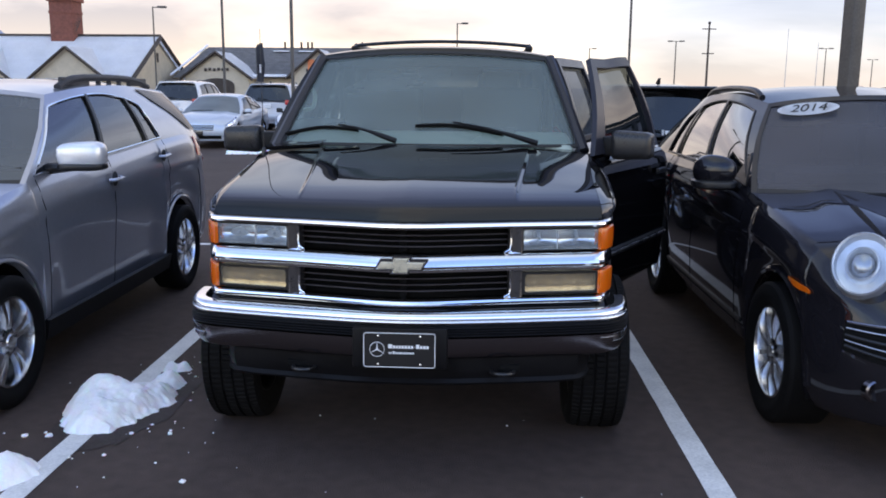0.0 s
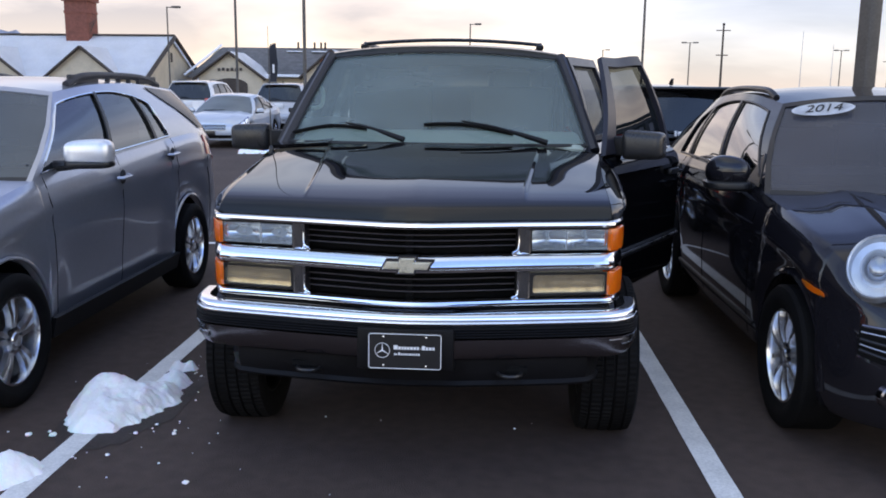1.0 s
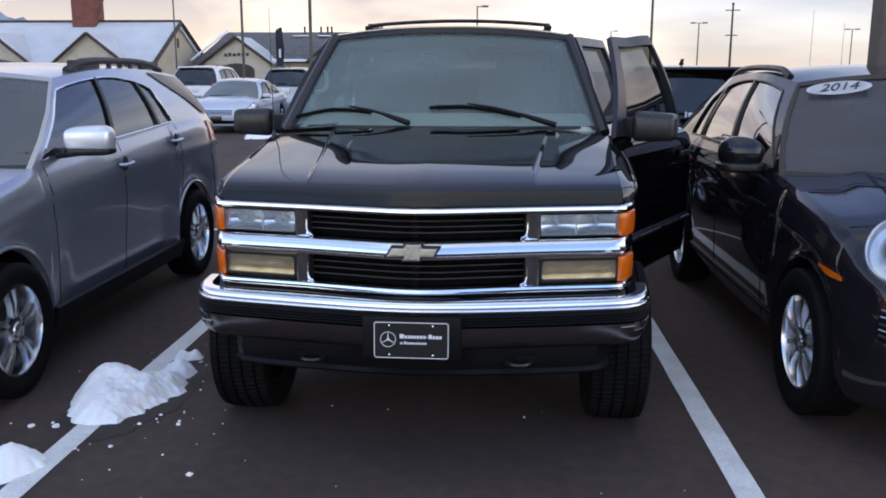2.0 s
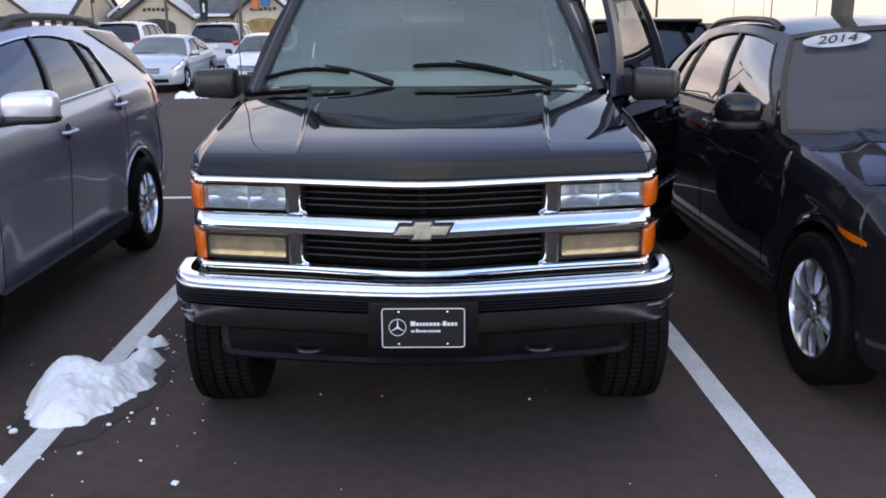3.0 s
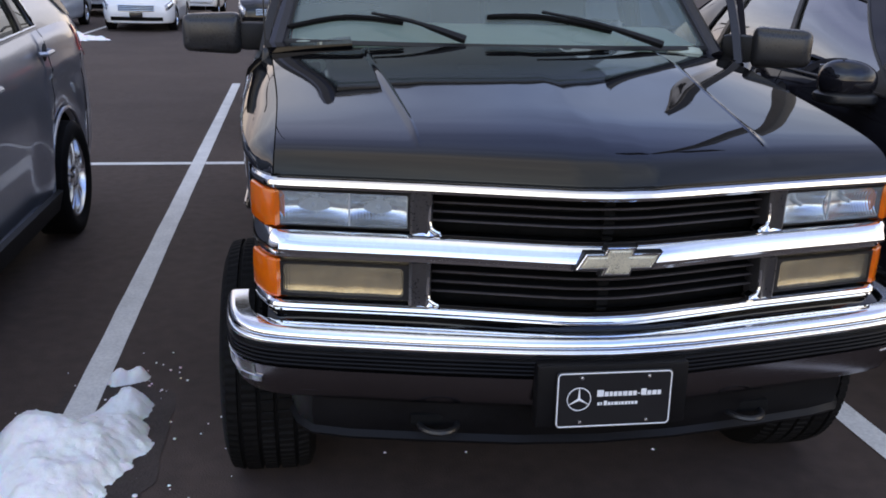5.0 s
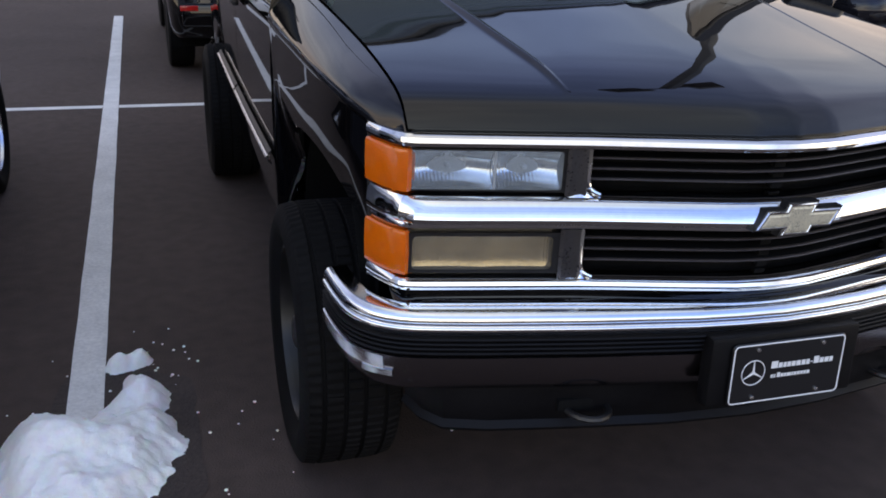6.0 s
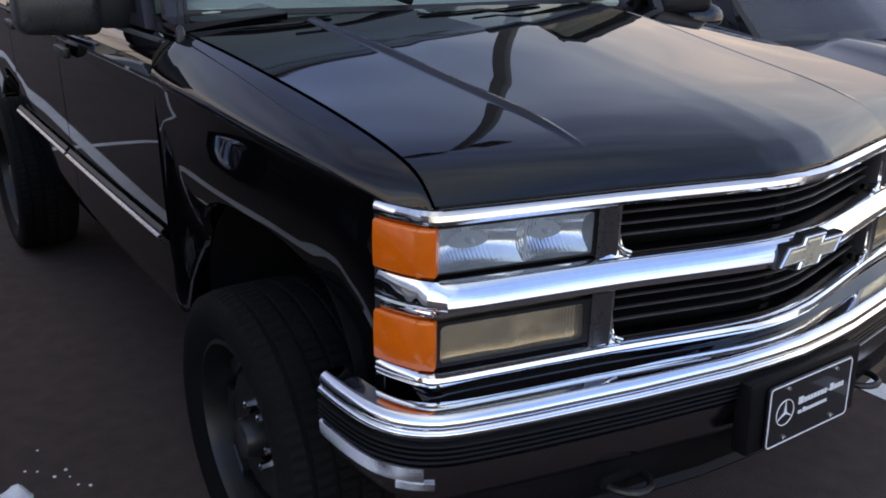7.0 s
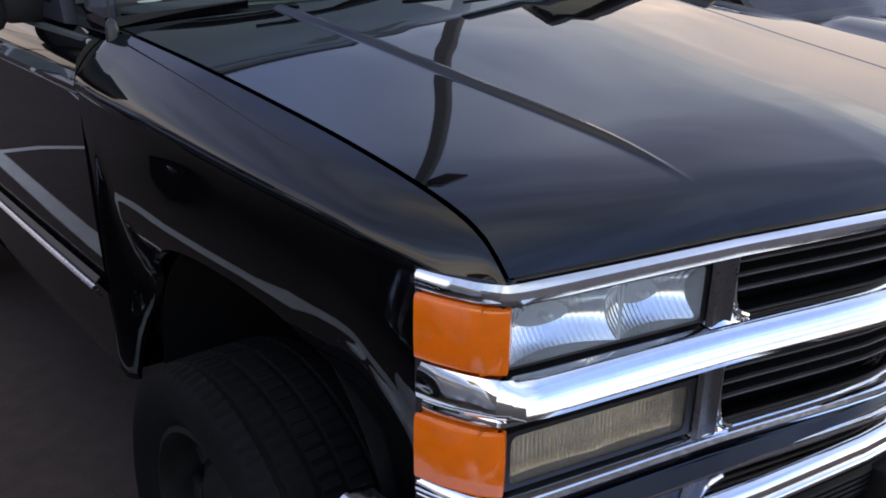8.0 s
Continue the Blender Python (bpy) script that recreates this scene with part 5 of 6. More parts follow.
            for y in (lerp(y0, y1, 0.22), lerp(y0, y1, 0.62)):
                for x in (-0.38, 0.38):
                    part("seat_back", boxed((x, y, belt + 0.06), (0.48, 0.16, 0.44), 0.05), g.get("seat", interior_dark), parent)
                    part("headrest", boxed((x, y + 0.02, belt + 0.35), (0.25, 0.09, 0.16), 0.035), g.get("seat", interior_dark), parent)


def nose_pt(shell, s, y, z):
    """A point on the shell's side at a length and a height."""
    low, high = min(shell.low(y), curve1(shell.shoulder, y) - 0.04), curve1(shell.shoulder, y)
    return shell.point(s, y, min(1, max(0, (z - low) / (high - low))))


def rounded(bm, size, power=0.55, nu=20, nv=12):
    """A soft-edged block."""
    pw = lambda c: math.copysign(abs(c) ** power, c)
    return sheet(lambda a, b: (size[0] / 2 * pw(math.cos(b)) * pw(math.cos(a)), size[1] / 2 * pw(math.cos(b)) * pw(math.sin(a)), size[2] / 2 * pw(math.sin(b))), steps(-math.pi, math.pi, nu), steps(-math.pi / 2, math.pi / 2, nv), bm)


def car_mirror(parent, s, x, y, z, size, cap, base, soft=0.55):
    bm = rounded(bmesh.new(), size, soft)
    for v in bm.verts:
        k = v.co.x / size[0] + 0.5
        v.co.z *= lerp(0.86, 1.04, k)
        v.co.y += 0.035 * k
        v.co.x *= s
    mir = part("side_mirror", bm, cap, parent, m=Matrix.Translation((s * x, y, z)))
    low = rounded(bmesh.new(), (size[0] * 1.01, size[1] * 1.02, size[2] * 0.34), 0.6)
    for v in low.verts:
        v.co.y += 0.035 * (v.co.x / size[0] + 0.5)
        v.co.x *= s
    part("mirror_base", low, base, mir, m=Matrix.Translation((0, 0, -size[2] * 0.40)))
    part("mirror_arm", tube(bmesh.new(), [(-s * size[0] * 0.85, 0.03, -size[2] * 0.52), (-s * size[0] * 0.2, 0, -size[2] * 0.42)], [0.034, 0.026], 8), base, mir)
    part("mirror_glass", boxed((0, size[1] * 0.5 + 0.012, 0), (size[0] * 0.72, 0.006, size[2] * 0.64), 0.003), mirror_mat, mir)
    return mir


def door_handles(shell, parent, spots, mat, z):
    for s in (-1, 1):
        for y in spots:
            x = shell.width(y) * 1.0
            h = part("door_handle", tube(bmesh.new(), [(s * (x - 0.005), y - 0.09, z), (s * (x + 0.03), y - 0.07, z), (s * (x + 0.034), y + 0.05, z + 0.004), (s * (x - 0.005), y + 0.09, z + 0.006)], 0.013, 8), mat, parent)
            part("handle_cup", lathe(bmesh.new(), [(0.0, 0.0), (0.004, 0.03), (0.0045, 0.045), (0.002, 0.05)], 16), interior_dark, h, m=Matrix.Translation((s * (x + 0.001), y - 0.01, z + 0.004)))


def seams(shell, parent, ys, k0=0.04, k1=1.0):
    """Door gaps: thin dark lines just proud of the skin."""
    for s in (-1, 1):
        for y in ys:
            pts = [Vector(shell.point(s, y, k)) + Vector((s * 0.0005, 0, 0)) for k in steps(k0, k1, 16)]
            part("door_gap", tube(bmesh.new(), pts, 0.0022, 5), seam_black, parent)


# -- silver SUV beside the truck
eq = Shell(hollow=0.040, length=4.77, half=0.915, nose=0.70, tail=0.84, round_f=0.75, round_r=0.5, arch=0.415, tyre=0.362, hubs=(0.96, 3.815), bow_f=0.16, bow_r=0.10, power=0.012, scuttle=1.2,
           sill=[(0, 0.24), (0.4, 0.22), (1.4, 0.235), (3.4, 0.25), (4.3, 0.30), (4.77, 0.34)],
           top=[(0, 0.95), (0.12, 1.03), (0.4, 1.09), (0.9, 1.15), (1.25, 1.195), (1.6, 1.20), (4.2, 1.29), (4.60, 1.27), (4.77, 1.10)],
           shoulder=[(0, 0.84), (0.15, 0.91), (0.5, 1.01), (0.95, 1.10), (1.4, 1.165), (2.0, 1.20), (3.0, 1.25), (3.6, 1.28), (4.2, 1.285), (4.62, 1.20), (4.77, 1.04)],
           crease=[(0, 0.7), (1.0, 0.93), (2.0, 1.02), (3.0, 1.04), (4.0, 1.06), (4.77, 1.04)],
           nose_line=[(0.2, 0.05), (0.5, 0.0), (0.8, 0.03), (1.0, 0.14)], tail_line=[(0.3, 0.03), (0.6, 0.0), (0.9, 0.05), (1.2, 0.14)],
           cabin=dict(base=(1.34, 4.60), roof=(2.16, 4.24), rail_x=[(0, 0.60), (0.3, 0.645), (0.8, 0.635), (1, 0.61)], rail_z=[(0, 1.645), (0.25, 1.695), (0.6, 1.70), (1, 1.65)], bulge=(0.22, 0.12), crown=0.045, window_v=(0.06, 0.9),
                      window=(1.46, 2.02, 3.50, 3.36), window_top=[(1.8, 0.78), (2.0, 0.83), (2.2, 0.87), (2.5, 0.89), (2.9, 0.87), (3.3, 0.72), (3.5, 0.50)], trim=chrome, screen=hazy_glass, rear_panes=[(4.26, 3.52, 4.40, 4.20)]))
silver = empty("silver_suv", pose(-3.085, -0.04, 0, 0, 0, 0), "silver-grey crossover SUV parked beside a white line", "car")
eq.build(silver, silver_paint)
eq.build_cabin(silver, silver_paint, suv_glass, [(0.47, 0.42), (0.87, 0.85)])
for s in (-1, 1):
    car_mirror(silver, s, 1.05, 1.64, 1.30, (0.27, 0.15, 0.165), mirror_chrome, satin_black)
door_handles(eq, silver, (2.44,), silver_paint, 1.075)
door_handles(eq, silver, (3.40,), silver_paint, 1.16)
seams(eq, silver, (1.46, 2.46, 3.52))
for s in (-1, 1):
    part("roof_rail", tube(bmesh.new(), spline([(s * 0.575, 2.40, 1.69), (s * 0.578, 2.52, 1.728), (s * 0.58, 2.66, 1.750), (s * 0.58, 3.0, 1.760), (s * 0.57, 3.5, 1.756), (s * 0.568, 3.8, 1.738), (s * 0.565, 4.05, 1.69)]), 0.026, 10), faded_plastic, silver)
    for ya, yb in ((2.45, 2.88), (3.62, 3.98)):
        part("rail_skirt", boxed((s * 0.572, (ya + yb) / 2, 1.730), (0.034, yb - ya, 0.06), 0.012), faded_plastic, silver)
    for ya in (3.06, 3.25, 3.44):
        part("rail_skirt", boxed((s * 0.572, ya, 1.735), (0.03, 0.035, 0.06), 0.008), faded_plastic, silver)
    part("sill_cladding", sheet(lambda y, k, s=s: (s * (0.905 - 0.03 * k), y, lerp(0.375, 0.255, k)), steps(1.36, 3.42, 4), [0, 0.2, 0.6, 1], thick=0.03), black_plastic, silver)
    part("tail_lamp", sheet(lambda a, z, s=s: tuple(Vector(eq.point(s, lerp(4.30, 4.74, a), lerp(0.82, 0.99, z))) + Vector((s * 0.008, 0.008 * a, 0))), steps(0, 1, 6), steps(0, 1, 4), thick=0.006), red_lens, silver)
    part("head_lamp", sheet(lambda a, z, s=s: tuple(Vector(eq.point(s, lerp(0.02, 0.75, a), lerp(0.78, 0.97, z))) + Vector((s * 0.005, -0.006, 0.004))), steps(0, 1, 6), steps(0, 1, 4), thick=0.006), lamp_grey, silver)
    part("bumper_gap", tube(bmesh.new(), [tuple(Vector(eq.point(s, 4.30, k)) + Vector((s * 0.001, 0, 0))) for k in steps(0.1, 0.8, 8)], 0.003, 5), seam_black, silver)
    for c in eq.hubs:
        wheel(silver, s * 0.825, c, eq.tyre, 0.225, 0.248, s, 5, alloy, tread=False)
        lipp = [(s * (eq.width(c + eq.arch * math.cos(a)) * 0.975), c + (eq.arch + 0.016) * math.cos(a), eq.tyre + (eq.arch + 0.016) * math.sin(a)) for a in steps(0.0, math.pi, 20)]
        part("arch_lip", tube(bmesh.new(), lipp, 0.012, 8), silver_paint, silver)

# -- black SUV on the other side
cy = Shell(length=4.85, half=0.965, nose=0.66, tail=0.80, round_f=0.95, round_r=0.6, arch=0.418, tyre=0.372, hubs=(0.925, 3.82), bow_f=0.22, bow_r=0.12, power=0.022, scuttle=1.4,
           sill=[(0, 0.26), (0.4, 0.23), (1.4, 0.25), (3.4, 0.26), (4.4, 0.32), (4.85, 0.38)],
           top=[(0, 0.80), (0.10, 0.90), (0.4, 1.02), (0.9, 1.105), (1.40, 1.165), (1.7, 1.17), (4.3, 1.20), (4.65, 1.14), (4.85, 0.98)],
           shoulder=[(0, 0.72), (0.12, 0.83), (0.45, 0.96), (0.9, 1.045), (1.4, 1.11), (1.9, 1.155), (2.6, 1.18), (3.4, 1.185), (3.9, 1.18), (4.4, 1.14), (4.7, 1.06), (4.85, 0.94)],
           crease=[(0, 0.75), (1.0, 0.92), (2.2, 0.98), (3.2, 1.01), (4.85, 1.02)],
           nose_line=[(0.2, 0.06), (0.45, 0.0), (0.7, 0.05), (0.9, 0.2)], tail_line=[(0.3, 0.04), (0.6, 0.0), (0.9, 0.06), (1.2, 0.16)],
           cabin=dict(base=(1.55, 4.42), roof=(2.22, 4.05), rail_x=[(0, 0.62), (0.3, 0.660), (0.75, 0.65), (1, 0.60)], rail_z=[(0, 1.622), (0.28, 1.675), (0.6, 1.668), (0.85, 1.63), (1, 1.575)], bulge=(0.30, 0.12), crown=0.058, window_v=(0.05, 0.9),
                      window=(1.66, 2.28, 3.78, 3.66), window_top=[(2.0, 0.80), (2.25, 0.86), (2.6, 0.90), (3.2, 0.88), (3.5, 0.78), (3.78, 0.52)], screen=sky_veil_glass))
cay = empty("black_suv", pose(2.785, 0.03, 0, 0, 0, 0), "glossy black luxury SUV with a white sticker in its windscreen", "car")
cy.build(cay, dark_metallic)
cy.build_cabin(cay, dark_metallic, bright_glass, [(0.445, 0.40), (0.86, 0.84)])
for s in (-1, 1):
    car_mirror(cay, s, 1.045, 1.80, 1.225, (0.25, 0.20, 0.20), dark_metallic, satin_black, 0.85)
    part("sail_panel", prism(bmesh.new(), [(0.0, 0.0), (0.26, 0.02), (0.17, 0.20)], 0.012, Matrix.Translation((s * (0.905 if s > 0 else 0.893), 1.66, 1.145)) @ Matrix.Rotation(radians(90), 4, "Z") @ Matrix.Rotation(radians(-s * 22), 4, "X")), satin_black, cay, smooth=False)
door_handles(cy, cay, (2.52, 3.46), dark_metallic, 1.085)
seams(cy, cay, (1.56, 2.64, 3.54))
for s in (-1, 1):
    part("roof_rail", tube(bmesh.new(), spline([(s * 0.60, 2.42, 1.655), (s * 0.606, 2.54, 1.695), (s * 0.61, 2.74, 1.710), (s * 0.608, 3.15, 1.714), (s * 0.60, 3.6, 1.692), (s * 0.585, 3.86, 1.62)]), 0.021, 10), satin_black, cay)
    part("sill_strip", tube(bmesh.new(), [(s * lerp(0.955, 0.95, t), lerp(1.42, 3.36, t), 0.40) for t in steps(0, 1, 6)], 0.012, 6), satin_black, cay)
    part("sill_cladding", sheet(lambda y, k, s=s: (s * (0.955 - 0.05 * k), y, lerp(0.39, 0.27, k)), steps(1.37, 3.38, 4), [0, 0.3, 1], thick=0.03), black_plastic, cay)
    for c in cy.hubs:
        wheel(cay, s * 0.842, c, cy.tyre, 0.255, 0.245, s, 10, alloy, tread=False)
        arch = [(s * (cy.width(c + cy.arch * math.cos(a)) * 0.972), c + (cy.arch + 0.012) * math.cos(a), cy.tyre + (cy.arch + 0.012) * math.sin(a)) for a in steps(-0.1, math.pi + 0.1, 20)]
        part("arch_lip", tube(bmesh.new(), arch, 0.016, 6), dark_metallic, cay)
    # lamp in the front corner
    face = Matrix.Translation((s * 0.765, 0.355, 0.950)) @ Vector((s * 0.46, -0.72, 0.52)).to_track_quat("X", "Z").to_matrix().to_4x4()
    squash = Matrix.Diagonal((1, 0.86, 1.02, 1))
    hl = part("head_lamp", lathe(bmesh.new(), [(-0.06, 0.150), (0.004, 0.150), (0.012, 0.144), (0.006, 0.136), (-0.03, 0.128), (-0.045, 0.05), (-0.045, 0.0)], 36), lamp_silver, cay, "clear oval head lamp", m=face @ squash)
    lens = part("lens", lathe(bmesh.new(), [(0.008, 0.145), (0.022, 0.118), (0.032, 0.07), (0.036, 0.0)], 32), bright_lens, hl)
    lens.visible_shadow = False
    part("projector", lathe(bmesh.new(), [(-0.04, 0.085), (0.0, 0.082), (0.006, 0.074), (-0.004, 0.066), (-0.03, 0.060)], 32), lamp_silver, hl)
    part("projector_lens", lathe(bmesh.new(), [(-0.03, 0.060), (-0.006, 0.055), (0.010, 0.040), (0.018, 0.02), (0.020, 0.0)], 32), smoked, hl, "dark projector lens")
    part("marker_lamp", sheet(lambda a, z, s=s: tuple(Vector(nose_pt(cy, s, lerp(0.46, 0.70, a), lerp(0.778, 0.808, a) + 0.030 * (z - 0.5) * math.sin(math.pi * lerp(0.18, 0.85, a)))) + Vector((s * 0.007, -0.003, 0))), steps(0, 1, 6), [0, 0.5, 1], thick=0.006), amber, cay)
    part("fog_lamp", lathe(bmesh.new(), [(-0.03, 0.05), (0.0, 0.05), (0.006, 0.042), (-0.01, 0.038), (-0.014, 0.0)], 20), dark_chrome, cay, m=Matrix.Translation((s * 0.74, 0.17, 0.42)) @ Matrix.Rotation(radians(-90 - s * 15), 4, "Z"))
    # side intake round the corner, with a bright upper slat
    def ip(a, z, o, s=s):
        if a < 0.4:
            edge = abs(nose_pt(cy, s, 0.0, z)[0])
            return tuple(Vector(cy.shape(s * lerp(0.34, edge, a / 0.4), 0.0, z)) + Vector((0, -o, 0)))
        return tuple(Vector(nose_pt(cy, s, 0.19 * ((a - 0.4) / 0.6) ** 1.4, z)) + Vector((s * o * 0.7, -o * 0.7, 0)))
    intake = part("air_intake", sheet(lambda a, z: ip(a, lerp(lerp(0.72, 0.70, a), lerp(0.51, 0.57, a), z), 0.006), steps(0, 1, 14), steps(0, 1, 4), thick=0.02, flip=s > 0), under_black, cay)
    for z, mt, rad in ((0.02, dark_chrome, 0.007), (0.22, strip_metal, 0.004), (0.45, satin_black, 0.007), (0.62, strip_metal, 0.003), (0.8, satin_black, 0.007)):
        part("intake_slat", tube(bmesh.new(), [ip(a, lerp(lerp(0.72, 0.70, a), lerp(0.51, 0.57, a), z), 0.011) for a in steps(0.02, 0.97, 14)], rad, 6), mt, intake)
grille = part("grille", sheet(lambda x, z: tuple(Vector(cy.shape(x, 0, z)) + Vector((0, -0.008, 0))), steps(-0.30, 0.30, 6), [0.46, 0.56, 0.66], thick=0.02), under_black, cay)
for z in (0.50, 0.55, 0.60):
    part("grille_slat", tube(bmesh.new(), [tuple(Vector(cy.shape(x, 0, z)) + Vector((0, -0.016, 0))) for x in steps(-0.30, 0.30, 4)], 0.008, 6), satin_black, grille)
part("hood_badge", lathe(bmesh.new(), [(0, 0.03), (0.006, 0.026), (0.008, 0.0)], 16), dark_chrome, cay, m=Matrix.Translation((0, 0.30, 0.955)) @ Matrix.Rotation(radians(80), 4, "Y"))
part("wiper", tube(bmesh.new(), [(-0.62, 1.42, 1.125), (-0.2, 1.26, 1.155), (0.15, 1.22, 1.150)], 0.012, 6), black_plastic, cay)

# year sticker on the windscreen
base_c = Vector(cy.end_pt(True, -0.66, 0.865))
tx = (Vector(cy.end_pt(True, -0.52, 0.865)) - Vector(cy.end_pt(True, -0.80, 0.865))).normalized()
tz = (Vector(cy.end_pt(True, -0.66, 0.93)) - Vector(cy.end_pt(True, -0.66, 0.84))).normalized()
tn = tx.cross(tz).normalized()
fm = Matrix((tx, tz, tn)).transposed().to_4x4()
fm.translation = base_c + tn * 0.012
bm = bmesh.new()
ov = [bm.verts.new((0.178 * math.cos(a), 0.066 * math.sin(a), 0.0)) for a in steps(0, math.tau, 36)[:-1]]
bm.faces.new(ov)
bmesh.ops.solidify(bm, geom=bm.faces[:], thickness=0.002)
sticker = part("year_sticker", bm, lead_white, cay, "white oval sticker with a model year", smooth=False, m=fm)
fc = bpy.data.curves.new("year", "FONT")
fc.body, fc.size, fc.align_x, fc.align_y, fc.extrude, fc.shear = "2014", 0.105, "CENTER", "CENTER", 0.0008, 0.25
fc.materials.append(satin_black)
fo = new("year_print", fc)
fo.parent = sticker
fo.matrix_basis = Matrix.Translation((0, 0, 0.004))

# -- cars further off


def suv_shell(length, half, high, belt):
    return Shell(length=length, half=half, nose=0.78, tail=0.90, round_f=0.55, round_r=0.3, arch=0.43, tyre=0.37, hubs=(0.95, length - 0.98), bow_f=0.12, bow_r=0.06, power=0.01, scuttle=1.2,
                 sill=[(0, 0.30), (1.4, 0.28), (length - 1.5, 0.28), (length, 0.40)],
                 top=[(0, 0.92), (0.12, 1.0), (0.5, 1.05), (1.25, 1.10), (1.6, 1.12), (length - 0.3, belt + 0.02), (length, belt - 0.05)],
                 shoulder=[(0, 0.82), (0.2, 0.93), (0.6, 1.0), (1.4, 1.05), (2.4, belt - 0.02), (length - 0.6, belt), (length - 0.1, belt - 0.02), (length, belt - 0.10)],
                 crease=[(0, 0.75), (length, 0.92)], nose_line=[(0.2, 0.04), (0.5, 0.0), (0.8, 0.02), (1.0, 0.10)], tail_line=[(0.3, 0.02), (0.6, 0.0), (0.9, 0.03), (1.2, 0.05)],
                 cabin=dict(base=(1.32, length - 0.12), roof=(2.05, length - 0.42), rail_x=[(0, half * 0.70), (0.4, half * 0.74), (1, half * 0.71)], rail_z=[(0, high - 0.10), (0.3, high - 0.05), (0.7, high - 0.055), (1, high - 0.09)], bulge=(0.16, 0.05), crown=0.05, window_v=(0.06, 0.88), window=(1.55, 2.15, length - 0.55, length - 0.70), window_top=[(2.0, 0.84), (2.6, 0.89), (length - 1.2, 0.88), (length - 0.6, 0.80)]))


def rear_suv(name, label, x, y_rear, paint, length=4.75, half=0.93, high=1.74, belt=1.14, detail=False):
    """An SUV with its tail towards -y."""
    sh = suv_shell(length, half, high, belt)
    ob = empty(name, pose(x, y_rear + length, 0, 0, 0, 180), label, "car")
    sh.build(ob, paint)
    sh.build_cabin(ob, paint, smoke_glass, [(0.36, 0.30), (0.70, 0.68)])
    L = sh.length
    for s in (-1, 1):
        part("tail_lamp", boxed((s * half * 0.82, L - 0.040, belt - 0.05), (0.24, 0.10, 0.16), 0.02), red_lens, ob)
        part("rear_reflector", boxed((s * half * 0.82, L + 0.046, 0.665), (0.15, 0.02, 0.045), 0.006), red_lens, ob)
        part("exhaust", lathe(bmesh.new(), [(-0.1, 0.035), (0.03, 0.035), (0.03, 0.028), (-0.1, 0.028)], 14, close=True), chrome, ob, m=Matrix.Translation((s * half * 0.62, L + 0.0, 0.36)) @ Matrix.Rotation(radians(90), 4, "Z"))
        if not detail:
            part("roof_rail", tube(bmesh.new(), [(s * half * 0.64, 2.4, high - 0.03), (s * half * 0.65, 2.5, high + 0.02), (s * half * 0.65, L - 1.0, high + 0.02), (s * half * 0.64, L - 0.85, high - 0.03)], 0.015, 6), satin_black, ob)
        for c in sh.hubs:
            wheel(ob, s * (half - 0.115), c, sh.tyre, 0.235, 0.22, s, 5, alloy, tread=False)
    part("rear_bumper", boxed((0, L - 0.02, 0.60), (half * 1.78, 0.14, 0.20), 0.04), black_plastic if detail else paint, ob)
    part("number_plate", boxed((0, L + 0.012, belt - 0.17), (0.31, 0.012, 0.155), 0.004), lead_white, ob, "pale plate with dark bars")
    part("spoiler", boxed((0, L - 0.40, high - 0.055), (half * 1.30, 0.24, 0.045), 0.018), paint, ob)
    part("rear_wiper", tube(bmesh.new(), [(0, L - 0.09, belt + 0.06), (0.34, L - 0.12, belt + 0.08)], 0.010, 6), black_plastic, ob)
    part("roof_aerial", tube(bmesh.new(), [(0, L - 0.75, high), (0, L - 0.70, high + 0.05), (0, L - 0.62, high + 0.055)], [0.03, 0.018, 0.006], 6), satin_black, ob)
    return ob, sh


dark_rear, jsh = rear_suv("dark_suv", "dark blue-black SUV seen from behind, pale lettering on its tailgate", 2.52, 6.75, black_paint_b, high=1.77, belt=1.16, detail=True)
bm = bmesh.new()
for k, (wd, hh) in enumerate(((0.018, 0.062), (0.036, 0.045), (0.036, 0.045), (0.036, 0.058))):
    box(bm, (0.06 - k * 0.045, jsh.length + 0.004 - 0.05, 1.235 - 0.03), (wd, 0.05, hh), 0.004)
part("tailgate_badge", bm, lead_white, dark_rear)
rear_suv("dark_suv", "dark SUV parked tail to tail with the lifted truck", -0.20, 6.62, black_paint_b, high=1.72, belt=1.12)
rear_suv("dark_suv", "dark SUV parked in the next row", 5.75, 6.9, black_paint_b, high=1.72)
rear_suv("white_suv", "white SUV seen from behind in the far row", -10.4, 27.6, white_paint, high=1.86, belt=1.2)
rear_suv("silver_suv", "pale silver SUV with red tail lamps in the far row", -7.0, 27.2, grey_paint, high=1.80, belt=1.18)
rear_suv("white_suv", "white SUV with red tail lamps behind the white saloon", -4.1, 27.4, white_paint, high=1.78, belt=1.16)


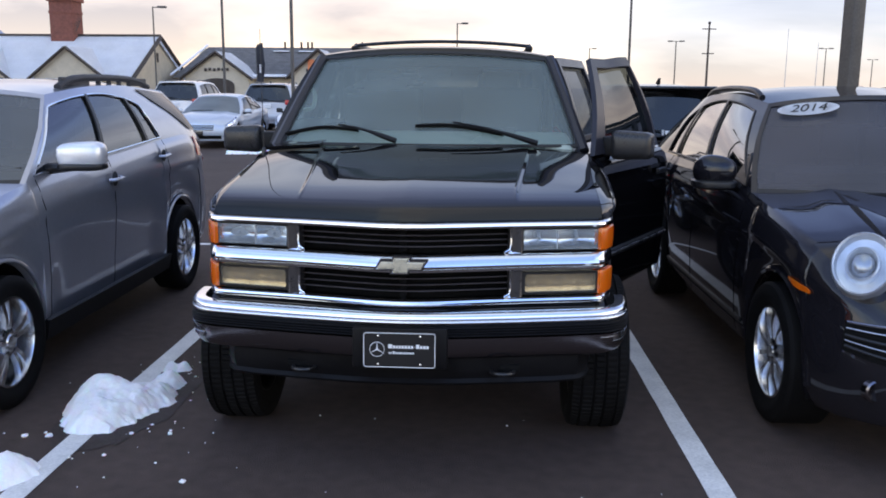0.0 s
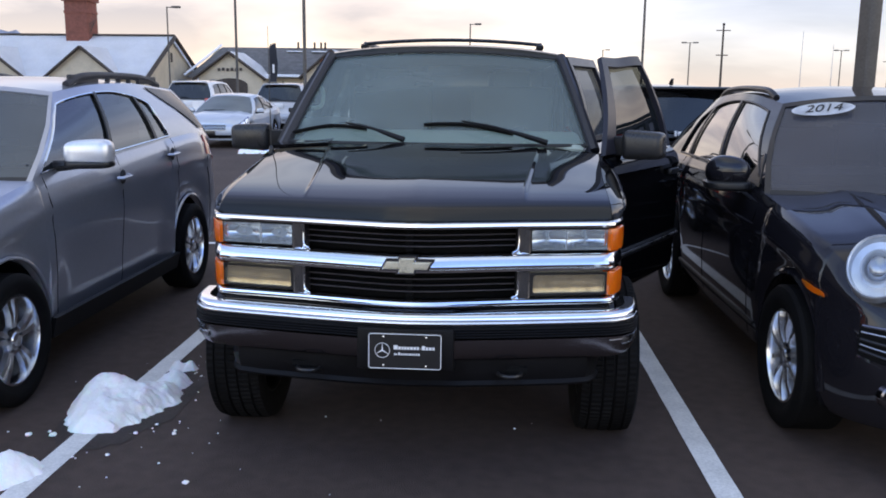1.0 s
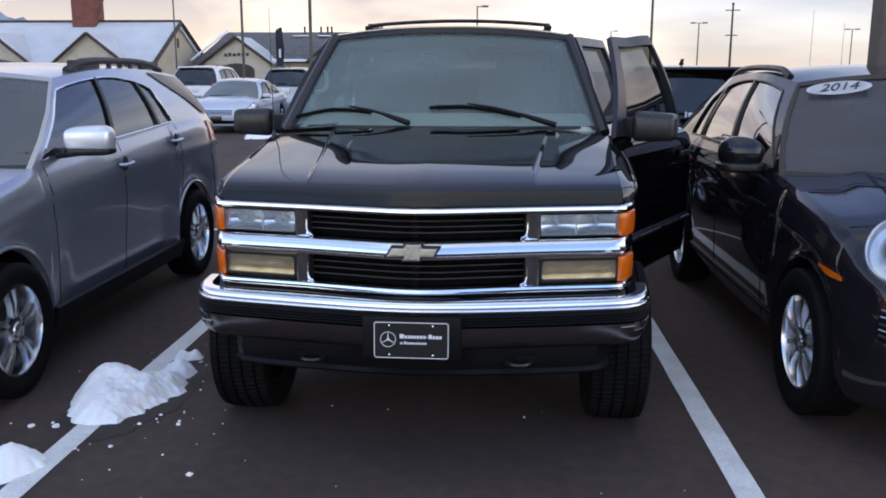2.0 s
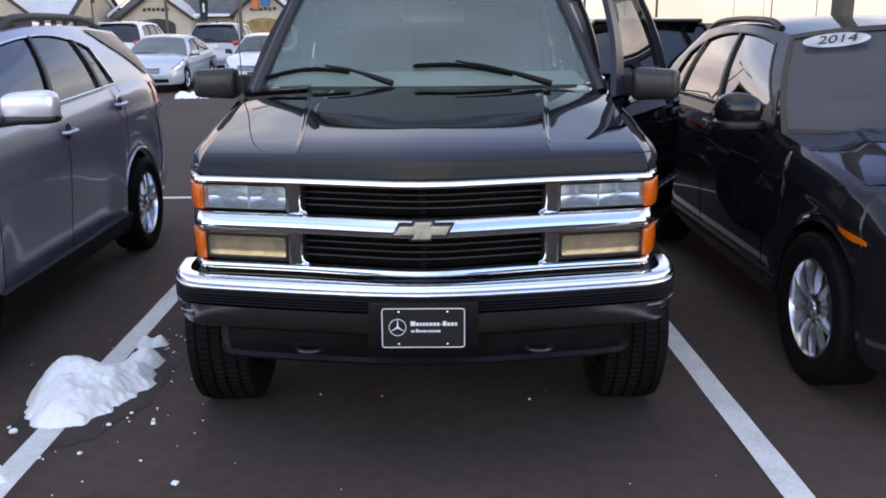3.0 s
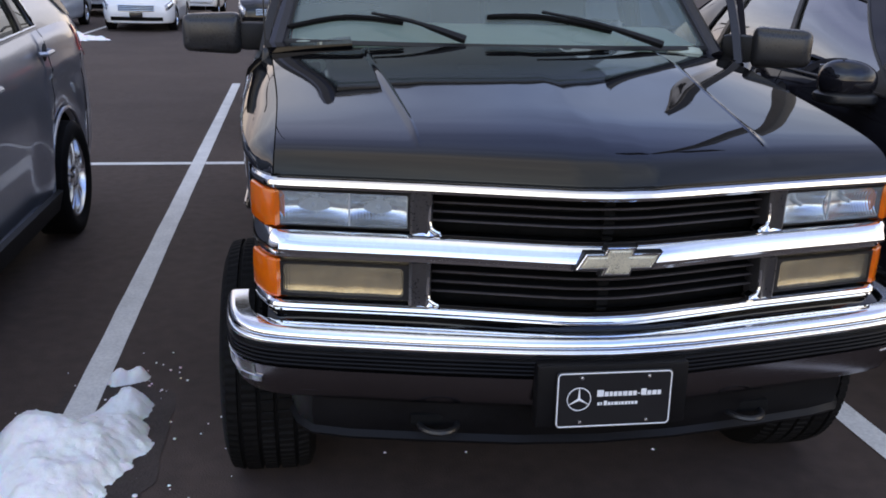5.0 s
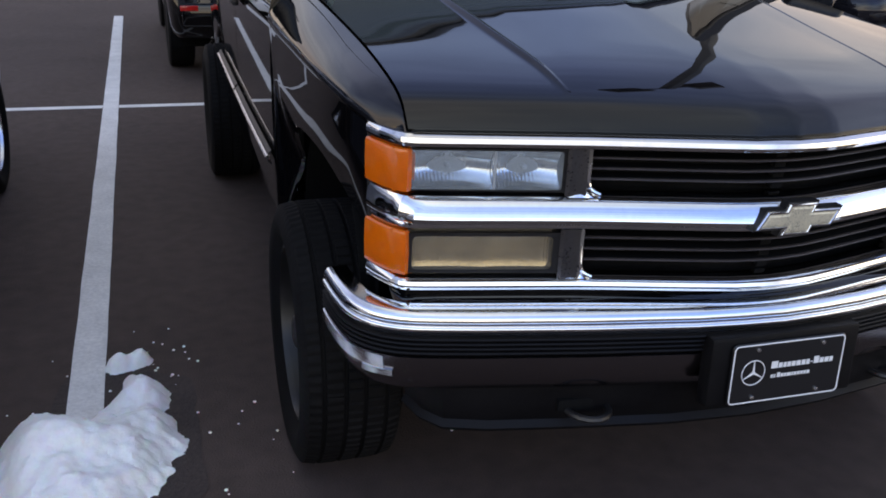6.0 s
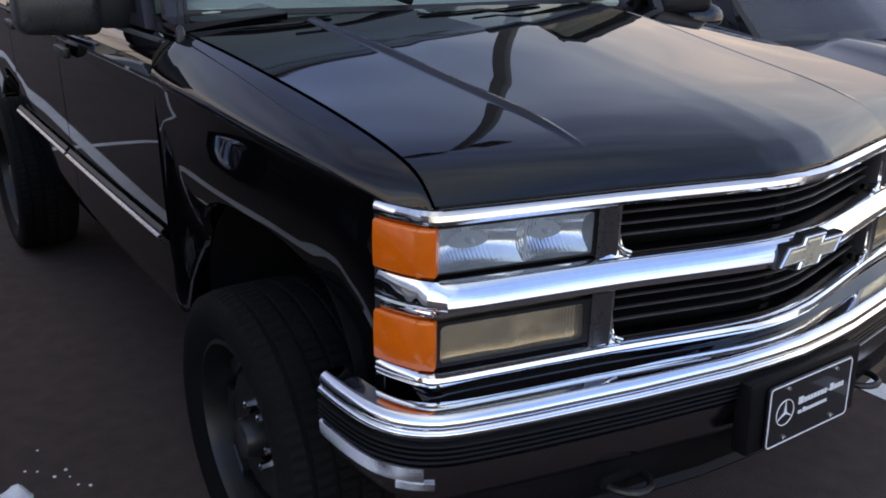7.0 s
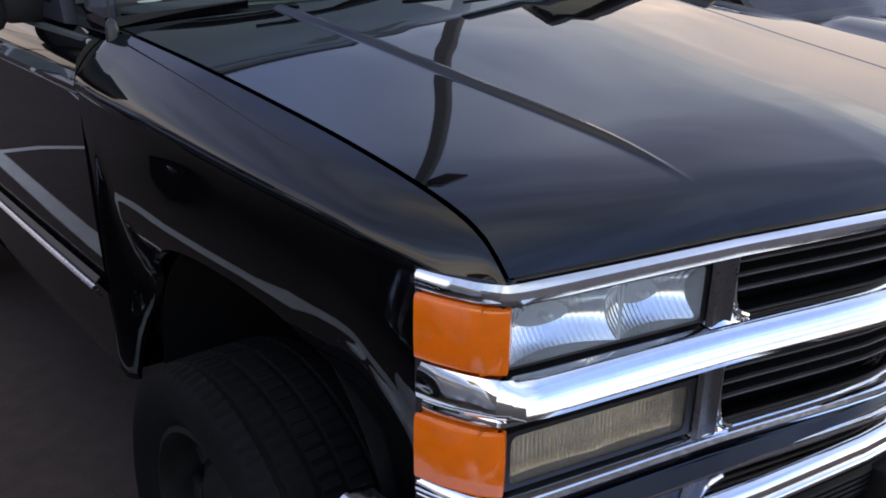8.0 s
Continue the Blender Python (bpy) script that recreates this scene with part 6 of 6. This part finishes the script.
def saloon(name, label, x, y_front, paint, length, half, high, grey):
    """A saloon with its nose towards -y."""
    sh = Shell(length=length, half=half, nose=0.72, tail=0.82, round_f=0.7, round_r=0.6, arch=0.37, tyre=0.325, hubs=(0.93, length - 1.05), bow_f=0.18, bow_r=0.12, power=0.02, scuttle=1.25,
               sill=[(0, 0.22), (1.4, 0.21), (length - 1.5, 0.22), (length, 0.34)],
               top=[(0, 0.70), (0.12, 0.78), (0.5, 0.88), (1.0, 0.96), (1.4, 0.99), (3.6, 1.06), (length - 0.6, 1.08), (length - 0.1, 1.05), (length, 0.95)],
               shoulder=[(0, 0.62), (0.15, 0.70), (0.6, 0.83), (1.2, 0.90), (2.4, 0.95), (3.6, 1.0), (length - 0.4, 1.01), (length, 0.88)],
               crease=[(0, 0.62), (1.0, 0.70), (length, 0.86)], nose_line=[(0.2, 0.05), (0.45, 0.0), (0.7, 0.05), (0.9, 0.16)], tail_line=[(0.3, 0.03), (0.6, 0.0), (0.9, 0.05), (1.1, 0.1)],
               cabin=dict(base=(1.28, length - 0.72), roof=(2.12, length - 1.50), rail_x=[(0, half * 0.62), (0.4, half * 0.68), (1, half * 0.62)], rail_z=[(0, high - 0.09), (0.4, high - 0.04), (1, high - 0.10)], bulge=(0.2, 0.14), crown=0.045, window_v=(0.06, 0.88), window=(1.50, 2.15, length - 1.05, length - 1.45), window_top=[(1.9, 0.78), (2.4, 0.87), (length - 1.6, 0.82), (length - 1.1, 0.6)], trim=chrome if grey else satin_black, screen=pale_screen if grey else hazy_glass))
    ob = empty(name, pose(x, y_front, 0, 0, 0, 0), label, "car")
    sh.build(ob, paint)
    sh.build_cabin(ob, paint, smoke_glass, [(0.50, 0.42)])
    for s in (-1, 1):
        car_mirror(ob, s, half + 0.09, 1.55, 0.99, (0.2, 0.1, 0.13), paint if grey else satin_black, satin_black)
        at = lambda a, z, o, s=s: tuple(Vector(sh.point(s, lerp(0.03, 0.72, a), lerp(lerp(0.66, 0.86, a), 0.985, z))) + Vector((s * o * 0.7, -o, o)))
        hl = part("head_lamp", sheet(lambda a, z: at(a, z, 0.008), steps(0, 1, 8), steps(0, 1, 4), thick=0.006), smoked, ob)
        for a0, a1 in ((0.08, 0.40), (0.48, 0.78)):
            part("reflector", sheet(lambda a, z: at(a, z, 0.013), steps(a0, a1, 4), steps(0.16, 0.84, 3), thick=0.004), reflector, hl)
        for c in sh.hubs:
            wheel(ob, s * (half - 0.105), c, sh.tyre, 0.21, 0.215, s, 5, alloy, tread=False)
    gr = part("grille", sheet(lambda x, z: tuple(Vector(sh.shape(x, 0, z)) + Vector((0, -0.012, 0))), steps(-0.42, 0.42, 8), [0.50, 0.60, 0.64], thick=0.02), under_black, ob)
    for z in (0.52, 0.56, 0.60, 0.64):
        part("grille_bar", tube(bmesh.new(), [tuple(Vector(sh.shape(x, 0, z)) + Vector((0, -0.024, 0))) for x in steps(-0.44, 0.44, 8)], 0.011, 6), chrome, gr)
    part("air_intake", sheet(lambda x, z: tuple(Vector(sh.shape(x, 0, z)) + Vector((0, -0.010, 0))), steps(-0.62, 0.62, 8), [0.27, 0.36], thick=0.02), under_black, ob)
    part("number_plate", boxed((0, -0.02, 0.42), (0.31, 0.012, 0.12), 0.004), plate_black, ob, "dark plate with bars")
    part("wiper", tube(bmesh.new(), [(-0.55, 1.30, 0.99), (0.1, 1.12, 1.01)], 0.010, 6), black_plastic, ob)
    return ob


saloon("silver_saloon", "pale silver saloon with a chrome grille in the far row", -7.22, 20.1, pale_silver, 4.82, 0.915, 1.47, True)
saloon("white_saloon", "white saloon with a black plate in the far row", -4.62, 21.3, white_paint, 4.45, 0.87, 1.48, False)
saloon("dark_saloon", "dark saloon at the end of the far row", -1.25, 20.4, black_paint_b, 4.6, 0.88, 1.46, False)

# ---- ground and sky's edge ----
bm = bmesh.new()
r = bmesh.ops.create_grid(bm, x_segments=40, y_segments=40, size=1.0)["verts"]
for v in r:
    v.co.x, v.co.y = math.copysign(abs(v.co.x) ** 3, v.co.x) * 1500, math.copysign(abs(v.co.y) ** 3, v.co.y) * 1500 + 20
tagged(part("ground", bm, asphalt, smooth=False), "dark worn asphalt of a car park", "ground", kind="structure")


def stripe(x0, y0, x1, y1, wd):
    d = Vector((x1 - x0, y1 - y0))
    n = Vector((d.y, -d.x)).normalized() * wd / 2
    bm = bmesh.new()
    cnt = max(2, int(d.length / 0.06))
    a = [bm.verts.new((x0 + d.x * t + n.x * (1 + 0.05 * noise.noise((t * 40, x0, 1))), y0 + d.y * t + n.y, 0.004)) for t in steps(0, 1, cnt)]
    b = [bm.verts.new((x0 + d.x * t - n.x * (1 + 0.05 * noise.noise((t * 40, x0, 7))), y0 + d.y * t - n.y, 0.004)) for t in steps(0, 1, cnt)]
    for i in range(cnt):
        bm.faces.new((a[i], b[i], b[i + 1], a[i + 1]))
    return tagged(part("parking_line", bm, line_paint, smooth=False), "worn white painted parking bay line", "line", "parking lines", "structure")


stripe(-1.64, -0.9, -1.64, 11.35, 0.115)
stripe(1.361, -0.9, 1.368, 11.35, 0.116)
for x in (-4.65, 4.38):
    stripe(x, -0.9, x, 11.35, 0.115)
for x0, x1 in ((-10, -4.71), (-4.59, -1.70), (-1.58, 1.31), (1.43, 4.32), (4.44, 10)):
    stripe(x0, 5.817, x1, 5.817, 0.10)
for x in (-11.4, -8.55, -5.70, -2.85, 0.0):
    stripe(x, 19.2, x, 26.0, 0.11)

# ---- snow ----


def snow_heap(name, label, bumps, lo, hi, step, seed):
    """Old heaped snow: a rough heightfield, cut off where it thins out."""
    def h(x, y):
        z = sum(a * math.exp(-(((x - bx) / rx) ** 2 + ((y - by) / ry) ** 2)) for bx, by, rx, ry, a in bumps)
        z += 0.034 * noise.fractal((x * 7 + seed, y * 7, 0.3), 0.9, 2.1, 5) + 0.003 * noise.noise((x * 36, y * 36, seed)) - 0.056
        return 0.19 * (z / 0.20) ** 0.82 + 0.003 * noise.noise((x * 60, y * 60, seed)) if z > 0 else z
    bm = bmesh.new()
    nx, ny = int((hi[0] - lo[0]) / step), int((hi[1] - lo[1]) / step)
    g = {}
    for i in range(nx + 1):
        for j in range(ny + 1):
            x, y = lo[0] + i * step, lo[1] + j * step
            z = h(x, y)
            if z > -0.02:
                g[i, j] = bm.verts.new((x + 0.3 * step * noise.noise((x * 50, y * 50, 2)), y + 0.3 * step * noise.noise((x * 50, y * 50, 5)), max(-0.004, z + 0.004)))
    for i in range(nx):
        for j in range(ny):
            q = [g.get(k) for k in ((i, j), (i + 1, j), (i + 1, j + 1), (i, j + 1))]
            if all(q):
                bm.faces.new(q)
    loose = [v for v in bm.verts if not v.link_faces]
    for v in loose:
        bm.verts.remove(v)
    return tagged(part(name, bm, snow_mat), label, "snow", kind="stuff")


snow_heap("snow_heap", "heap of old white snow lying across a parking line", [(-1.67, 0.90, 0.155, 0.23, 0.20), (-1.60, 0.64, 0.15, 0.13, 0.10), (-1.47, 1.03, 0.115, 0.20, 0.12), (-1.445, 1.29, 0.085, 0.085, 0.105), (-1.495, 1.41, 0.04, 0.07, 0.065), (-1.545, 1.545, 0.060, 0.055, 0.080), (-1.455, 1.560, 0.055, 0.048, 0.074), (-1.77, 1.02, 0.10, 0.16, 0.09)], (-2.2, 0.2), (-1.0, 2.0), 0.009, 3)
snow_heap("snow_heap", "smaller heap of snow on a parking line", [(-1.87, 0.10, 0.17, 0.14, 0.105), (-1.73, 0.06, 0.10, 0.12, 0.080), (-2.04, -0.02, 0.16, 0.14, 0.11), (-1.80, -0.06, 0.10, 0.08, 0.075)], (-2.5, -0.45), (-1.4, 0.45), 0.010, 9)
snow_heap("snow_heap", "scattered snow at the foot of the far row", [(-5.55, 18.9, 0.26, 0.20, 0.22), (-5.98, 19.15, 0.20, 0.16, 0.16), (-5.10, 18.75, 0.34, 0.12, 0.12), (-5.80, 18.5, 0.22, 0.12, 0.14), (-5.35, 18.5, 0.16, 0.10, 0.12)], (-7.2, 18.0), (-4.0, 20.0), 0.03, 5)
def melt(a, r):
    e = 1 + 0.22 * noise.noise((math.cos(a) * 2.4, math.sin(a) * 2.4, 1.0)) + 0.10 * noise.noise((math.cos(a) * 9, math.sin(a) * 9, 4.0))
    return (-1.56 + 0.28 * r * e * math.cos(a) + 0.05 * math.sin(a), 0.95 + 0.60 * r * e * math.sin(a), 0.003)


tagged(part("meltwater", sheet(melt, steps(0, math.tau, 60), [0.0, 0.5, 1.0]), wet_asphalt), "dark damp asphalt round the melting snow", "damp patch", kind="structure")
rng = random.Random(4)
LUMPS = [(-1.91, 0.50, 0.017), (-1.79, 0.505, 0.019), (-1.83, 0.55, 0.009), (-1.21, 0.57, 0.012), (-1.22, 0.61, 0.008), (-0.97, 0.04, 0.014), (-1.43, 0.30, 0.010), (-1.40, 0.56, 0.012), (-1.34, 0.68, 0.009)]
for k in range(84):
    x, y = (rng.gauss(-1.36, 0.05), rng.gauss(1.50, 0.16)) if k >= 64 else (rng.gauss(-1.40, 0.16), rng.gauss(0.75, 0.34)) if k >= 34 else (rng.uniform(-2.1, -1.0), rng.uniform(0.1, 2.0)) if k < 24 else (rng.uniform(-1.2, 1.2), rng.uniform(-0.4, 0.9))
    r0 = rng.uniform(0.0025, 0.0065)
    if k < len(LUMPS):
        x, y, r0 = LUMPS[k]
    bm = bmesh.new()
    bmesh.ops.create_icosphere(bm, subdivisions=2, radius=r0)
    for v in bm.verts:
        v.co *= 1 + 0.35 * noise.noise(v.co * 120 + Vector((k, 0, 0)))
        v.co.z *= 0.6
    ob = part("snow_crumb", bm, snow_mat, m=pose(x, y, r0 * 0.4))
    tagged(ob, "small crumb of snow on the asphalt", "snow", "snow crumbs")

# ---- lamp posts ----


def lamp_post(x, y, high, r=0.06, heads=2, turn=0.0, square=False, label="dark steel car park lamp post"):
    ob = empty("lamp_post", pose(x, y, 0, 0, 0, turn), label, "lamp post", "lamp posts")
    if square:
        part("mast", boxed((0, 0, high / 2), (2 * r, 2 * r, high), 0.012), pole_steel, ob)
        part("base", lathe(bmesh.new(), [(0.0, 0.30), (0.70, 0.30), (0.74, 0.26), (0.74, 0.0)], 24), line_paint, ob, "concrete foot", m=Matrix.Rotation(radians(-90), 4, "Y"))
    else:
        part("mast", tube(bmesh.new(), [(0, 0, 0), (0, 0, high)], [r, r * 0.75], 8), pole_steel, ob)
    for s in ((-1, 1) if heads == 2 else (1,)) if heads else ():
        part("arm", boxed((s * 0.22, 0, high - 0.05), (0.44, 0.05, 0.07), 0.01), pole_steel, ob)
        hd = part("lamp_head", boxed((s * 0.72, 0, high - 0.02), (0.62, 0.38, 0.14), 0.03), pole_steel, ob)
        part("lamp_glass", boxed((s * 0.72, 0, high - 0.095), (0.50, 0.30, 0.02), 0.006), lamp_grey, hd)
    return ob


lamp_post(4.11, 5.80, 6.9, 0.075, 2, 20, True, "tall square lamp post with two heads beside parked cars")
for x, y, high, r, heads, turn in ((-24.2, 64, 7.5, 0.07, 1, 0), (-10.95, 36, 9.0, 0.065, 2, 0), (-5.85, 26.2, 9.0, 0.065, 2, 30), (-1.5, 80, 7.5, 0.08, 1, 0), (6.98, 36, 9.5, 0.06, 2, 0), (25.2, 109.6, 7.5, 0.09, 2, 0), (50.6, 127.5, 7.5, 0.09, 2, 0), (78, 175, 7.5, 0.11, 2, 0), (17.3, 132, 7.5, 0.10, 1, 0)):
    lamp_post(x, y, high, r, heads, turn)
ut = empty("utility_pole", pose(29.3, 110, 0), "tall wooden utility pole with crossarms", "utility pole")
part("mast", tube(bmesh.new(), [(0, 0, 0), (0, 0, 9.7)], [0.16, 0.11], 8), timber, ut)
for z, w2 in ((9.0, 0.9), (6.0, 0.75)):
    part("crossarm", boxed((0, 0, z), (w2 * 2, 0.12, 0.12), 0.02), timber, ut)
part("insulator", boxed((0, 0, 9.75), (0.3, 0.2, 0.3), 0.05), timber, ut)
for x, y, high in ((42.5, 120, 9.7), (48.5, 125, 8.2), (13.2, 120, 5.2)):
    mt = tube(bmesh.new(), [(x, y, 0), (x, y, high)], [0.06, 0.03], 6)
    tagged(part("thin_mast", mt, lamp_grey), "thin grey mast in the distance", "mast", "thin masts")

# feather banner
bn = empty("feather_banner", pose(-12.65, 50, 0), "black feather banner on a thin pole", "banner")
part("banner_pole", tube(bmesh.new(), [(-0.3, 0, 0), (-0.3, 0, 3.9), (-0.2, 0, 4.15), (0.05, 0, 4.2)], 0.02, 6), pole_steel, bn)
part("banner_cloth", sheet(lambda a, z: (-0.28 + a * lerp(0.5, 0.36, abs(z - 3.0) / 1.2), 0.06 * math.sin(z * 3 + a), z + 0.18 * a * (1 if z > 3.5 else 0)), steps(0, 1, 4), steps(1.9, 4.05, 10), thick=0.01), banner_mat, bn)
part("banner_print", boxed((-0.05, -0.06, 2.7), (0.12, 0.01, 0.5), 0.0), lead_white, bn, smooth=False)

# ---- buildings ----


def gable_wall(y, x, half, eave, peak, depth, parent, name="gable"):
    g = part(name, prism(bmesh.new(), [(x - half, 0), (x + half, 0), (x + half, eave), (x, peak), (x - half, eave)], depth, Matrix.Translation((0, y, 0))), stucco, parent, smooth=False)
    over = 0.5
    for s in (-1, 1):
        dx, dz = half + over, (peak - eave) * (half + over) / half
        bm = bmesh.new()
        vs = [bm.verts.new(p) for p in ((x, y - 0.4, peak + 0.15), (x + s * dx, y - 0.4, peak + 0.15 - dz), (x + s * dx, y + depth, peak + 0.15 - dz), (x, y + depth, peak + 0.15))]
        bm.faces.new(vs)
        bmesh.ops.solidify(bm, geom=bm.faces[:], thickness=0.25)
        part("gable_roof", bm, snow_roof if s > 0 or name == "dormer" else shingle, parent, smooth=False)
        part("barge_board", tube(bmesh.new(), [(x, y - 0.45, peak + 0.02), (x + s * dx, y - 0.45, peak + 0.02 - dz)], 0.16, 4), timber, parent)
    return g


ba = empty("shop_building", pose(0, 0, 0), "low tan building with a long snow-covered roof and dormers", "building")
x1, yf, yr, yb2, ez, rz = -34.5, 85.0, 93.0, 101.5, 2.55, 6.75
bm = bmesh.new()
outl = [(yf, 0), (yb2, 0), (yb2, ez), (yr, rz), (yf, ez)]
a = [bm.verts.new((x1, y, z)) for y, z in outl]
b = [bm.verts.new((x1 - 60, y, z)) for y, z in outl]
bm.faces.new(a)
bm.faces.new(b[::-1])
for i in range(5):
    bm.faces.new((a[i], b[i], b[(i + 1) % 5], a[(i + 1) % 5]))
part("wall", bm, stucco, ba, smooth=False)
for (ya, za), (yb, zb) in (((yf - 0.9, ez - 0.48), (yr, rz)), ((yb2 + 0.9, ez - 0.44), (yr, rz))):
    bm = bmesh.new()
    vs4 = [bm.verts.new(p) for p in ((x1 + 0.3, ya, za + 0.14), (x1 + 0.3, yb, zb + 0.14), (x1 - 61, yb, zb + 0.14), (x1 - 61, ya, za + 0.14))]
    bm.faces.new(vs4)
    bmesh.ops.solidify(bm, geom=bm.faces[:], thickness=0.28)
    part("roof", bm, snow_roof, ba, smooth=False)
    part("barge_board", tube(bmesh.new(), [(x1 + 0.5, ya, za), (x1 + 0.5, yb, zb)], 0.26, 4), timber, ba)
part("ridge_tiles", boxed((x1 - 30, yr, rz + 0.2), (61, 0.5, 0.22), 0.05), timber, ba)
part("gable_vent", boxed((x1 + 0.04, yr, 4.6), (0.1, 0.45, 1.0), 0.02), timber, ba)
for xd in (-40.4, -50.2, -60):
    gable_wall(84.2, xd, 3.5, 2.5, 5.3, 6.0, ba, "dormer")
chim = part("chimney", boxed((-44.3, 93.0, 7.6), (2.5, 2.5, 6.2), 0.03), brick_mat, ba, "red brick chimney")
part("chimney_cap", boxed((-44.3, 93.0, 10.65), (2.9, 2.9, 0.45), 0.05), brick_mat, chim)
part("chimney_band", boxed((-44.3, 93.0, 9.3), (2.62, 2.62, 0.3), 0.03), brick_mat, chim)
for k in range(5):
    part("iron_scroll", tube(bmesh.new(), [(-42.9 + 0.9 * math.sin(t * 2.6) * (0.4 + 0.15 * k), 91.7, 7.0 + 0.25 * k + 1.1 * t) for t in steps(0, 1, 6)], 0.03, 5), timber, chim)

bb = empty("shop_building", pose(0, 0, 0), "low tan building with a dark shingle roof, snow along its eaves", "building")
part("wall", boxed((-18.5, 103, 1.4), (27, 14, 2.8), 0.02), stucco, bb)
for s in (-1, 1):
    bm = bmesh.new()
    vs4 = [bm.verts.new(p) for p in ((-33.8, 105 + s * 9.6, 2.5), (-3.0, 105 + s * 9.6, 2.5), (-5.2, 105, 6.25), (-32.4, 105, 6.25))]
    bm.faces.new(vs4)
    bmesh.ops.solidify(bm, geom=bm.faces[:], thickness=0.3)
    part("roof", bm, shingle, bb, smooth=False)
part("end_wall", prism(bmesh.new(), [(0, 2.5), (18, 2.5), (9, 6.1)], 0.4, Matrix.Translation((-32.6, 96, 0)) @ Matrix.Rotation(radians(90), 4, "Z")), stucco, bb, smooth=False)
for x0, xx, yy, zz, hh in ((-27.6, -21.0, 95.3, 2.78, 0.30), (-21.5, -13, 95.35, 2.76, 0.22), (-14, -4, 95.35, 2.76, 0.2)):
    part("eave_snow", boxed(((x0 + xx) / 2, yy, zz), (xx - x0, 1.1, hh), 0.08), snow_roof, bb)
for x0, xx in ((-24.0, -22.2), (-21.0, -18.5)):
    part("ridge_snow", boxed(((x0 + xx) / 2, 103.4, 5.75), (xx - x0, 0.8, 0.12), 0.04, Matrix()), snow_roof, bb)
part("verge_snow", tube(bmesh.new(), [(-33.9, 95.3, 2.8), (-32.5, 105, 6.5)], 0.14, 5), snow_roof, bb)
for xg, half, eave, peak in ((-28.0, 3.5, 2.65, 5.2), (-16.8, 3.0, 2.9, 5.5)):
    gable_wall(93.0, xg, half, eave, peak, 6.0, bb)
    bm = prism(bmesh.new(), [(xg - 1.9, 0), (xg + 1.9, 0), (xg + 1.9, 1.75)] + [(xg + 1.9 * math.cos(a), 1.75 + 0.7 * math.sin(a)) for a in steps(0.2, math.pi - 0.2, 8)] + [(xg - 1.9, 1.75)], 0.2, Matrix.Translation((0, 92.85, 0)))
    # arched windows; the right one has its warm interior light as surface colour
    part("arch_window", bm, timber if xg < -20 else warm_arch, bb, smooth=False)
    for k in range(6):
        part("sign_bar", boxed((xg - 1.2 + k * 0.48, 92.9, 3.35 + 0.05 * (k % 2)), (0.3, 0.1, 0.32), 0.02), timber, bb)
sign_or = material("orange_sign", (0.75, 0.22, 0.08), 0.6, vary=0.1)
sign_bl = material("blue_sign", (0.06, 0.20, 0.45), 0.6, vary=0.1)
part("sign_panel", boxed((-17.6, 92.8, 3.9), (0.7, 0.1, 1.2), 0.05), sign_or, bb)
part("sign_panel", boxed((-16.5, 92.8, 4.1), (0.9, 0.1, 0.9), 0.2), sign_bl, bb)
for xv in (-20.9, -20.1, -19.6, -22.9, -13.5):
    part("roof_vent", boxed((xv, 104.6, 6.5), (0.22, 0.22, 0.8), 0.03), timber, bb)

# ---- distance ----
bm = sheet(lambda u, v: (lerp(-1500, -560, u), 1150 + 260 * v, (150 * math.sin(min(1, (1 - u) * 2.2) * math.pi / 2) ** 1.2 * (1 + 0.35 * noise.fractal((u * 6, v * 3, 1.7), 0.8, 2.0, 5))) * math.sin(math.pi * min(1, v * 0.5)) - 2), steps(0, 1, 70), steps(0, 1, 20))
tagged(part("mountain", bm, mountain_mat), "snow-dusted mountain slope in the distance", "mountain", kind="structure")


def bare_shrub(x, y, high, seed):
    rg = random.Random(seed)
    ob = empty("bare_tree", pose(x, y, 0), "bare leafless winter tree between buildings", "tree", "bare trees")
    part("trunk", tube(bmesh.new(), [(0, 0, 0), (0.05, 0, high * 0.35), (0.1, 0, high * 0.5)], [0.10, 0.07, 0.05], 6), twig_mat, ob)
    bm = bmesh.new()
    for k in range(70):
        a, t = rg.uniform(0, math.tau), rg.uniform(0.25, 0.5)
        p0 = Vector((0.05, 0, high * t))
        d = Vector((math.cos(a) * rg.uniform(0.3, 1.0), math.sin(a) * 0.6, rg.uniform(0.6, 1.2)))
        p1 = p0 + d * high * 0.22
        p2 = p1 + (d + Vector((rg.uniform(-0.5, 0.5), rg.uniform(-0.5, 0.5), rg.uniform(0, 0.5)))) * high * 0.16
        tube(bm, [p0, p1, p2], [0.035, 0.022, 0.01], 4)
    part("crown", bm, twig_mat, ob)


for x, y, hh, sd in ((-33.0, 118, 6.4, 1), (-31.0, 122, 6.8, 2), (-35.5, 125, 6.5, 3)):
    bare_shrub(x, y, hh, sd)
